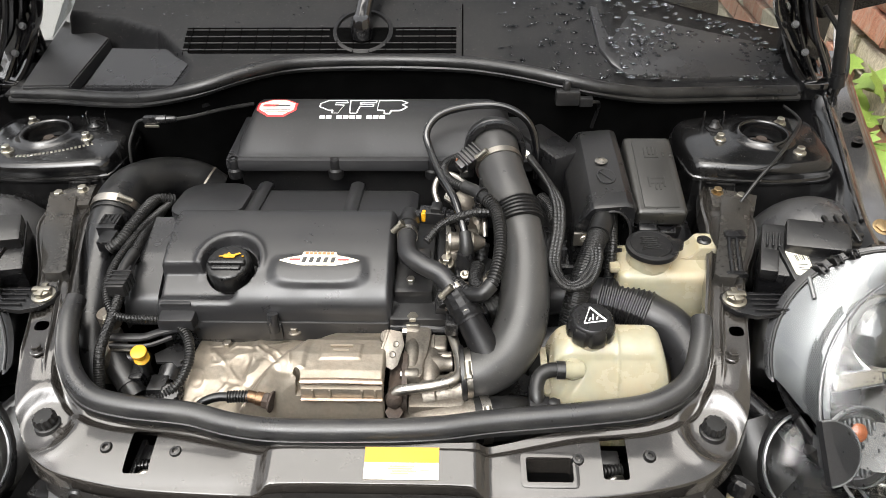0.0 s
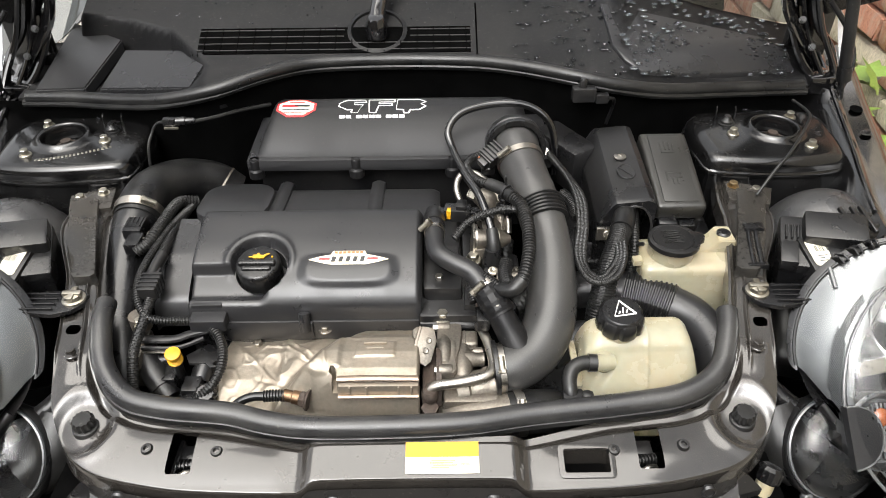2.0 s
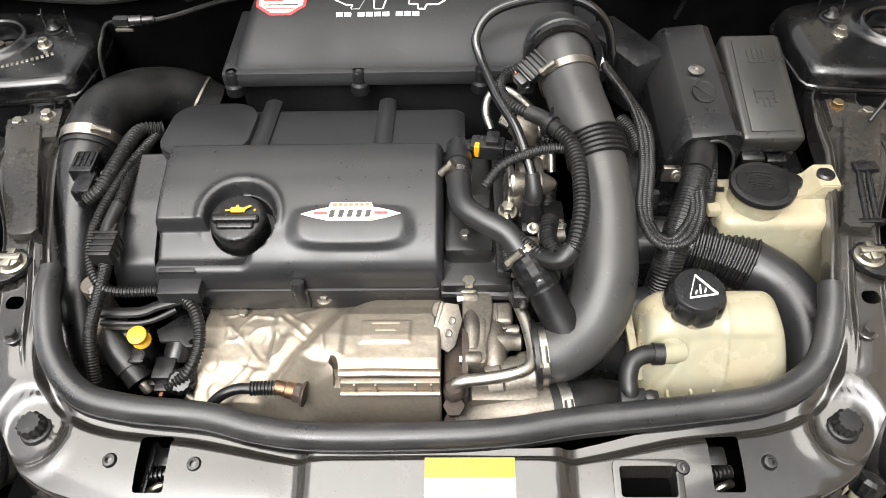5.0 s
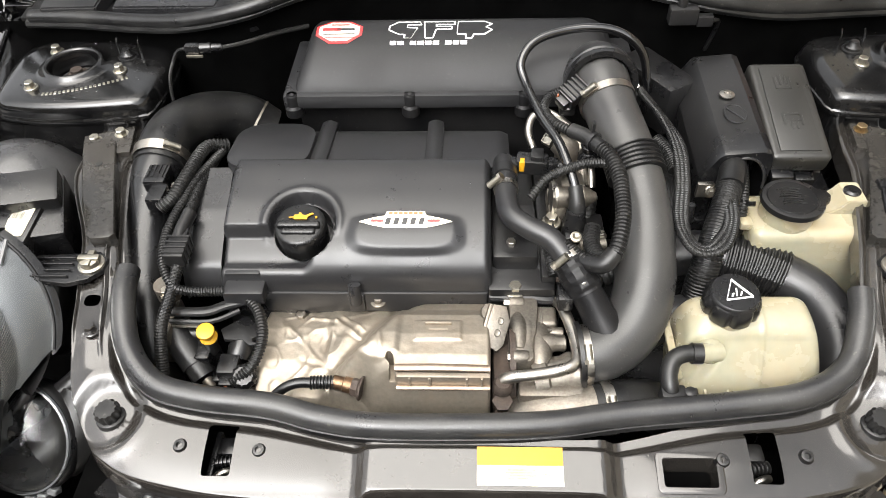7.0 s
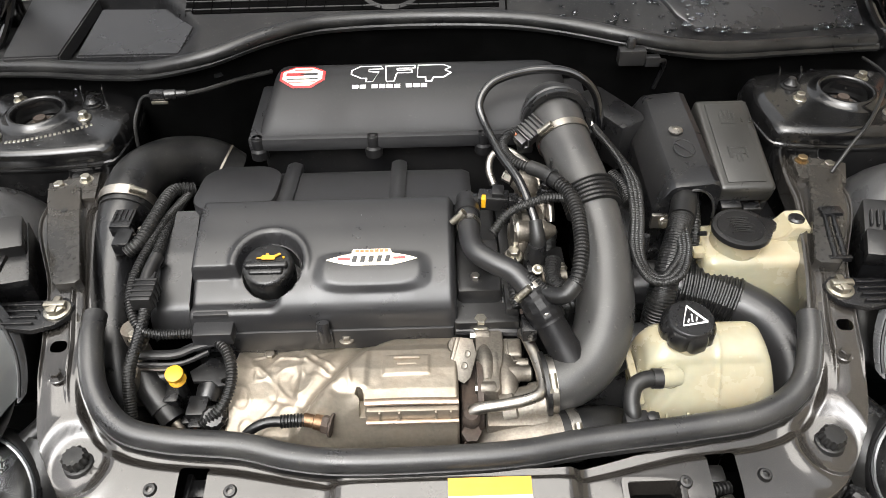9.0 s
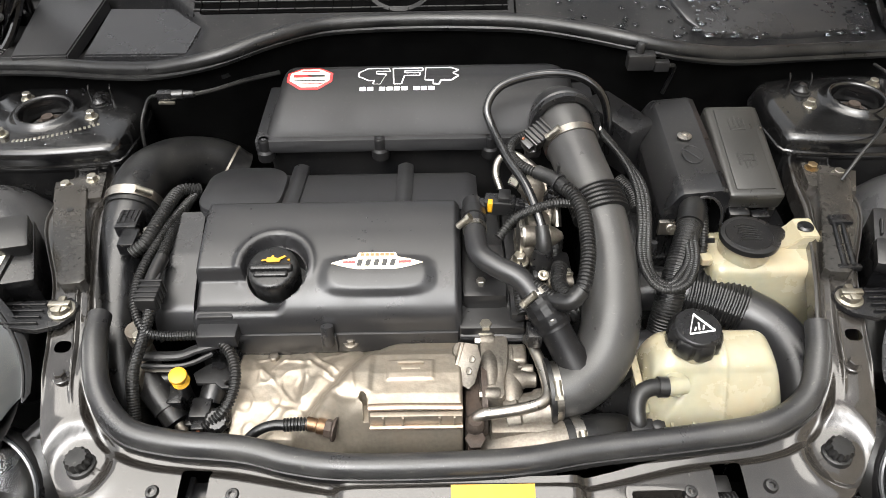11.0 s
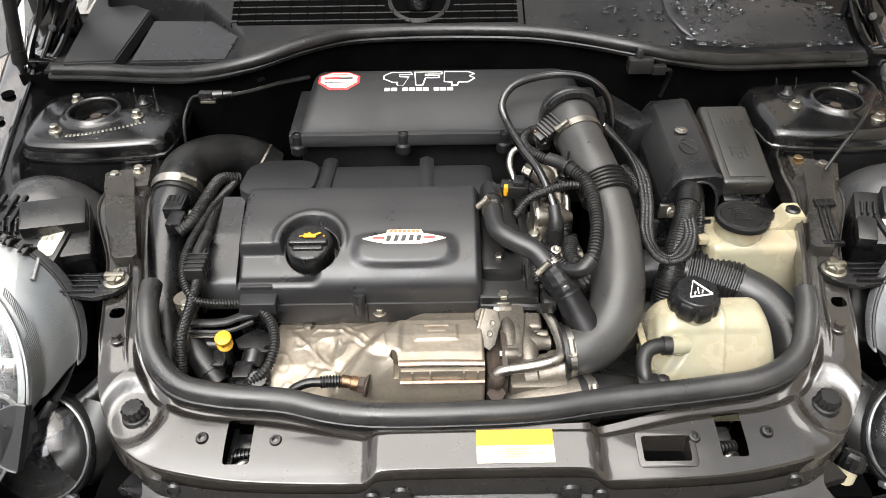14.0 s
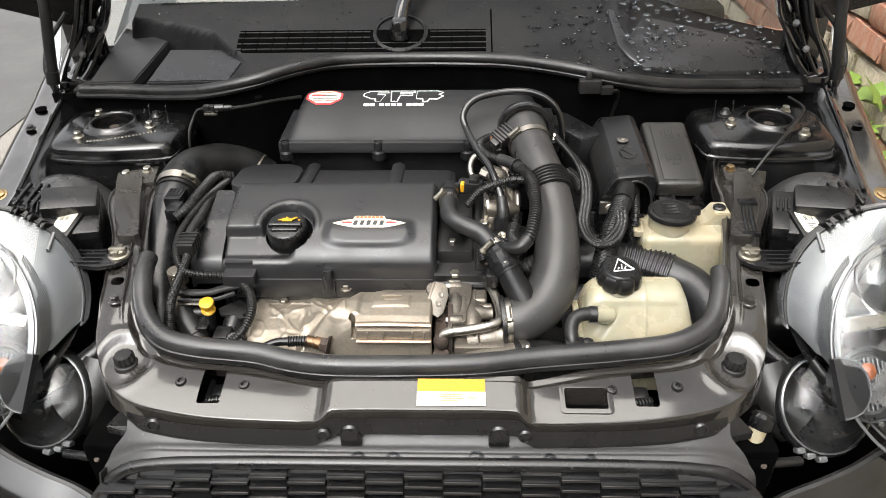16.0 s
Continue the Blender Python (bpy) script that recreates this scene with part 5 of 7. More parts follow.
    part("label_band", lay(-0.008, 0.072, 0.470, 0.4865, 0.0012), YELLOW_INK, n)
    for i, (x0, x1, y) in enumerate(((0.020, 0.046, 0.466), (0.018, 0.044, 0.4635), (0.022, 0.048, 0.461), (0.020, 0.040, 0.4585), (0.052, 0.062, 0.462))):
        part("print_bar", lay(x0, x1, y - 0.0008, y + 0.0008, 0.0018), BRASS, n)
    # washer hose with its cap
    h = thing("filler_hose", "cream hose end with a black cap beside the lamp", "hose", (0.41, 0.48, 0.66))
    part("hose", sweep([(0.385, 0.462, 0.676), (0.397, 0.468, 0.682), (0.405, 0.477, 0.697), (0.411, 0.487, 0.712)], [0.006, 0.007, 0.010, 0.011], 16), TANK, h)
    part("hose_cap", lathe([(0.0125, 0), (0.0145, 0.004), (0.0145, 0.016), (0.011, 0.020), (0, 0.0205)], (0.410, 0.485, 0.708), (0.35, 0.45, 0.85), 40, lambda a: 1 + 0.04 * math.cos(a * 2 * math.pi * 14)), PLASTIC, h)


front_end()


def lamp_boxes():
    """Black electronic housings behind the headlamps."""
    for s in (-1, 1):
        t = thing("lamp_control_box", "black ribbed lamp control housing with a white barcode label", "control box", (s * 0.53, 0.75, 0.78), group="lamp housings")
        m = pose(s * 0.531, 0.734, 0.855, 14, s * -6, s * -18)
        body = part("box_body", join(block(-0.052, 0.052, -0.045, 0.040, -0.07, 0.016, 0.005, 2, m), block(-0.025, 0.050, -0.010, 0.036, 0.010, 0.034, 0.005, 2, m), block(-0.052, -0.030, -0.046, -0.010, 0.0, 0.024, 0.003, 2, m)), PLASTIC, t)
        lm = pose(s * 0.5295, 0.7140, 0.8665, 12, 0, s * 7)
        part("label_ledge", block(-0.031, 0.031, -0.027, 0.027, -0.060, -0.0005, 0.003, 2, lm), PLASTIC, t)
        part("barcode_label", plate(rounded(-0.0255, 0.0255, -0.0205, 0.0205, 0.004, 3), -0.0004, 0.0006, 0, lm), PAPER, t, "white label with bars")
        for i in range(16):
            part("bar", block(-0.019 + i * 0.0025 - 0.0004 * (i % 3), -0.0185 + i * 0.0025 + 0.0004 * (i % 2), 0.001, 0.011, 0.0004, 0.0009, 0, 1, lm), INK, t, smooth=False)
        for i, w in enumerate((0.014, 0.009, 0.012)):
            part("print_bar", block(-0.019, -0.019 + w, -0.006 - 0.004 * i, -0.0048 - 0.004 * i, 0.0004, 0.0009, 0, 1, lm), INK, t, smooth=False)
        for k in range(5):
            part("plug_rib", block(-0.046 + k * 0.007, -0.043 + k * 0.007, -0.002, 0.020, 0.014, 0.022, 0.0008, 1, m), PLASTIC, t)
        cm = pose(s * 0.579, 0.757, 0.878, 10, 0, s * 6)
        cl = part("plug_clip", join(block(-0.026, 0.026, -0.012, -0.006, 0.0, 0.006, 0.0012, 1, cm), block(-0.026, 0.026, 0.008, 0.014, 0.0, 0.006, 0.0012, 1, cm)), PLASTIC, t)
        for k in (-0.014, 0.002, 0.014):
            part("clip_rail", block(k - 0.0028, k + 0.0028, -0.024, 0.024, 0.004, 0.010, 0.001, 1, cm), PLASTIC, cl)
        part("clip_base", block(-0.022, 0.022, -0.022, 0.022, -0.030, 0.001, 0.003, 1, cm), PLASTIC, t)
        # clips over the lamp's upper rim
        ring, n = lamps[0 if s < 0 else 1]
        for w in (123, 131, 139):
            p, d = ring(0.04, 0.006)(w), (ring(0.04, 0.02)(w) - ring(0.04)(w)).normalized()
            mm = Matrix.Translation(p) @ Matrix((tuple(d), tuple(n.cross(d).normalized()), tuple(n))).transposed().to_4x4()
            part("rim_clip", join(block(-0.006, 0.006, -0.005, -0.002, -0.009, 0.009, 0.001, 1, mm), block(-0.006, 0.006, 0.002, 0.005, -0.009, 0.009, 0.001, 1, mm), block(-0.003, 0.003, -0.005, 0.005, -0.007, 0.007, 0.001, 1, mm)), PLASTIC, t)
        # lamp back plate and round boot
        part("back_shell", block(-0.11, 0.09, -0.10, 0.05, -0.10, -0.03, 0.02, 3, pose(s * 0.60, 0.70, 0.80, 25, 0, s * -15)), PLASTIC, t)
        part("rubber_boot", sweep([(s * 0.455, 0.60, 0.70), (s * 0.468, 0.565, 0.675), (s * 0.495, 0.545, 0.66)], 0.040, 20), RUBBER, t)
        part("adjuster_rod", sweep([(s * 0.44, 0.612, 0.740), (s * 0.47, 0.590, 0.722), (s * 0.505, 0.572, 0.712)], [0.014, 0.013, 0.009], 14), PLASTIC, t)
        hexbolt(t, (s * 0.649, 0.783, 0.868), 0.010, 0.004, BRASS, (0, -0.3, 1), 1.3, "fixing_screw")


lamp_boxes()


# ---- cowl furniture ----
def cowl_things():
    def lay(poly, lift, name, mat, parent, label="", thick=0.004, flat=True):
        bm = bmesh.new()
        f = bm.faces.new([bm.verts.new((x, y, cowl_z(x, y) + lift)) for x, y in poly])
        ex = bmesh.ops.extrude_face_region(bm, geom=[f])
        for v in ex["geom"]:
            if isinstance(v, bmesh.types.BMVert):
                v.co.z -= thick
        bmesh.ops.bevel(bm, geom=bm.edges[:], offset=0.0012, segments=1, affect="EDGES")
        return part(name, bm, mat, parent, label)
    def flap(pts, label):
        bm = bmesh.new()
        f = bm.faces.new([bm.verts.new(q) for q in pts])
        ex = bmesh.ops.extrude_face_region(bm, geom=[f])
        for v in ex["geom"]:
            if isinstance(v, bmesh.types.BMVert):
                v.co.z -= 0.022
        bmesh.ops.bevel(bm, geom=bm.edges[:], offset=0.0022, segments=2, affect="EDGES")
        part("service_flap", bm, SATIN, car, label)
    flap([(-0.620, 1.072, 0.930), (-0.538, 1.070, 0.932), (-0.505, 1.181, 0.968), (-0.617, 1.262, 0.968)], "smooth black cover plate")
    flap([(-0.514, 1.068, 0.932), (-0.362, 1.052, 0.940), (-0.343, 1.150, 0.960), (-0.497, 1.162, 0.958)], "smooth black cover plate")
    lay([(0.305, 1.200), (0.312, 1.110), (0.328, 1.078), (0.352, 1.063), (0.45, 1.088), (0.632, 1.138), (0.632, 1.175), (0.585, 1.198)], 0.007, "service_flap", SATIN, car, "wet smooth cover plate over the brake fluid", 0.012)
    # intake vent
    v = thing("cowl_vent", "black slatted air intake in the cowl", "vent", (-0.14, 1.15, 0.965))
    def strip(x0, x1, y0, y1, lift, name, mat, thick=0.003):
        bm = sheet(lambda a, b: Vector((x0 + (x1 - x0) * a, y0 + (y1 - y0) * b, cowl_z(x0 + (x1 - x0) * a, y0 + (y1 - y0) * b) + lift)), 16, 2, thick)
        return part(name, bm, mat, v)
    # strip laid on the cowl, the opening's shade in its black; ribs share it
    strip(-0.365, 0.085, 1.124, 1.176, 0.0015, "vent_shade", DARK)
    for i in range(4):
        y = 1.129 + i * 0.0135
        if i < 2:
            strip(-0.365, 0.085, y, y + 0.0016, 0.0025, "slat", RUBBER)
        else:
            strip(-0.365, -0.125, y, y + 0.0016, 0.0025, "slat", RUBBER)
            strip(-0.015, 0.085, y, y + 0.0016, 0.0025, "slat", RUBBER)
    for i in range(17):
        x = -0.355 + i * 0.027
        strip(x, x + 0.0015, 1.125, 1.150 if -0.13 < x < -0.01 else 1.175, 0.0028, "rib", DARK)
    strip(0.094, 0.0965, 1.105, 1.225, 0.002, "seam", DARK)
    # wiper pivot
    w = thing("wiper_pivot", "black wiper arm pivot standing in a round cowl recess", "wiper", (-0.07, 1.166, 0.975))
    zc = cowl_z(-0.07, 1.166)
    part("recess_ring", lathe([(0.050, -0.004), (0.050, 0.003), (0.044, 0.005), (0.042, 0.001), (0.0, 0.0005)], (-0.070, 1.170, zc), (0, -0.39, 0.92), 36), TEXTURED, w)
    part("pivot_cap", lathe([(0.021, 0), (0.019, 0.014), (0.016, 0.026), (0.012, 0.032), (0, 0.034)], (-0.070, 1.160, zc), (0, -0.2, 1), 24), PAINT, w)
    part("wiper_arm", sweep([(-0.070, 1.163, zc + 0.022), (-0.064, 1.20, zc + 0.045), (-0.045, 1.25, zc + 0.070), (0.00, 1.33, zc + 0.10)], [0.014, 0.012, 0.010, 0.008], 12), PAINT, w)
    # pressure sensor clipped to the seal
    s = thing("bulkhead_sensor", "small black sensor with a grey plug hung on the bulkhead", "sensor", (0.255, 1.015, 0.93))
    part("sensor_body", block(0.236, 0.272, 1.000, 1.018, 0.932, 0.954, 0.003), PLASTIC, s)
    part("sensor_post", lathe([(0.006, 0), (0.006, 0.010), (0.004, 0.014)], (0.252, 1.012, 0.953), n=14), PLASTIC, s)
    part("plug", block(0.272, 0.292, 1.000, 1.012, 0.930, 0.944, 0.002), PLASTIC, s)
    part("cable", sweep([(0.290, 1.006, 0.936), (0.305, 1.02, 0.925), (0.300, 1.03, 0.88)], 0.003, 8), RUBBER, s)
    # left plug with cable along the bulkhead
    m = thing("sensor_plug", "black inline plug on a thin cable along the bulkhead", "plug", (-0.37, 0.978, 0.90))
    body = part("plug_body", join(block(-0.388, -0.368, 0.973, 0.985, 0.914, 0.926, 0.003), lathe([(0.0068, 0), (0.0068, 0.014), (0.0052, 0.015), (0.0052, 0.026), (0.004, 0.029)], (-0.368, 0.979, 0.920), (1, 0.1, 0), 16)), PLASTIC, m)
    part("lock_tab", block(-0.386, -0.364, 0.970, 0.973, 0.911, 0.915, 0.001), ZINC, body, "pale locking tab")
    part("cable", sweep([(-0.341, 0.982, 0.919), (-0.318, 0.995, 0.917), (-0.28, 1.025, 0.914), (-0.240, 1.055, 0.908)], 0.0032, 8), RUBBER, m)
    part("cable", sweep([(-0.386, 0.979, 0.920), (-0.400, 0.981, 0.915), (-0.410, 0.978, 0.900), (-0.416, 0.965, 0.880), (-0.42, 0.955, 0.83)], 0.0023, 8, rib=0.10, pitch=0.003), RUBBER, m)
    for sx in (-1, 1):
        # bonnet hinge, gas strut
        h = part("hinge_arm", join(sweep([(sx * 0.685, 1.150, 0.900), (sx * 0.665, 1.160, 0.935), (sx * 0.635, 1.168, 0.975), (sx * 0.605, 1.168, 1.02), (sx * 0.585, 1.160, 1.07)], [0.020, 0.022, 0.026, 0.028, 0.026], 6, flat=0.35),
                               sweep([(sx * 0.705, 1.13, 0.90), (sx * 0.690, 1.15, 0.95), (sx * 0.660, 1.165, 0.99), (sx * 0.635, 1.165, 1.05)], 0.007, 8)), PAINT, hood, "black bent hinge arm")
        part("hinge_bracket", block(sx * 0.675 - 0.022, sx * 0.675 + 0.022, 1.11, 1.18, 0.885, 0.915, 0.005), PAINT, h)
        for q in ((0.655, 1.145, 0.955), (0.628, 1.150, 1.0), (0.69, 1.14, 0.93)):
            hexbolt(h, (sx * q[0], q[1], q[2]), 0.004, 0.006, RUBBER, (-sx * 0.3, -0.8, 0.4))
        part("washer_tube", sweep([(sx * 0.70, 1.10, 0.89), (sx * 0.712, 1.11, 0.94), (sx * 0.70, 1.13, 0.985), (sx * 0.665, 1.15, 1.03)], 0.0045, 8), RUBBER, h)
        part("hinge_plate", block(sx * 0.668 - 0.036, sx * 0.668 + 0.036, 1.19, 1.205, 0.86, 1.14, 0.004), PAINT, h, "black pressed scuttle side")
        for dx, dy, r in ((0.012, -0.02, 0.005), (-0.012, -0.015, 0.004), (-0.035, -0.01, 0.006)):
            part("hinge_rod", sweep([(sx * (0.700 + dx * 0.4), 1.12 + dy, 0.885), (sx * (0.680 + dx), 1.15 + dy, 0.93), (sx * (0.655 + dx), 1.175 + dy, 0.985), (sx * (0.625 + dx), 1.175 + dy, 1.06), (sx * (0.60 + dx), 1.16 + dy, 1.12)], r, 8), PAINT, h)
        # silver strip paints the sky's glint along the wing's rear edge
        fin = sheet(lambda u, v: Vector((sx * (0.724 + 0.030 * math.sin(math.pi * (0.15 + 0.7 * u)) - 0.026 * v * math.sin(math.pi * (0.1 + 0.85 * u))), 1.140 + 0.115 * u, 0.872 + 0.115 * u + 0.008 * v)), 16, 4, 0.003)
        part("wing_glint", fin, SKY_GLINT, car, "pale strip painted as sky glint on the wing's rear edge")
        g = thing("gas_strut", "black bonnet gas strut with a thin steel rod", "gas strut", (sx * 0.70, 1.085, 0.87), group="gas struts")
        part("strut_tube", sweep([(sx * 0.692, 1.09, 0.931), (sx * 0.681, 1.092, 0.99), (sx * 0.668, 1.095, 1.06), (sx * 0.64, 1.09, 1.22)], 0.0095, 14), RUBBER, g)
        part("strut_collar", sweep([(sx * 0.694, 1.089, 0.922), (sx * 0.690, 1.0905, 0.945)], 0.0115, 14), RUBBER, g)
        part("strut_rod", sweep([(sx * 0.701, 1.085, 0.868), (sx * 0.697, 1.088, 0.90), (sx * 0.692, 1.09, 0.935)], 0.004, 10), PLASTIC, g)


cowl_things()


# ---- engine bay hoses, wiring and small parts ----
def hose_thing(name, label, runs, category="hose", group=""):
    """runs: (part name, points, radius, rib, pitch, material)."""
    p0 = runs[0][1][0]
    t = thing(name, label, category, p0, group)
    for pname, pts, r, rib, pitch, mat in runs:
        part(pname, sweep(pts, r, 16 if not rib else 14, 0.005, rib, pitch), mat, t, angle=25 if rib else 60)
    return t


hose_thing("breather_hose", "thin glossy black breather hose looped over the air box",
           [("hose", [(0.101, 0.734, 0.868), (0.100, 0.742, 0.880), (0.095, 0.758, 0.892), (0.084, 0.796, 0.905), (0.066, 0.838, 0.912), (0.050, 0.890, 0.922), (0.045, 0.913, 0.937), (0.063, 0.936, 0.951),
                      (0.103, 0.952, 0.956), (0.146, 0.957, 0.955), (0.177, 0.953, 0.945), (0.197, 0.945, 0.925), (0.205, 0.934, 0.89), (0.206, 0.93, 0.85)], 0.0055, 0, 0, PAINT),
            ("hose_end", [(0.1015, 0.730, 0.858), (0.101, 0.736, 0.872), (0.099, 0.748, 0.884)], [0.0105, 0.0085, 0.0075], 0, 0, RUBBER)])
hose_thing("corrugated_conduit", "thick corrugated black wiring conduit beside the intake pipe",
           [("conduit", [(0.127, 0.780, 0.912), (0.136, 0.765, 0.911), (0.142, 0.740, 0.907), (0.143, 0.713, 0.900), (0.141, 0.686, 0.892), (0.133, 0.658, 0.880), (0.122, 0.648, 0.868)], 0.0078, 0.10, 0.0042, RUBBER),
            ("taped_run", [(0.098, 0.812, 0.911), (0.114, 0.798, 0.912), (0.128, 0.778, 0.912)], 0.0085, 0, 0, RUBBER),
            ("conduit", [(0.101, 0.886, 0.915), (0.078, 0.874, 0.913), (0.070, 0.853, 0.911), (0.080, 0.826, 0.911), (0.100, 0.808, 0.911)], 0.0055, 0.12, 0.0036, RUBBER),
            ("conduit", [(0.137, 0.762, 0.904), (0.115, 0.764, 0.903), (0.092, 0.760, 0.899), (0.068, 0.753, 0.890), (0.050, 0.737, 0.876)], 0.0050, 0.12, 0.0034, RUBBER),
            ("taped_run", [(0.131, 0.655, 0.876), (0.120, 0.647, 0.868), (0.108, 0.652, 0.862), (0.098, 0.662, 0.858)], 0.0095, 0, 0, RUBBER),
            ("conduit", [(0.118, 0.655, 0.865), (0.112, 0.680, 0.862), (0.116, 0.706, 0.862)], 0.0080, 0.12, 0.0042, RUBBER),
            ("conduit", [(0.110, 0.650, 0.864), (0.092, 0.668, 0.866), (0.072, 0.690, 0.866)], 0.0050, 0.12, 0.0034, RUBBER)], "wiring")
coolant = hose_thing("coolant_hose", "smooth black S-bent coolant hose with clamps",
                     [("hose", [(0.024, 0.815, 0.862), (0.024, 0.790, 0.868), (0.024, 0.755, 0.872), (0.028, 0.718, 0.871), (0.047, 0.700, 0.868), (0.070, 0.686, 0.864), (0.086, 0.667, 0.855)], 0.0125, 0, 0, SATIN),
                      ("hose_collar", [(0.024, 0.792, 0.868), (0.024, 0.775, 0.870)], 0.0150, 0, 0, PLASTIC),
                      ("coupling", [(0.084, 0.670, 0.857), (0.097, 0.651, 0.845), (0.106, 0.639, 0.834)], [0.0165, 0.0190, 0.0185], 0.018, 0.009, TEXTURED),
                      ("spout", [(0.104, 0.641, 0.836), (0.117, 0.624, 0.818), (0.128, 0.609, 0.802)], [0.0170, 0.0175, 0.0215], 0, 0, TEXTURED)])
band(coolant, None, None, 0.0128, 0.007, 1, at=Vector((0.0245, 0.757, 0.872)), axis=Vector((0, 1, -0.05)))
band(coolant, None, None, 0.0152, 0.007, 1, at=Vector((0.0865, 0.667, 0.8555)), axis=Vector((0.6, -0.68, -0.4)))
part("spring_clip", sweep([(0.090, 0.636, 0.848), (0.100, 0.634, 0.853), (0.112, 0.642, 0.852), (0.120, 0.650, 0.842), (0.122, 0.652, 0.834)], 0.0016, 8), STEEL, coolant, "bright wire clip")

hose_thing("braided_cable", "looped pair of black braided battery cables",
           [("cable", [(0.193, 0.912 + d, 0.895), (0.212, 0.871 + d, 0.887), (0.226 + d, 0.828, 0.877), (0.224 + d, 0.778, 0.867), (0.213 + d, 0.722, 0.860), (0.218 + d * 0.5, 0.693 + d, 0.852), (0.233, 0.682 + d, 0.850),
                       (0.250 - d, 0.688 + d, 0.856), (0.264 - d, 0.714, 0.863), (0.268 - d, 0.750, 0.868), (0.276, 0.790, 0.868)], 0.0042, 0.06, 0.0026, RUBBER) for d in (-0.0045, 0.0, 0.0045)]
           + [("cable", [(0.205, 0.845, 0.870), (0.216, 0.825, 0.868), (0.222, 0.800, 0.862)], 0.009, 0.06, 0.003, RUBBER)], "cable")
hose_thing("battery_lead", "thick braided black battery lead leaving the terminal cover",
           [("tape_sleeve", [(0.297, 0.845, 0.868), (0.290, 0.815, 0.869), (0.281, 0.785, 0.868), (0.274, 0.765, 0.866)], [0.011, 0.0125, 0.0155, 0.0155], 0, 0, RUBBER),
            ("braid", [(0.275, 0.768, 0.866), (0.262, 0.738, 0.858), (0.248, 0.706, 0.840), (0.238, 0.682, 0.805), (0.235, 0.672, 0.76)], [0.0135, 0.014, 0.015, 0.016, 0.016], 0.035, 0.0034, RUBBER),
            ("cable", [(0.305, 0.840, 0.862), (0.300, 0.800, 0.855), (0.296, 0.765, 0.83), (0.293, 0.75, 0.78)], 0.0065, 0.08, 0.0034, RUBBER)], "cable")
hose_thing("air_duct", "wide black intake duct with a ribbed bellows",
           [("duct", [(0.215, 0.752, 0.770), (0.250, 0.748, 0.778), (0.285, 0.738, 0.780)], [0.026, 0.027, 0.028], 0, 0, SATIN),
            ("bellows", [(0.282, 0.739, 0.780), (0.312, 0.728, 0.779), (0.345, 0.712, 0.776)], 0.0295, 0.045, 0.0064, RUBBER),
            ("duct", [(0.340, 0.715, 0.776), (0.368, 0.692, 0.772), (0.384, 0.660, 0.764), (0.388, 0.620, 0.748), (0.382, 0.585, 0.715)], [0.028, 0.028, 0.028, 0.029, 0.030], 0, 0, SATIN)], "air duct")
hose_thing("engine_wiring", "bundle of corrugated black wiring at the engine's side",
           [("conduit", [(-0.316, 0.853, 0.860), (-0.337, 0.838, 0.868), (-0.346, 0.790, 0.868), (-0.355, 0.757, 0.862), (-0.371, 0.745, 0.853)], 0.0075, 0.10, 0.004, RUBBER),
            ("conduit", [(-0.320, 0.846, 0.858), (-0.334, 0.795, 0.862), (-0.345, 0.750, 0.858), (-0.353, 0.708, 0.850), (-0.350, 0.674, 0.841), (-0.336, 0.650, 0.830), (-0.318, 0.647, 0.823), (-0.284, 0.653, 0.816)], 0.0050, 0.12, 0.0034, RUBBER),
            ("conduit", [(-0.327, 0.833, 0.856), (-0.332, 0.790, 0.857), (-0.334, 0.745, 0.855), (-0.337, 0.703, 0.851)], 0.0060, 0.12, 0.0036, RUBBER),
            ("taped_run", [(-0.332, 0.735, 0.857), (-0.336, 0.712, 0.853), (-0.337, 0.698, 0.850)], 0.0080, 0, 0, RUBBER),
            ("cable", [(-0.333, 0.670, 0.838), (-0.337, 0.644, 0.825), (-0.346, 0.611, 0.800), (-0.344, 0.578, 0.765)], 0.0065, 0.05, 0.003, RUBBER),
            ("conduit", [(-0.266, 0.658, 0.806), (-0.247, 0.640, 0.798), (-0.239, 0.612, 0.788), (-0.247, 0.585, 0.775), (-0.268, 0.571, 0.762)], 0.0058, 0.12, 0.0036, RUBBER)], "wiring")
plug = thing("wiring_plug", "black square wiring connector strapped to the engine wiring", "plug", (-0.334, 0.68, 0.83))
part("plug_body", join(block(-0.346, -0.323, 0.668, 0.700, 0.838, 0.856, 0.003), block(-0.342, -0.327, 0.698, 0.712, 0.842, 0.856, 0.002)), PLASTIC, plug)
for i in range(4):
    part("plug_rib", block(-0.347, -0.322, 0.672 + 0.008 * i, 0.675 + 0.008 * i, 0.838, 0.858, 0.001), PLASTIC, plug)
mapx = thing("boost_sensor", "black pressure sensor on the intercooler pipe", "sensor", (-0.388, 0.79, 0.83))
part("sensor_body", join(block(-0.402, -0.376, 0.782, 0.815, 0.842, 0.862, 0.003), block(-0.392, -0.372, 0.755, 0.784, 0.840, 0.858, 0.003)), PLASTIC, mapx)
for i in range(4):
    part("sensor_rib", block(-0.400 + 0.006 * i, -0.397 + 0.006 * i, 0.790, 0.812, 0.861, 0.8635, 0.0006), PLASTIC, mapx)
hexbolt(mapx, (-0.368, 0.790, 0.846), 0.004, 0.006, STEEL)
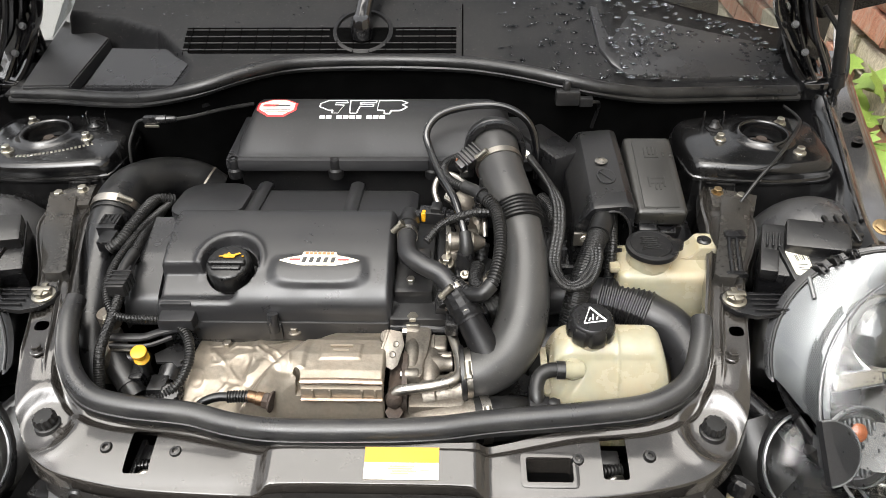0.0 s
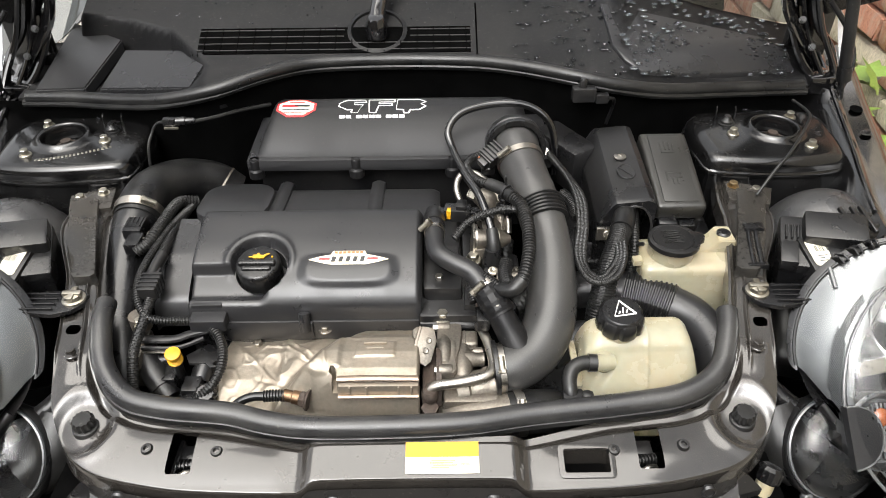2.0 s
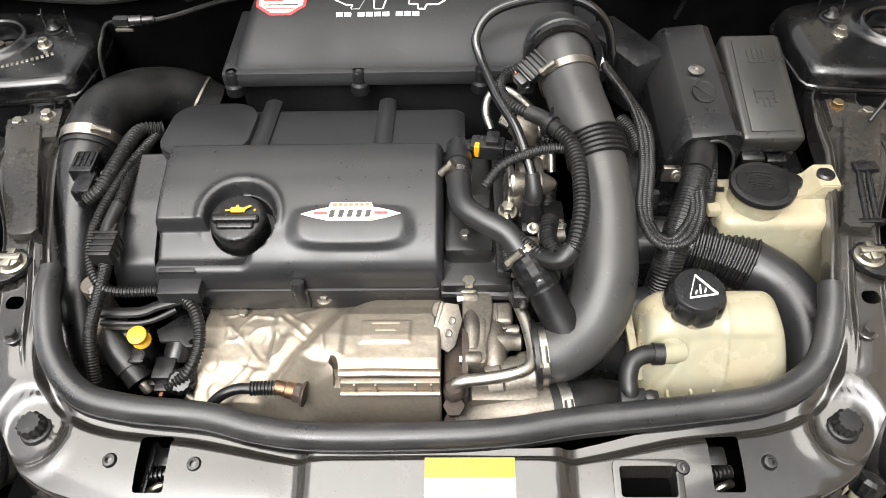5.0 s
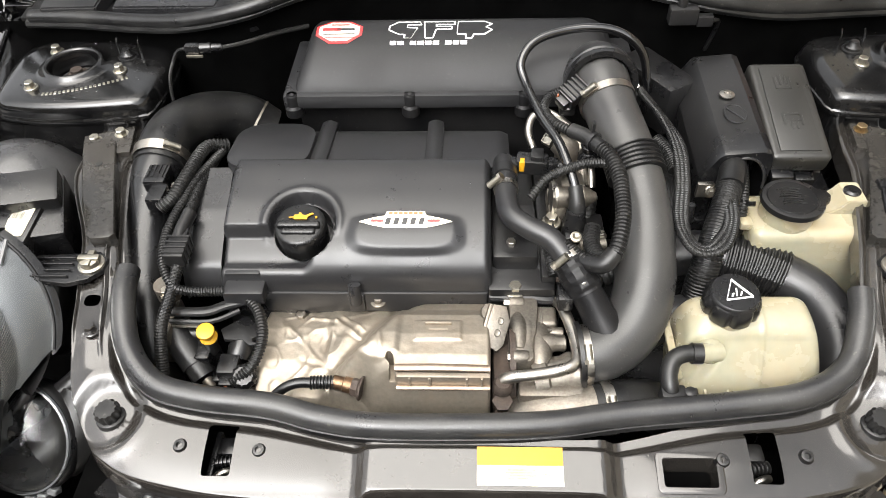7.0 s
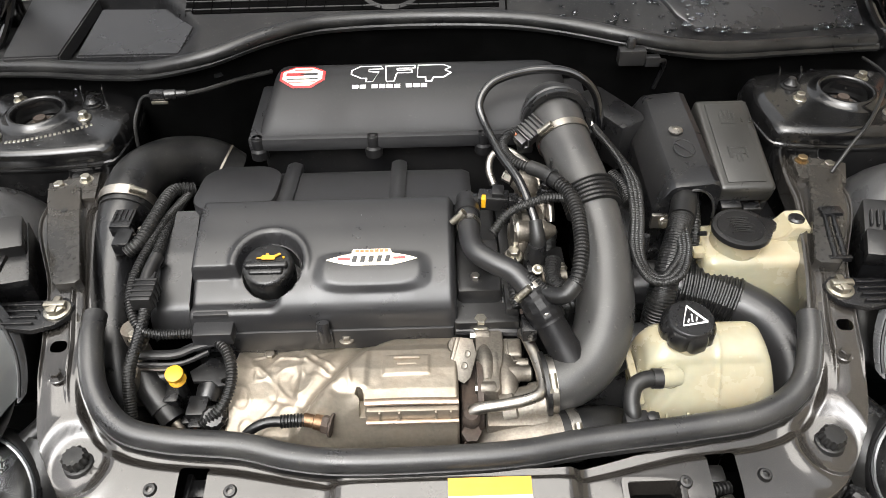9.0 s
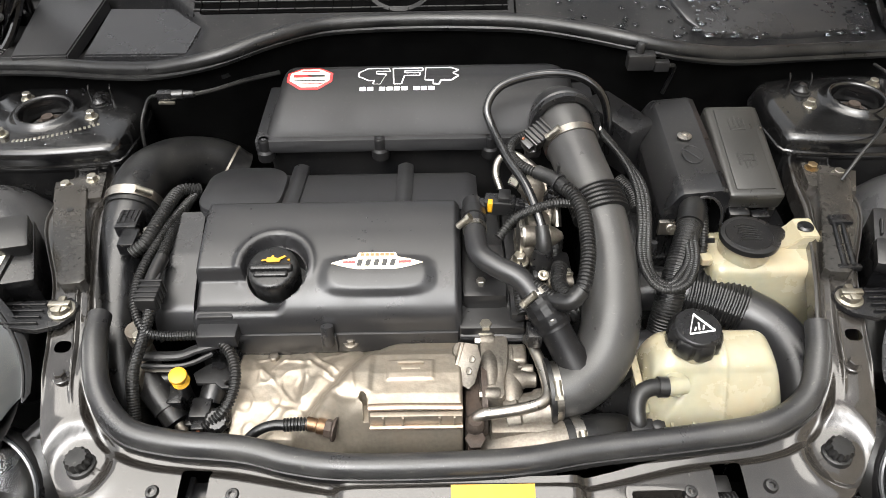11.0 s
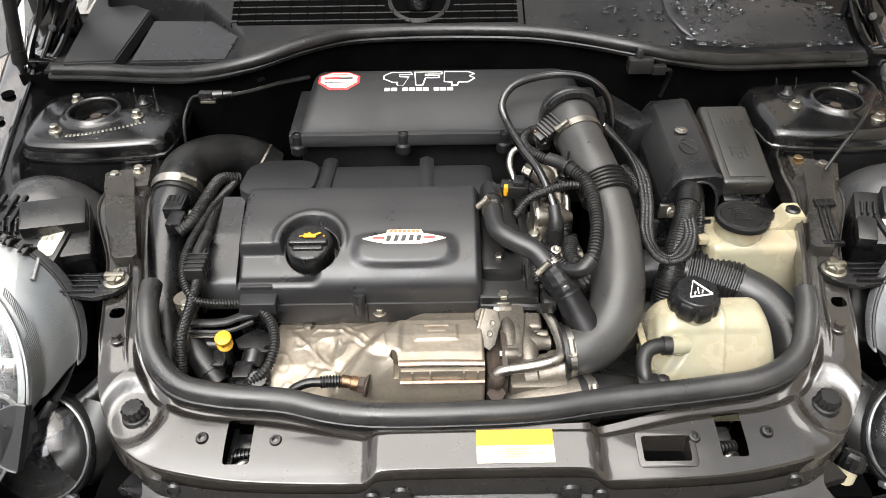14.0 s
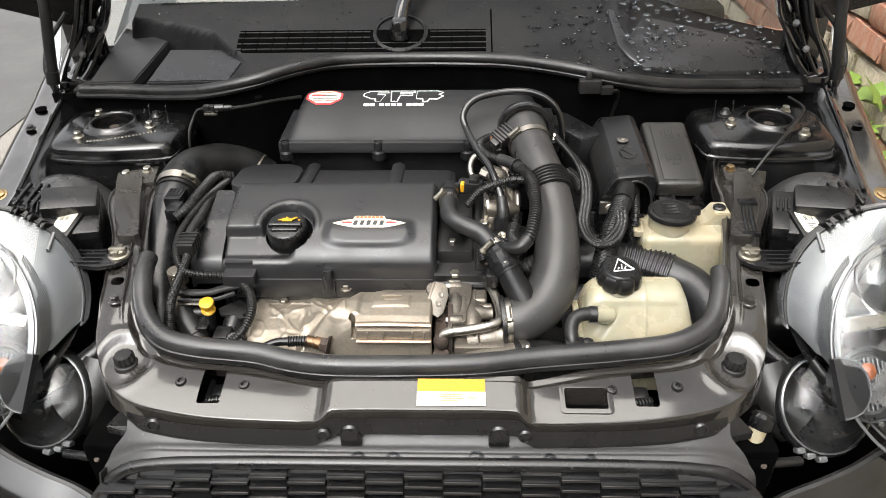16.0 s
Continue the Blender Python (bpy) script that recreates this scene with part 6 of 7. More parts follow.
hose_thing("tank_hose", "short bent black hose clipped to the coolant tank",
           [("hose", [(0.214, 0.578, 0.812), (0.198, 0.577, 0.813), (0.186, 0.571, 0.810), (0.181, 0.558, 0.803), (0.182, 0.545, 0.795), (0.186, 0.54, 0.77)], 0.0088, 0, 0, RUBBER),
            ("clip", [(0.205, 0.578, 0.8125), (0.216, 0.578, 0.812)], 0.0108, 0, 0, PLASTIC), ("spigot", [(0.212, 0.578, 0.812), (0.235, 0.585, 0.806)], 0.010, 0, 0, TANK)])
conn = thing("quick_connector", "black quick-fit hose connector below the coolant tank", "connector", (0.19, 0.54, 0.77))
part("connector_body", join(block(0.172, 0.196, 0.532, 0.550, 0.782, 0.800, 0.003), block(0.194, 0.208, 0.536, 0.548, 0.786, 0.798, 0.002), lathe([(0.006, 0), (0.006, 0.003), (0.004, 0.004)], (0.2, 0.541, 0.798), n=12)), PLASTIC, conn)
hose_thing("release_cable", "thin black bonnet release cable over the strut tower",
           [("cable", [(0.485, 0.849, 0.862), (0.511, 0.872, 0.885), (0.547, 0.907, 0.902), (0.605, 0.992, 0.902), (0.619, 1.033, 0.897), (0.616, 1.079, 0.892)], 0.0024, 0, 0, RUBBER)], "cable")
hose_thing("lower_hoses", "black hoses running low behind the coolant tank",
           [("hose", [(0.13, 0.545, 0.755), (0.15, 0.575, 0.752), (0.175, 0.585, 0.74), (0.20, 0.57, 0.71)], 0.006, 0, 0, SATIN), ("hose", [(0.145, 0.545, 0.75), (0.17, 0.565, 0.75), (0.19, 0.55, 0.72)], 0.006, 0, 0, SATIN),
            ("hose", [(0.17, 0.64, 0.76), (0.21, 0.66, 0.77), (0.25, 0.665, 0.76)], 0.022, 0, 0, SATIN)])


def oil_filler():
    bumps = lambda a: 1 + 0.008 * math.cos(a * 2 * math.pi * 20)
    t = part("oil_cap", lathe([(0.0276, -0.012), (0.0284, 0.004), (0.0284, 0.017), (0.0268, 0.0205), (0.0235, 0.0220), (0.0, 0.0225)], (-0.2025, 0.717, 0.8405), (0, -0.22, 1), 80, bumps), RUBBER, ecover, "black ribbed oil filler cap with a yellow mark", angle=50)
    m = pose(-0.2025, 0.7125, 0.8625, 12.4, 0, 0)
    part("grip", join(block(-0.0238, 0.0238, -0.008, 0.000, -0.003, 0.006, 0.003, 3, m), block(-0.019, 0.019, -0.015, -0.007, -0.003, 0.003, 0.003, 3, m)), RUBBER, t)
    can = [(-0.012, 0.007), (-0.007, 0.0075), (-0.006, 0.010), (-0.002, 0.010), (-0.001, 0.0125), (0.001, 0.0125), (0.002, 0.010), (0.006, 0.009), (0.013, 0.0125), (0.015, 0.011), (0.009, 0.0075), (0.008, 0.004), (-0.006, 0.004), (-0.007, 0.006), (-0.012, 0.0055)]
    part("oil_can_mark", plate(can, 0.0006, 0.0018, 0, m), YELLOW_INK, t, "yellow oil can symbol", smooth=False)
    part("drop_mark", lathe([(0.0014, 0.0006), (0.0014, 0.0018)], (-0.1845, 0.7192, 0.8633), n=10), YELLOW_INK, t, smooth=False)


oil_filler()


def badges():
    # oval badge with a worn bar of lettering
    b = thing("cover_badge", "oval gold-white enamel badge on the engine cover", "badge", (-0.085, 0.716, 0.862))

    def on(x, y, lift):
        return Vector((x, y, flowing(*COVER, y) + lerp((0.700, 0.732), (0.0052, 0.0030), y) + lift))

    def lozenge(long, high, lift, thick):
        return sheet(lambda u, v: on(-0.086 + (u - 0.5) * long, 0.7150 + (v - 0.5) * high * max(0.03, 1 - abs(2 * u - 1) ** 1.9), lift), 60, 6, thick)
    part("oval", lozenge(0.102, 0.0175, 0.0, 0.002), BADGE, b)
    part("oval_field", lozenge(0.092, 0.0135, 0.0003, 0.0006), BADGE, b)
    for x in (-0.124, -0.062):
        part("enamel_stripe", sheet(lambda u, v, x=x: on(x + 0.014 * u, 0.7140 + 0.0028 * v, 0.0007), 6, 2, 0.0004), RED, b, "red enamel stripe")
    part("upper_plate", sheet(lambda u, v: on(-0.086 + (u - 0.5) * 0.046 * (1 - 0.1 * v), 0.7215 + v * 0.0055, 0.0004), 12, 4, 0.002), BADGE, b)
    for i in range(7):
        part("enamel_bar", sheet(lambda u, v, i=i: on(-0.1045 + i * 0.0055 + u * 0.0042, 0.7228 + v * 0.0032, 0.0009), 2, 2, 0.0004), ORANGE, b, smooth=False)
    for i in range(5):
        part("letter_bar", sheet(lambda u, v, i=i: on(-0.1085 + i * 0.0092 + u * 0.0052 + 0.0018 * v, 0.7112 + v * 0.0072, 0.0009), 2, 3, 0.0004), INK, b, smooth=False)
    # printed marks on the air box lid
    k = thing("lid_sticker", "red and white eight-sided warning sticker on the air box lid", "sticker", (-0.186, 0.998, 0.931))

    def lid(x, y, lift):
        return Vector((x, y, lid_z(y) + lift))

    def octa(rx, ry, lift, mat, name, parent, cx=-0.186, cy=0.9985):
        bm = bmesh.new()
        cs = [(math.cos(radians(22.5 + 45 * i)), math.sin(radians(22.5 + 45 * i))) for i in range(8)]
        mid = bm.verts.new(lid(cx, cy, lift))
        rings = [[bm.verts.new(lid(cx + rx * c * f, cy + ry * s * f, lift)) for i in range(8) for c, s in (cs[i], tuple((np.array(cs[i]) + np.array(cs[(i + 1) % 8])) / 2))] for f in (0.33, 0.66, 1.0)]
        n = 16
        for i in range(n):
            bm.faces.new((mid, rings[0][i], rings[0][(i + 1) % n]))
            for a, b2 in zip(rings, rings[1:]):
                bm.faces.new((a[i], b2[i], b2[(i + 1) % n], a[(i + 1) % n]))
        return part(name, bm, mat, parent, smooth=False)
    octa(0.0325, 0.0235, 0.0006, RED, "red_border", k)
    octa(0.0285, 0.0200, 0.0010, PAPER, "white_field", k)

    def bar(x0, x1, y0, y1, mat, parent, name="print_bar", lift=0.0014):
        bm = sheet(lambda u, v: lid(x0 + (x1 - x0) * u, y0 + (y1 - y0) * v, lift), 6, 4)
        return part(name, bm, mat, parent, smooth=False)
    bar(-0.208, -0.184, 0.9965, 1.0035, RED, k, "red_mark")
    bar(-0.190, -0.166, 0.9975, 1.0025, INK, k, "black_mark")
    bar(-0.207, -0.165, 0.9895, 0.9915, INK, k)
    bar(-0.204, -0.168, 0.9845, 0.9860, RED, k)
    bar(-0.198, -0.174, 1.0095, 1.0125, RED, k)
    g = thing("lid_print", "white outlined maker's mark and line of capitals on the lid", "print", (-0.055, 0.99, 0.93))
    marks = [[(-0.082, 1.018), (-0.110, 1.018), (-0.121, 1.008), (-0.121, 0.998), (-0.108, 0.990), (-0.100, 0.990), (-0.102, 0.984), (-0.092, 0.984), (-0.084, 1.002), (-0.098, 1.004), (-0.098, 1.010), (-0.079, 1.010), (-0.082, 1.018)],
             [(-0.076, 1.018), (-0.036, 1.018), (-0.036, 1.011), (-0.060, 1.011), (-0.060, 1.006), (-0.040, 1.006), (-0.040, 0.999), (-0.060, 0.999), (-0.064, 0.984), (-0.074, 0.984), (-0.076, 1.018)],
             [(-0.032, 1.018), (0.002, 1.018), (0.012, 1.011), (0.004, 1.004), (0.012, 0.997), (0.002, 0.989), (-0.012, 0.989), (-0.014, 0.983), (-0.022, 0.983), (-0.022, 0.989), (-0.033, 0.990), (-0.032, 1.018)]]
    for mk in marks:
        pts = []
        for (xa, ya), (xb, yb) in zip(mk, mk[1:]):
            for i in range(5):
                f = i / 5
                x, y = xa + (xb - xa) * f, ya + (yb - ya) * f
                pts.append(tuple(lid(x, y, 0.0003)))
        pts.append(pts[0])
        part("outline_mark", sweep(pts, 0.0010, 6, 0.002, flat=0.4), WHITE, g)
    x = -0.119
    for word in (2, 4, 3):
        for i in range(word):
            w = 0.0098
            bar(x, x + w - 0.0018, 0.9735, 0.9790, WHITE, g, "letter_bar", 0.0008)
            x += w
        x += 0.006


badges()


def tower_marks():
    # stamped characters on the strut tower, as plain bars along an arc
    t = thing("stamped_plate", "stamped row of pale characters on the strut tower", "stamping", (-0.54, 0.91, 0.884))
    for i in range(20):
        f = i / 19
        x, y = -0.572 + 0.099 * f, 0.9285 + 0.036 * f ** 1.5
        m = pose(x, y, 0.8862, 0, 0, math.degrees(math.atan(0.54 * f ** 0.5)))
        part("stamp_bar", block(-0.0016, 0.0016, -0.0028, 0.0028, -0.001, 0.0003, 0.0002, 1, m), ZINC, t, smooth=False)
    for s in (-1, 1):
        tw = towers[0 if s < 0 else 1]
        for hx in (0.473, 0.503):
            part("cable_hook", sweep([(s * hx, 1.026, 0.884), (s * hx, 1.028, 0.902), (s * (hx + 0.002), 1.036, 0.904)], 0.0016, 6), TOWER, tw)
        part("grommet", lathe([(0.0135, 0), (0.0135, 0.0015), (0.0105, 0.002), (0.010, 0.005), (0.007, 0.007), (0.005, 0.013), (0, 0.0135)], (s * 0.488, 1.017, 0.8855), n=20), RUBBER, tw)


tower_marks()


# ---- engine details ----
def head_side():
    """The cylinder head's end with its cover, valves and plugs."""
    t = thing("cylinder_head_cover", "dull black cylinder head end cover with steel bolts", "engine part", (0.05, 0.75, 0.76))
    part("head_cover", block(0.004, 0.078, 0.660, 0.870, 0.74, 0.812, 0.006), PLASTIC, t)
    part("raised_field", block(0.008, 0.060, 0.690, 0.865, 0.80, 0.832, 0.008), PLASTIC, t)
    part("edge_bar", block(0.062, 0.078, 0.670, 0.860, 0.80, 0.822, 0.004), PLASTIC, t)
    part("sloped_web", sheet(lambda u, v: Vector((0.008 + 0.06 * u, 0.668 + 0.055 * v, 0.806 + 0.022 * v - 0.008 * math.sin(math.pi * u))), 8, 8, 0.01), PLASTIC, t)
    part("gasket_rail", sweep([(0.006, 0.662, 0.797), (0.04, 0.661, 0.797), (0.082, 0.662, 0.796), (0.085, 0.70, 0.80), (0.085, 0.80, 0.81)], 0.005, 8), SATIN, t)
    hexbolt(t, (0.034, 0.667, 0.800), 0.0075, 0.013, ZINC)
    hexbolt(t, (0.030, 0.711, 0.829), 0.0055, 0.008, STEEL)
    hexbolt(t, (0.075, 0.733, 0.842), 0.0075, 0.012, ZINC)
    part("bolt_sleeve", lathe([(0.008, -0.06), (0.008, 0.0)], (0.075, 0.733, 0.842), n=14), CAST, t)
    part("lug", block(0.016, 0.055, 0.700, 0.720, 0.824, 0.830, 0.003), PLASTIC, t)

    v = thing("thermostat_housing", "cast alloy thermostat housing with a side flange", "engine part", (0.10, 0.77, 0.83))
    part("valve_body", join(lathe([(0.0135, 0), (0.0145, 0.004), (0.0125, 0.012), (0.0125, 0.028), (0.014, 0.034), (0.010, 0.042), (0.005, 0.050)], (0.076, 0.757, 0.860), (1, 0.05, -0.05), 24),
                            block(0.086, 0.112, 0.748, 0.772, 0.826, 0.858, 0.006)), CAST, v)
    part("flange", join(lathe([(0.0195, 0), (0.0195, 0.0035)], (0.076, 0.757, 0.861), (1, 0.05, -0.1), 28), block(0.0745, 0.0785, 0.736, 0.778, 0.842, 0.878, 0.003)), STEEL, v)
    part("upper_casting", join(sweep([(0.105, 0.842, 0.825), (0.104, 0.838, 0.852), (0.098, 0.834, 0.868), (0.086, 0.840, 0.874)], [0.020, 0.019, 0.017, 0.012], 16),
                               block(0.088, 0.118, 0.775, 0.822, 0.815, 0.856, 0.010), sweep([(0.115, 0.80, 0.84), (0.118, 0.825, 0.862), (0.108, 0.850, 0.872)], 0.009, 12)), CAST, v)
    part("bent_tube", sweep([(0.062, 0.862, 0.846), (0.056, 0.876, 0.862), (0.062, 0.890, 0.874), (0.080, 0.892, 0.878), (0.102, 0.872, 0.874), (0.118, 0.842, 0.866), (0.126, 0.812, 0.856), (0.127, 0.795, 0.84)], 0.0048, 12), STEEL, v, "thin bent steel tube")
    part("tube_nut", lathe([(0.0085, 0), (0.0085, 0.012)], (0.074, 0.858, 0.866), (0.8, -0.5, -0.2), 6), ZINC, v)

    p = thing("camshaft_sensor_plug", "black sensor plug with a yellow lock tab", "plug", (0.06, 0.80, 0.84))
    m = pose(0.056, 0.802, 0.872, 0, 0, -8)
    part("plug_body", join(block(-0.018, 0.018, -0.010, 0.010, -0.010, 0.008, 0.002, 2, m), block(-0.002, 0.012, -0.007, 0.012, 0.006, 0.014, 0.002, 2, m), block(0.018, 0.030, -0.008, 0.008, -0.008, 0.006, 0.003, 2, m), block(-0.026, -0.016, -0.008, 0.008, -0.012, 0.002, 0.003, 2, m)), PLASTIC, p)
    part("lock_tab", block(-0.014, -0.008, -0.0112, -0.002, -0.006, 0.0086, 0.001, 1, m), YELLOW, p)
    part("sensor_barrel", lathe([(0.008, 0), (0.009, 0.010), (0.007, 0.022)], (0.084, 0.800, 0.868), (1, -0.1, -0.1), 16), PLASTIC, p)
    q = thing("injector_plug", "small black plug on the head cover", "plug", (0.045, 0.738, 0.84))
    part("plug_body", join(block(0.036, 0.056, 0.722, 0.742, 0.838, 0.862, 0.003), block(0.040, 0.052, 0.716, 0.724, 0.842, 0.856, 0.001)), PLASTIC, q)
    w = thing("vacuum_valve", "black round valve with a brass ring below the breather hose", "valve", (0.10, 0.72, 0.83))
    part("valve_body", join(lathe([(0.013, -0.02), (0.0135, 0.0), (0.011, 0.012), (0.0095, 0.018)], (0.0995, 0.726, 0.848), (0, 0.1, 1), 20), block(0.088, 0.112, 0.704, 0.722, 0.820, 0.846, 0.004)), PLASTIC, w)
    part("brass_ring", lathe([(0.0062, 0), (0.0062, 0.003), (0.004, 0.0035), (0.0, 0.001)], (0.0995, 0.706, 0.846), (0, -0.3, 1), 16), ZINC, w)
    part("cast_foot", join(block(0.085, 0.106, 0.682, 0.702, 0.815, 0.842, 0.005), lathe([(0.007, 0), (0.007, 0.028)], (0.104, 0.700, 0.840), (1, 0.1, 0), 12)), CAST, w)
    c = thing("small_plug", "black plug with an orange seal on its lead", "plug", (0.08, 0.66, 0.83))
    part("lead", sweep([(0.070, 0.690, 0.848), (0.071, 0.674, 0.843), (0.074, 0.660, 0.836)], 0.006, 12, rib=0.1, pitch=0.0036), RUBBER, c)
    part("seal", block(0.075, 0.079, 0.652, 0.656, 0.834, 0.838, 0.0008), RUST, c)
    part("plug_body", block(0.076, 0.092, 0.628, 0.652, 0.815, 0.834, 0.003), PLASTIC, c)
    # block below, in the dark
    e = thing("engine_block", "dark oily engine block deep in the bay", "engine", (-0.1, 0.75, 0.44))
    part("block", block(-0.30, 0.09, 0.665, 0.90, 0.46, 0.79, 0.02), PLASTIC, e)
    part("gearbox", block(0.09, 0.36, 0.62, 0.90, 0.46, 0.66, 0.03), PLASTIC, e)
    part("battery_tray", block(0.20, 0.44, 0.79, 1.04, 0.60, 0.79, 0.01), PLASTIC, e)


head_side()


def gap_parts():
    """Hoses, collars, bolts and castings in the gap beside the intake pipe."""
    t = thing("thermostat_housing", "black thermostat housing with hose stubs and bolts", "engine part", (0.12, 0.70, 0.74))
    part("housing_body", join(block(0.086, 0.130, 0.672, 0.720, 0.745, 0.812, 0.006), block(0.094, 0.138, 0.722, 0.768, 0.770, 0.826, 0.006)), PLASTIC, t)
    for a, b, r in (((0.128, 0.690, 0.800), (0.150, 0.700, 0.806), 0.013), ((0.112, 0.668, 0.786), (0.118, 0.640, 0.792), 0.012), ((0.120, 0.765, 0.818), (0.124, 0.786, 0.836), 0.010)):
        part("hose_stub", sweep([a, b], r, 16, rib=0.04, pitch=0.006), RUBBER, t)
    for q in ((0.092, 0.676, 0.812), (0.124, 0.716, 0.812), (0.132, 0.728, 0.826), (0.100, 0.762, 0.826)):
        hexbolt(t, q, 0.0042, 0.007, ZINC)
    part("casting", join(block(0.074, 0.094, 0.740, 0.800, 0.800, 0.838, 0.005), lathe([(0.012, 0), (0.012, 0.016), (0.009, 0.020)], (0.084, 0.752, 0.834), n=20), lathe([(0.008, 0), (0.008, 0.024)], (0.080, 0.778, 0.832), (0.3, -0.2, 1), 16)), CAST, t, "grey cast metal lugs")
    for a, b in (((0.072, 0.744, 0.842), (0.066, 0.690, 0.836)), ((0.088, 0.812, 0.850), (0.098, 0.764, 0.846))):
        part("thin_wire", sweep([a, tuple((Vector(a) + Vector(b)) / 2 + Vector((0.008, 0, 0.006))), b], 0.0018, 8), RUBBER, t)
    for q in ((0.079, 0.690, 0.844), (0.098, 0.655, 0.833), (0.128, 0.852, 0.872)):
        part("wire_sleeve", sweep([q, (q[0] + 0.004, q[1] - 0.014, q[2] - 0.002)], 0.0024, 8), RED, t, "short red wire sleeve")


gap_parts()


def pipe_flange():
    t = thing("air_flow_sensor", "black sensor flange with two screws on the intake pipe", "sensor", (0.14, 0.9, 0.88))
    ax = Vector((0.05, -0.97, 0.10)).normalized()
    part("flange_ring", lathe([(0.037, -0.004), (0.044, -0.004), (0.045, 0.0), (0.044, 0.006), (0.037, 0.006)], (0.142, 0.905, 0.911), tuple(ax), 40, hollow=True), PLASTIC, t)
    part("collar", lathe([(0.042, -0.020), (0.043, -0.008), (0.040, -0.004)], (0.142, 0.908, 0.911), tuple(ax), 40), SATIN, t)
    part("ear", block(0.174, 0.198, 0.915, 0.945, 0.872, 0.886, 0.004), PLASTIC, t)
    part("ear", block(0.092, 0.112, 0.880, 0.905, 0.880, 0.905, 0.004), PLASTIC, t)
    part("bush", lathe([(0.0085, 0), (0.0085, 0.004), (0.004, 0.0045), (0.0035, 0.001), (0, 0.001)], (0.188, 0.932, 0.885), (-0.2, -0.6, 0.8), 20), STEEL, t)
    part("bush", lathe([(0.0075, 0), (0.0075, 0.004), (0.004, 0.0045), (0.0035, 0.001), (0, 0.001)], (0.101, 0.880, 0.897), (-0.2, -0.6, 0.8), 20), PLASTIC, t)
    m = pose(0.108, 0.882, 0.915, 20, -20, 35)
    part("sensor_body", join(block(-0.016, 0.014, -0.012, 0.012, -0.012, 0.008, 0.003, 2, m), block(-0.024, -0.014, -0.008, 0.008, -0.010, 0.004, 0.002, 2, m)), PLASTIC, t)
    for i in range(5):
        part("sensor_rib", block(-0.014 + 0.006 * i, -0.011 + 0.006 * i, -0.013, 0.013, 0.006, 0.011, 0.001, 1, m), PLASTIC, t)
    part("seal", block(-0.022, -0.018, 0.006, 0.010, -0.002, 0.006, 0.001, 1, m), AMBER, t)
    # cable tie and support post
    part("cable_tie", lathe([(0.0095, -0.002), (0.011, -0.002), (0.011, 0.002), (0.0095, 0.002)], (0.120, 0.790, 0.912), (0.6, -0.7, 0), 20), PLASTIC, t)
    part("tie_tail", block(0.118, 0.121, 0.792, 0.798, 0.918, 0.934, 0.0008), PLASTIC, t)
    part("support_post", lathe([(0.013, 0), (0.013, 0.008), (0.009, 0.014), (0.011, 0.022), (0.007, 0.026)], (0.122, 0.812, 0.868), n=20), PLASTIC, t)


pipe_flange()


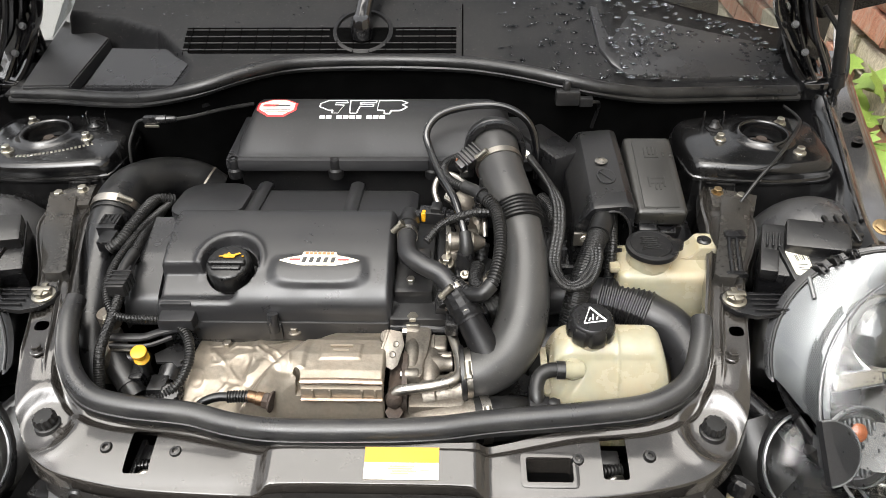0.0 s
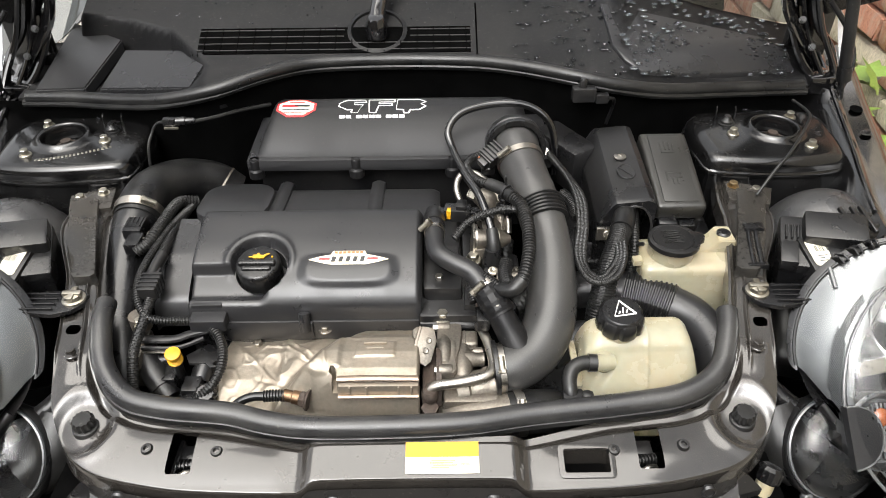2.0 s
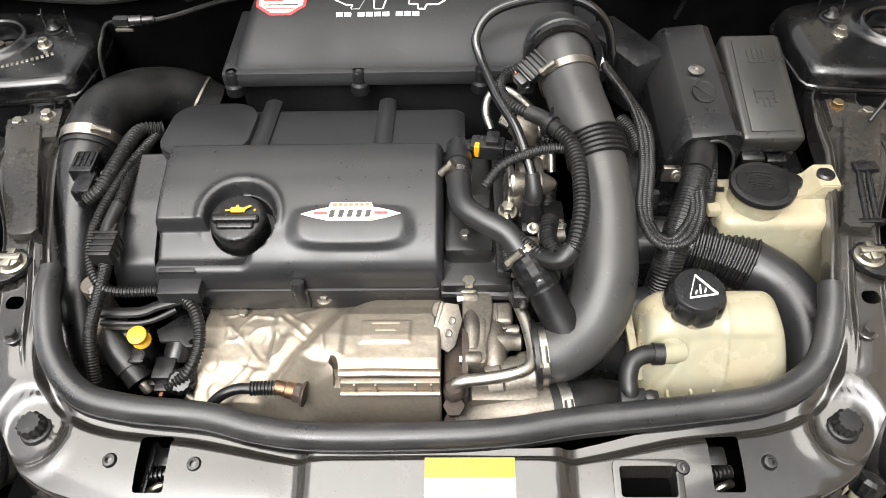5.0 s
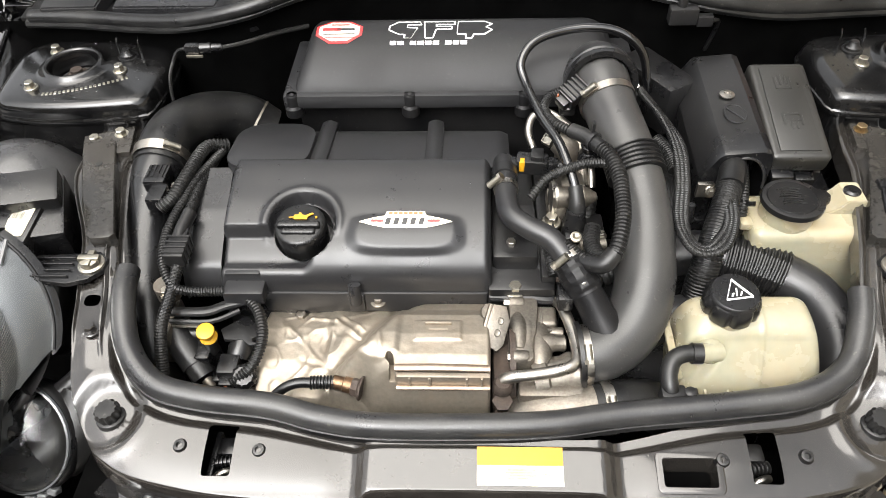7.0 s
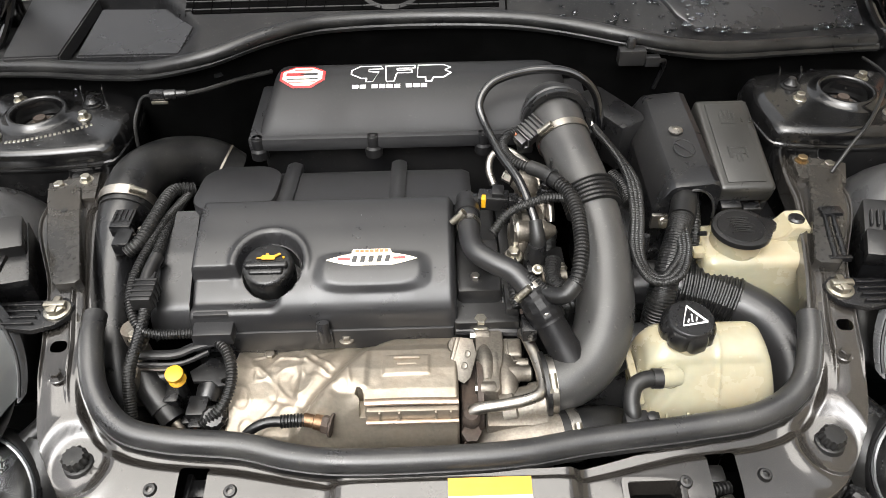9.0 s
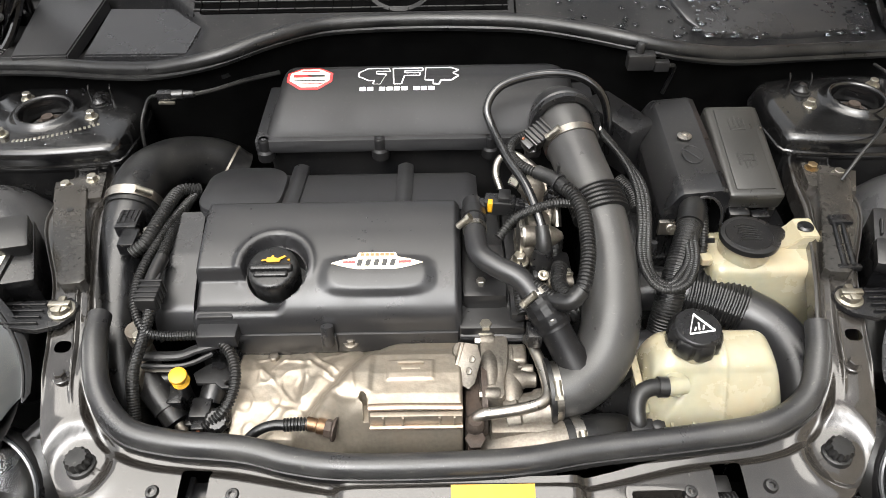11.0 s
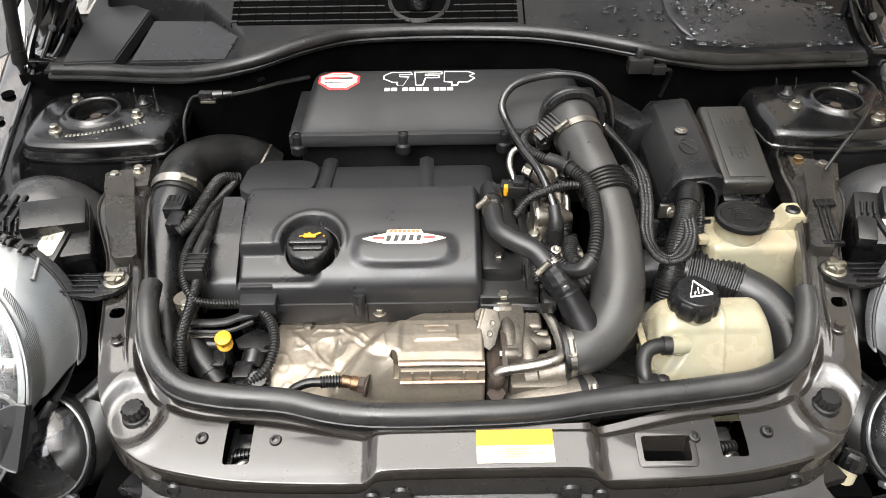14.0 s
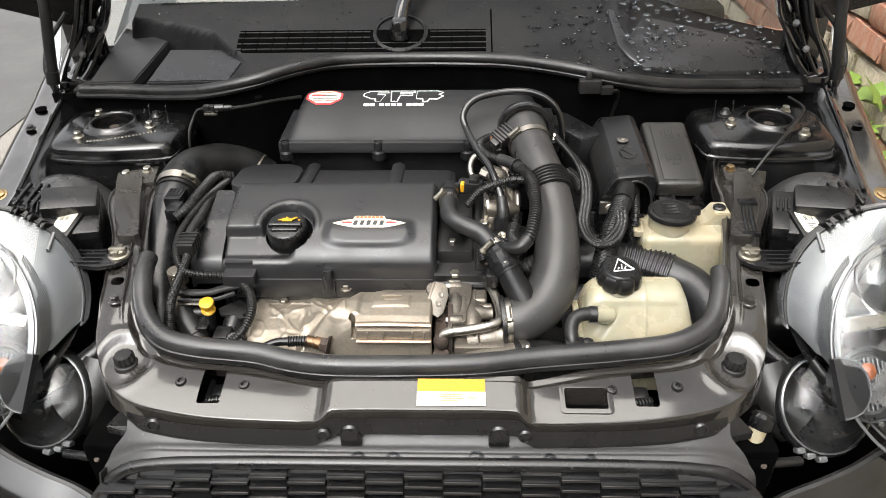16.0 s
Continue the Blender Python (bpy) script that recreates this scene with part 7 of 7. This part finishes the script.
def turbo():
    t = thing("turbocharger", "cast alloy turbocharger housing with rusty iron centre", "turbocharger", (0.05, 0.6, 0.70))
    face = [(0.0255, 0.579), (0.031, 0.575), (0.047, 0.575), (0.0505, 0.580), (0.0500, 0.598), (0.0545, 0.612), (0.0580, 0.640), (0.0580, 0.656), (0.0535, 0.660), (0.030, 0.659), (0.0265, 0.654)]
    part("cover_flange", plate(face, 0.742, 0.8015, 0.0045), CAST, t, angle=45)
    part("cover_dome", join(sweep([(0.0345, 0.648, 0.790), (0.036, 0.62, 0.796), (0.036, 0.592, 0.794)], [0.008, 0.0105, 0.009], 16), sweep([(0.048, 0.652, 0.788), (0.047, 0.625, 0.793), (0.044, 0.590, 0.792)], [0.007, 0.0095, 0.009], 16)), CAST, t, angle=55)
    part("compressor_housing", join(block(0.050, 0.0735, 0.6005, 0.6475, 0.735, 0.7905, 0.006, 3), block(0.056, 0.078, 0.626, 0.652, 0.735, 0.796, 0.005, 3),
                                    sweep([(0.060, 0.640, 0.782), (0.0585, 0.612, 0.788), (0.0575, 0.588, 0.786), (0.058, 0.566, 0.772)], [0.010, 0.0115, 0.0125, 0.015], 18)), CAST, t, angle=45)
    part("inlet_tube", lathe([(0.0225, 0), (0.0225, 0.014), (0.0205, 0.0165), (0.0205, 0.034), (0.0225, 0.037), (0.0225, 0.048)], (0.050, 0.571, 0.772), (1, 0.16, 0.10), 36), CAST, t, angle=35)
    part("side_stub", join(lathe([(0.0100, 0), (0.0100, 0.012), (0.0086, 0.014), (0.0086, 0.024), (0.0070, 0.0255)], (0.0600, 0.606, 0.790), (1, 0.02, -0.05), 24),
                           lathe([(0.0065, 0), (0.0065, 0.013), (0.005, 0.0145)], (0.0700, 0.622, 0.786), (1, 0.02, -0.05), 18)), CAST, t)
    part("flange_rib", join(block(0.0495, 0.0545, 0.585, 0.640, 0.786, 0.7945, 0.002), block(0.0560, 0.0720, 0.6190, 0.6225, 0.786, 0.7945, 0.0015), block(0.0600, 0.0625, 0.626, 0.648, 0.792, 0.799, 0.001)), CAST, t)
    for x, y, z in ((0.0335, 0.5825, 0.797), (0.0315, 0.654, 0.797)):
        part("lug", lathe([(0.0075, 0), (0.0075, 0.014), (0.006, 0.016)], (x - 0.004, y, z), (1, 0, 0), 16), CAST, t)
        part("lug_bolt", lathe([(0.0050, 0), (0.0050, 0.006)], (x - 0.010, y, z), (1, 0, 0), 6), STEEL, t)
    part("centre_housing", join(lathe([(0.044, 0), (0.044, 0.006)], (0.026, 0.597, 0.762), (1, 0, 0), 36), block(0.008, 0.028, 0.552, 0.632, 0.72, 0.786, 0.008)), RUST, t, "rusty iron centre section")
    part("oil_pipe", sweep([(0.080, 0.660, 0.792), (0.081, 0.653, 0.800), (0.084, 0.640, 0.805), (0.091, 0.612, 0.805), (0.094, 0.585, 0.805), (0.089, 0.568, 0.806), (0.072, 0.561, 0.805), (0.048, 0.558, 0.802), (0.026, 0.557, 0.799), (0.018, 0.557, 0.793)], 0.0062, 14), STEEL, t, "bent steel oil pipe")
    part("banjo_bolt", join(lathe([(0.0075, 0), (0.010, 0.004), (0.010, 0.012), (0.0075, 0.016)], (0.018, 0.553, 0.780), n=18), lathe([(0.0105, 0), (0.0105, 0.011)], (0.018, 0.548, 0.766), (0, -0.4, 1), 6), lathe([(0.0095, 0), (0.0095, 0.010)], (0.017, 0.541, 0.748), (0, -0.4, 1), 6)), RUST, t)
    m = pose(0.012, 0.614, 0.806, 32, 18, -8)
    tag = plate([(-0.011, -0.020), (0.007, -0.024), (0.012, -0.016), (0.012, 0.010), (0.004, 0.024), (-0.010, 0.022)], 0, 0.004, 0.001, m)
    part("bracket", join(tag, block(-0.014, -0.008, -0.020, 0.022, -0.025, 0.003, 0.003, 2, m)), CAST, t, "bent steel bracket with two dimples")
    for dy in (-0.006, 0.007):
        part("dimple", lathe([(0.0042, 0.004), (0.003, 0.0048), (0.0012, 0.0044)], tuple(m @ Vector((0.002, dy, 0))), tuple((m.to_3x3() @ Vector((0, 0, 1)))), 16), CAST, t)
    part("bracket_ring", lathe([(0.006, 0), (0.009, 0), (0.009, 0.006), (0.006, 0.006)], (0.004, 0.632, 0.808), (0.3, -0.5, 0.8), 18), CAST, t)
    o = thing("boost_outlet", "cast alloy boost outlet elbow clamped to a black hose", "pipe", (0.09, 0.545, 0.70))
    part("outlet_elbow", join(sweep([(0.036, 0.548, 0.735), (0.056, 0.545, 0.748), (0.085, 0.545, 0.756), (0.114, 0.548, 0.758)], [0.030, 0.029, 0.027, 0.026], 26), block(0.034, 0.100, 0.545, 0.566, 0.745, 0.784, 0.005)), CAST, o, angle=55)
    part("outlet_hose", sweep([(0.110, 0.5475, 0.758), (0.140, 0.552, 0.756), (0.170, 0.560, 0.745), (0.20, 0.565, 0.715)], 0.0265, 24), RUBBER, o)
    band(o, None, None, 0.0272, 0.011, 1, at=Vector((0.124, 0.5495, 0.757)), axis=Vector((1, 0.14, -0.03)))
    part("v_band", lathe([(0.033, 0), (0.036, 0.001), (0.036, 0.006), (0.033, 0.007)], (0.094, 0.592, 0.786), (1, 0.08, 0.05), 36), PLASTIC, o)


turbo()


def shield_bits():
    for x, y in ((-0.208, 0.660), (-0.118, 0.664)):
        z = 0.762 if x < -0.15 else 0.786
        hexbolt(hshield, (x, y, z), 0.006, 0.008, CAST)
    for x in (-0.196, -0.100, -0.066):
        part("tab", join(block(x - 0.009, x + 0.009, 0.662, 0.672, 0.776, 0.782, 0.001), lathe([(0.004, 0), (0.004, 0.003)], (x, 0.666, 0.782), n=12)), STEEL, hshield)
    # raised emblem, only its outline
    for x0, x1, y in ((-0.062, -0.034, 0.614), (-0.058, -0.038, 0.606), (-0.062, -0.034, 0.598)):
        part("emblem_rib", block(x0, x1, y - 0.0016, y + 0.0016, 0.8115, 0.8144, 0.001), SHIELD, hshield)
    t = thing("oxygen_sensor", "rusty oxygen sensor screwed into the heat shield", "sensor", (-0.13, 0.56, 0.75))
    ax = (-0.95, 0.20, 0.10)
    part("collar", lathe([(0.0130, 0), (0.0130, 0.002), (0.010, 0.004)], (-0.126, 0.557, 0.776), ax, 28), RUST, t)
    part("hexagon", lathe([(0.0098, 0.002), (0.0098, 0.009), (0.008, 0.011)], (-0.127, 0.557, 0.776), ax, 6), RUST, t)
    part("barrel", lathe([(0.0085, 0.010), (0.0085, 0.018), (0.0072, 0.019), (0.0072, 0.030)], (-0.127, 0.557, 0.776), ax, 18), COPPER, t, "heat-browned metal barrel")
    part("boot", sweep([(-0.155, 0.562, 0.779), (-0.168, 0.562, 0.779), (-0.180, 0.562, 0.778)], 0.0066, 14, rib=0.12, pitch=0.0034), RUBBER, t)
    part("lead", sweep([(-0.178, 0.562, 0.778), (-0.195, 0.562, 0.777), (-0.212, 0.556, 0.772), (-0.228, 0.547, 0.754), (-0.24, 0.538, 0.72)], 0.0055, 12), RUBBER, t)
    d = thing("dipstick", "yellow-topped oil dipstick in a black tube", "dipstick", (-0.297, 0.607, 0.72))
    ax = (0.08, -0.25, 1)
    part("handle", lathe([(0.0085, 0), (0.0095, 0.003), (0.0060, 0.006), (0.0055, 0.010), (0.0088, 0.0135), (0.0098, 0.016), (0.0094, 0.0195), (0.007, 0.0205), (0.0, 0.0205)], (-0.2965, 0.611, 0.788), ax, 28), YELLOW, d, "yellow plastic dipstick handle")
    part("tube", sweep([(-0.2965, 0.611, 0.789), (-0.299, 0.615, 0.765), (-0.302, 0.622, 0.72)], 0.0072, 14), PLASTIC, d)


shield_bits()


def left_corner():
    t = thing("timing_side", "grimy alloy and black engine side below the dipstick", "engine part", (-0.32, 0.63, 0.68))
    part("alloy_flange", join(block(-0.360, -0.342, 0.610, 0.668, 0.74, 0.790, 0.006), lathe([(0.013, 0), (0.013, 0.02)], (-0.350, 0.660, 0.800), n=20)), CAST, t)
    hexbolt(t, (-0.347, 0.652, 0.812), 0.006, 0.009, ZINC)
    part("cover_lip", join(sweep([(-0.345, 0.640, 0.797), (-0.305, 0.640, 0.797), (-0.288, 0.648, 0.797), (-0.265, 0.655, 0.798)], 0.006, 10, flat=0.7), sweep([(-0.345, 0.632, 0.790), (-0.300, 0.632, 0.790), (-0.27, 0.648, 0.790)], 0.003, 8)), SATIN, t)
    part("sealing_edge", sweep([(-0.345, 0.6285, 0.786), (-0.302, 0.628, 0.786)], 0.0018, 6), STEEL, t)
    br = plate([(-0.292, 0.632), (-0.268, 0.652), (-0.252, 0.640), (-0.243, 0.622), (-0.246, 0.612), (-0.256, 0.611), (-0.264, 0.618), (-0.285, 0.618)], 0.772, 0.776, 0.001)
    b = part("bracket", br, PLASTIC, t)
    cut(b, lathe([(0.0035, 0), (0.0035, 0.03)], (-0.251, 0.618, 0.76), n=14))
    part("oil_filter_pipe", join(sweep([(-0.352, 0.640, 0.775), (-0.335, 0.620, 0.762), (-0.318, 0.602, 0.750)], 0.0165, 18), sweep([(-0.322, 0.606, 0.753), (-0.308, 0.591, 0.742)], 0.0145, 18)), RUBBER, t)
    part("pipe_end", lathe([(0.012, 0), (0.012, 0.004), (0.008, 0.006)], (-0.354, 0.643, 0.777), (-0.5, 0.6, 0.5), 18), CAST, t)
    part("bolt_tip", lathe([(0.006, 0), (0.0055, 0.01), (0.003, 0.013)], (-0.306, 0.589, 0.741), (0.6, -0.6, -0.3), 12), CAST, t)
    part("fitting", join(block(-0.318, -0.300, 0.598, 0.625, 0.735, 0.768, 0.004), block(-0.300, -0.285, 0.585, 0.600, 0.730, 0.745, 0.003), lathe([(0.008, 0), (0.008, 0.03)], (-0.33, 0.632, 0.768), (1, 0, 0), 14)), PLASTIC, t)
    p = thing("oil_pressure_plug", "black plug on a corrugated lead beside the dipstick", "plug", (-0.275, 0.595, 0.72))
    part("plug_body", join(block(-0.288, -0.266, 0.580, 0.606, 0.742, 0.768, 0.003), block(-0.285, -0.270, 0.570, 0.582, 0.742, 0.760, 0.002), lathe([(0.013, 0), (0.014, 0.012), (0.011, 0.022)], (-0.272, 0.608, 0.755), (0.2, 0.8, 0.5), 18)), PLASTIC, p)
    part("seal", block(-0.279, -0.275, 0.566, 0.571, 0.752, 0.757, 0.001), AMBER, p)
    k = thing("drain_knob", "black knurled round knob low in the bay", "knob", (-0.254, 0.578, 0.72))
    part("knob", lathe([(0.013, -0.02), (0.0135, -0.002), (0.010, 0.002), (0, 0.003)], (-0.256, 0.576, 0.768), (0.1, -0.4, 0.9), 40, lambda a: 1 + 0.06 * math.cos(a * 2 * math.pi * 12)), PLASTIC, k)
    part("knob_lead", sweep([(-0.252, 0.57, 0.75), (-0.235, 0.558, 0.742), (-0.225, 0.55, 0.72)], 0.005, 10), CAST, k)
    s = thing("brace_bar", "dull grey steel brace under the heat shield", "bracket", (-0.22, 0.57, 0.70))
    part("bar", block(-0.05, 0.05, -0.008, 0.008, -0.004, 0.004, 0.002, 1, pose(-0.212, 0.572, 0.735, 0, 14, -42)), CAST, s)


left_corner()


def cap_prints():
    # warning triangle on the coolant cap
    m = pose(0.249, 0.6225, 0.8560, 3, 0, 9)
    tri = [(-0.0135, -0.009), (0.0135, -0.009), (0.0, 0.0145), (-0.0135, -0.009)]
    pts = []
    for a, b in zip(tri, tri[1:]):
        for i in range(8):
            pts.append(tuple(m @ Vector((a[0] + (b[0] - a[0]) * i / 8, a[1] + (b[1] - a[1]) * i / 8, 0))))
    pts.append(pts[0])
    part("warning_triangle", sweep(pts, 0.0011, 6, 0.002, flat=0.4), WHITE, ccap, "white warning triangle")
    for w in (((-0.002, -0.006), (0.001, 0.004)), ((0.002, -0.006), (0.005, -0.001)), ((-0.007, -0.006), (-0.004, -0.002))):
        part("triangle_mark", sweep([tuple(m @ Vector((*p, 0))) for p in w], 0.0008, 6, 0.002, flat=0.4), WHITE, ccap)
    # relief on the washer cap
    for k in range(7):
        y = 0.748 + 0.004 * k
        part("cap_relief", sweep([(0.330 + 0.002 * (k % 3), y, 0.857), (0.340, y + 0.003, 0.857), (0.356 - 0.003 * (k % 2), y + 0.001, 0.857)], 0.0008, 6, 0.004), PLASTIC, wcap)
    part("cap_hinge", sweep([(0.306, 0.760, 0.846), (0.300, 0.764, 0.842), (0.302, 0.770, 0.838)], 0.003, 8), PLASTIC, wtank)
    hexbolt(wtank, (0.297, 0.775, 0.832), 0.004, 0.006, STEEL, name="screw")
    part("side_tag", block(0.292, 0.306, 0.745, 0.760, 0.818, 0.828, 0.003), TANK, wtank)
    # relief on the electrical covers
    tilt = pose(0.370, 0.895, 0.862, 13, 0, 0)
    for x0, x1, y0, y1 in ((-0.010, 0.010, 0.030, 0.033), (-0.010, -0.007, 0.030, 0.050), (0.007, 0.010, 0.030, 0.050), (-0.004, -0.001, 0.036, 0.054), (0.002, 0.005, 0.036, 0.052),
                           (-0.012, 0.012, -0.012, -0.009), (-0.012, -0.009, -0.028, -0.009), (0.009, 0.012, -0.028, -0.009), (-0.004, -0.001, -0.034, -0.020), (0.002, 0.005, -0.034, -0.020), (-0.012, 0.012, -0.022, -0.019)):
        part("lid_relief", block(x0, x1, y0, y1, 0.0232, 0.0242, 0.0003, 1, tilt), FUSE_LID, fbox)
    ring = [(0.296 + 0.0125 * math.cos(radians(a)), 0.862 + 0.0165 * math.sin(radians(a)), 0.8962 + 0.001 * math.sin(radians(a))) for a in range(0, 361, 15)]
    part("cover_relief", sweep(ring, 0.0010, 6, 0.003), SATIN, bcover)
    part("cover_relief", sweep([(0.287, 0.874, 0.8966), (0.296, 0.862, 0.8962), (0.305, 0.850, 0.8952)], 0.0010, 6, 0.003), SATIN, bcover)
    t = thing("terminal_clip", "bright metal earth terminal beside the battery lead", "terminal", (0.256, 0.79, 0.82))
    part("plate", block(0.247, 0.266, 0.786, 0.792, 0.832, 0.852, 0.001), STEEL, t)
    hexbolt(t, (0.262, 0.785, 0.842), 0.005, 0.006, STEEL, (0, -1, 0.2))
    c = thing("pipe_clip", "black pipe clip with a red tab between pipe and cable", "clip", (0.218, 0.73, 0.83))
    part("clip_body", join(block(0.214, 0.224, 0.728, 0.742, 0.838, 0.858, 0.002), lathe([(0.005, 0), (0.005, 0.02)], (0.226, 0.735, 0.845), (0, 0.2, 1), 12), lathe([(0.010, 0), (0.010, 0.004)], (0.212, 0.742, 0.842), (1, 0, 0), 16)), PLASTIC, c)
    part("red_tab", block(0.213, 0.216, 0.730, 0.734, 0.855, 0.862, 0.0005), RED, c)
    b = thing("ecu_cover", "black angled module cover behind the battery cover", "control box", (0.235, 0.97, 0.84))
    part("module", block(-0.024, 0.024, -0.045, 0.055, -0.04, 0.03, 0.006, 2, pose(0.228, 0.965, 0.862, 0, 0, 32)), PLASTIC, b)


cap_prints()


# ---- rain ----
def rain():
    bm = bmesh.new()
    rnd = random.Random(7)

    def drop(x, y, z, r, stretch=1.0):
        m = Matrix.Translation((x, y, z)) @ Matrix.Rotation(rnd.uniform(-0.4, 0.4), 4, "Z") @ Matrix.Diagonal((r * stretch, r, r * 0.45, 1))
        bmesh.ops.create_icosphere(bm, subdivisions=2, radius=1.0, matrix=m)
    for _ in range(480):
        x = rnd.uniform(0.12, 0.63)
        y = rnd.uniform(seal_y(x) + 0.02, 1.235)
        if rnd.random() < ease(0.10, 0.36, x) + 0.1:
            drop(x, y, cowl_z(x, y) + (0.0078 if x > 0.33 else 0.001), rnd.choice((0.0016, 0.0024, 0.0034, 0.0045)), rnd.uniform(1, 2.0))
    for _ in range(60):
        x = rnd.uniform(-0.55, 0.1)
        y = rnd.uniform(1.185, 1.25)
        drop(x, y, cowl_z(x, y) + 0.001, rnd.uniform(0.0010, 0.0022))
    for _ in range(170):
        x, v = rnd.uniform(-0.55, 0.55), rnd.uniform(0.0, 0.12)
        drop(x, 1.238 + 0.02 * (1 - (x / 0.70) ** 2) + 0.75 * v, 1.004 + 0.010 * (1 - (x / 0.70) ** 2) + 0.46 * v + 0.0008, rnd.uniform(0.0010, 0.0026))
    # a few beads on the covers and the painted towers
    for _ in range(26):
        x, y = rnd.uniform(-0.275, -0.005), rnd.uniform(0.685, 0.80)
        drop(x, y, cover_z(x, y) + 0.0002, rnd.uniform(0.0007, 0.0014))
    for sx in (-1, 1):
        for _ in range(60):
            w, r = rnd.uniform(0, 6.28), rnd.uniform(0.058, 0.075)
            drop(sx * 0.540 + 1.2 * r * math.cos(w), 0.985 + r * math.sin(w), 0.8862, rnd.uniform(0.0005, 0.0012), rnd.uniform(1, 1.8))
    tagged(part("rain_drops", bm, WATER), "clear rain drops beaded on the cowl and glass", "water drops", kind="stuff")


rain()


# ---- behind the car ----
def plants():
    rnd = random.Random(3)
    leafm = material("leaf", (0.17, 0.27, 0.045), 0.45, grain=60, vary=0.25, bump=0.3, depth=0.002, dirt=(0.26, 0.34, 0.08), dirt_amount=0.6, dirt_scale=14)
    stem = material("stem", (0.13, 0.16, 0.05), 0.6)
    shape = [(0, 0), (0.25, -0.10), (0.55, -0.05), (0.40, 0.18), (0.85, 0.30), (0.55, 0.45), (0.60, 0.75), (0.28, 0.70), (0, 1.05), (-0.28, 0.70), (-0.60, 0.75), (-0.55, 0.45), (-0.85, 0.30), (-0.40, 0.18), (-0.55, -0.05), (-0.25, -0.10)]
    mesh = None
    for bx, by, n in ((1.07, 1.62, 16), (1.10, 1.76, 16), (1.06, 1.50, 12), (1.12, 1.95, 12)):
        t = thing("weed", "fresh green lobed-leaf weed at the wall's foot", "plant", (bx, by, 0.0), group="weeds by the wall")
        part("stem", sweep([(bx, by, 0), (bx + 0.02, by, 0.25), (bx - 0.02, by + 0.02, 0.55)], 0.008, 6, 0.04), stem, t)
        for _ in range(n):
            p = Vector((bx + rnd.uniform(-0.10, 0.09), by + rnd.uniform(-0.13, 0.13), rnd.uniform(0.30, 0.64)))
            if mesh is None:
                bm = bmesh.new()
                mid = bm.verts.new((0, 0.4, 0.08))
                vs = [bm.verts.new((x, y, -0.12 * (x * x + (y - 0.4) ** 2))) for x, y in shape]
                for i in range(len(vs)):
                    bm.faces.new((mid, vs[i], vs[(i + 1) % len(vs)]))
                ob = part("leaf", bm, leafm, t)
                mesh = ob.data
            else:
                ob = new("leaf", mesh)
                ob.parent = t
            ob.matrix_parent_inverse = Matrix()
            s = rnd.uniform(0.05, 0.10)
            ob.matrix_basis = Matrix.Translation(p - Vector((bx, by, 0))) @ Euler((rnd.uniform(-0.6, 0.9), rnd.uniform(-0.6, 0.6), rnd.uniform(0, 6.3))).to_matrix().to_4x4() @ Matrix.Diagonal((s, s, s, 1))


plants()


def brick_wall():
    mortar = material("mortar", (0.50, 0.45, 0.37), 0.9, grain=120, vary=0.4, bump=0.8, depth=0.006, dirt=(0.16, 0.15, 0.09), dirt_amount=0.6, dirt_scale=5)
    clay = material("old_brick", (0.48, 0.21, 0.13), 0.85, grain=140, vary=0.35, bump=0.8, depth=0.004, dirt=(0.55, 0.46, 0.37), dirt_amount=0.75, dirt_scale=10)
    stone = material("rubble_stone", (0.54, 0.47, 0.36), 0.85, grain=90, vary=0.35, bump=0.8, depth=0.006, dirt=(0.20, 0.17, 0.11), dirt_amount=0.6, dirt_scale=8)
    w = part("wall_side", block(1.235, 1.55, -3.9, 14.0, 0.0, 2.2, 0.01, 1), mortar)
    tagged(w, "old brick and rubble garden wall", "wall", kind="structure")
    rnd = random.Random(11)
    meshes = {}
    for row in range(18):
        z, y = 0.12 + row * 0.082, 1.15 + 0.11 * (row % 2)
        while y < 3.4:
            big = rnd.random() < 0.35
            ln = rnd.uniform(0.15, 0.26) if big else 0.205
            key = ("s" if big else "b") + str(rnd.randrange(4))
            if key not in meshes:
                bm = block(-0.03, 0.02, -0.5, 0.5, -0.035, 0.035, 0.007, 1)
                for v in bm.verts:
                    v.co += Vector((rnd.uniform(-0.012, 0.008), 0.05 * rnd.uniform(-1, 1), rnd.uniform(-0.009, 0.009)))
                ob = part("stone" if big else "brick", bm, stone if big else clay, w)
                meshes[key] = ob.data
            else:
                ob = new("stone" if big else "brick", meshes[key])
                ob.parent = w
            ob.matrix_parent_inverse = Matrix()
            ob.matrix_basis = Matrix.Translation((1.232 + rnd.uniform(-0.006, 0.006), y + ln / 2, z)) @ Matrix.Rotation(rnd.uniform(-0.03, 0.03), 4, "X") @ Matrix.Diagonal((1, ln - 0.012, 1, 1))
            y += ln
    return w


brick_wall()
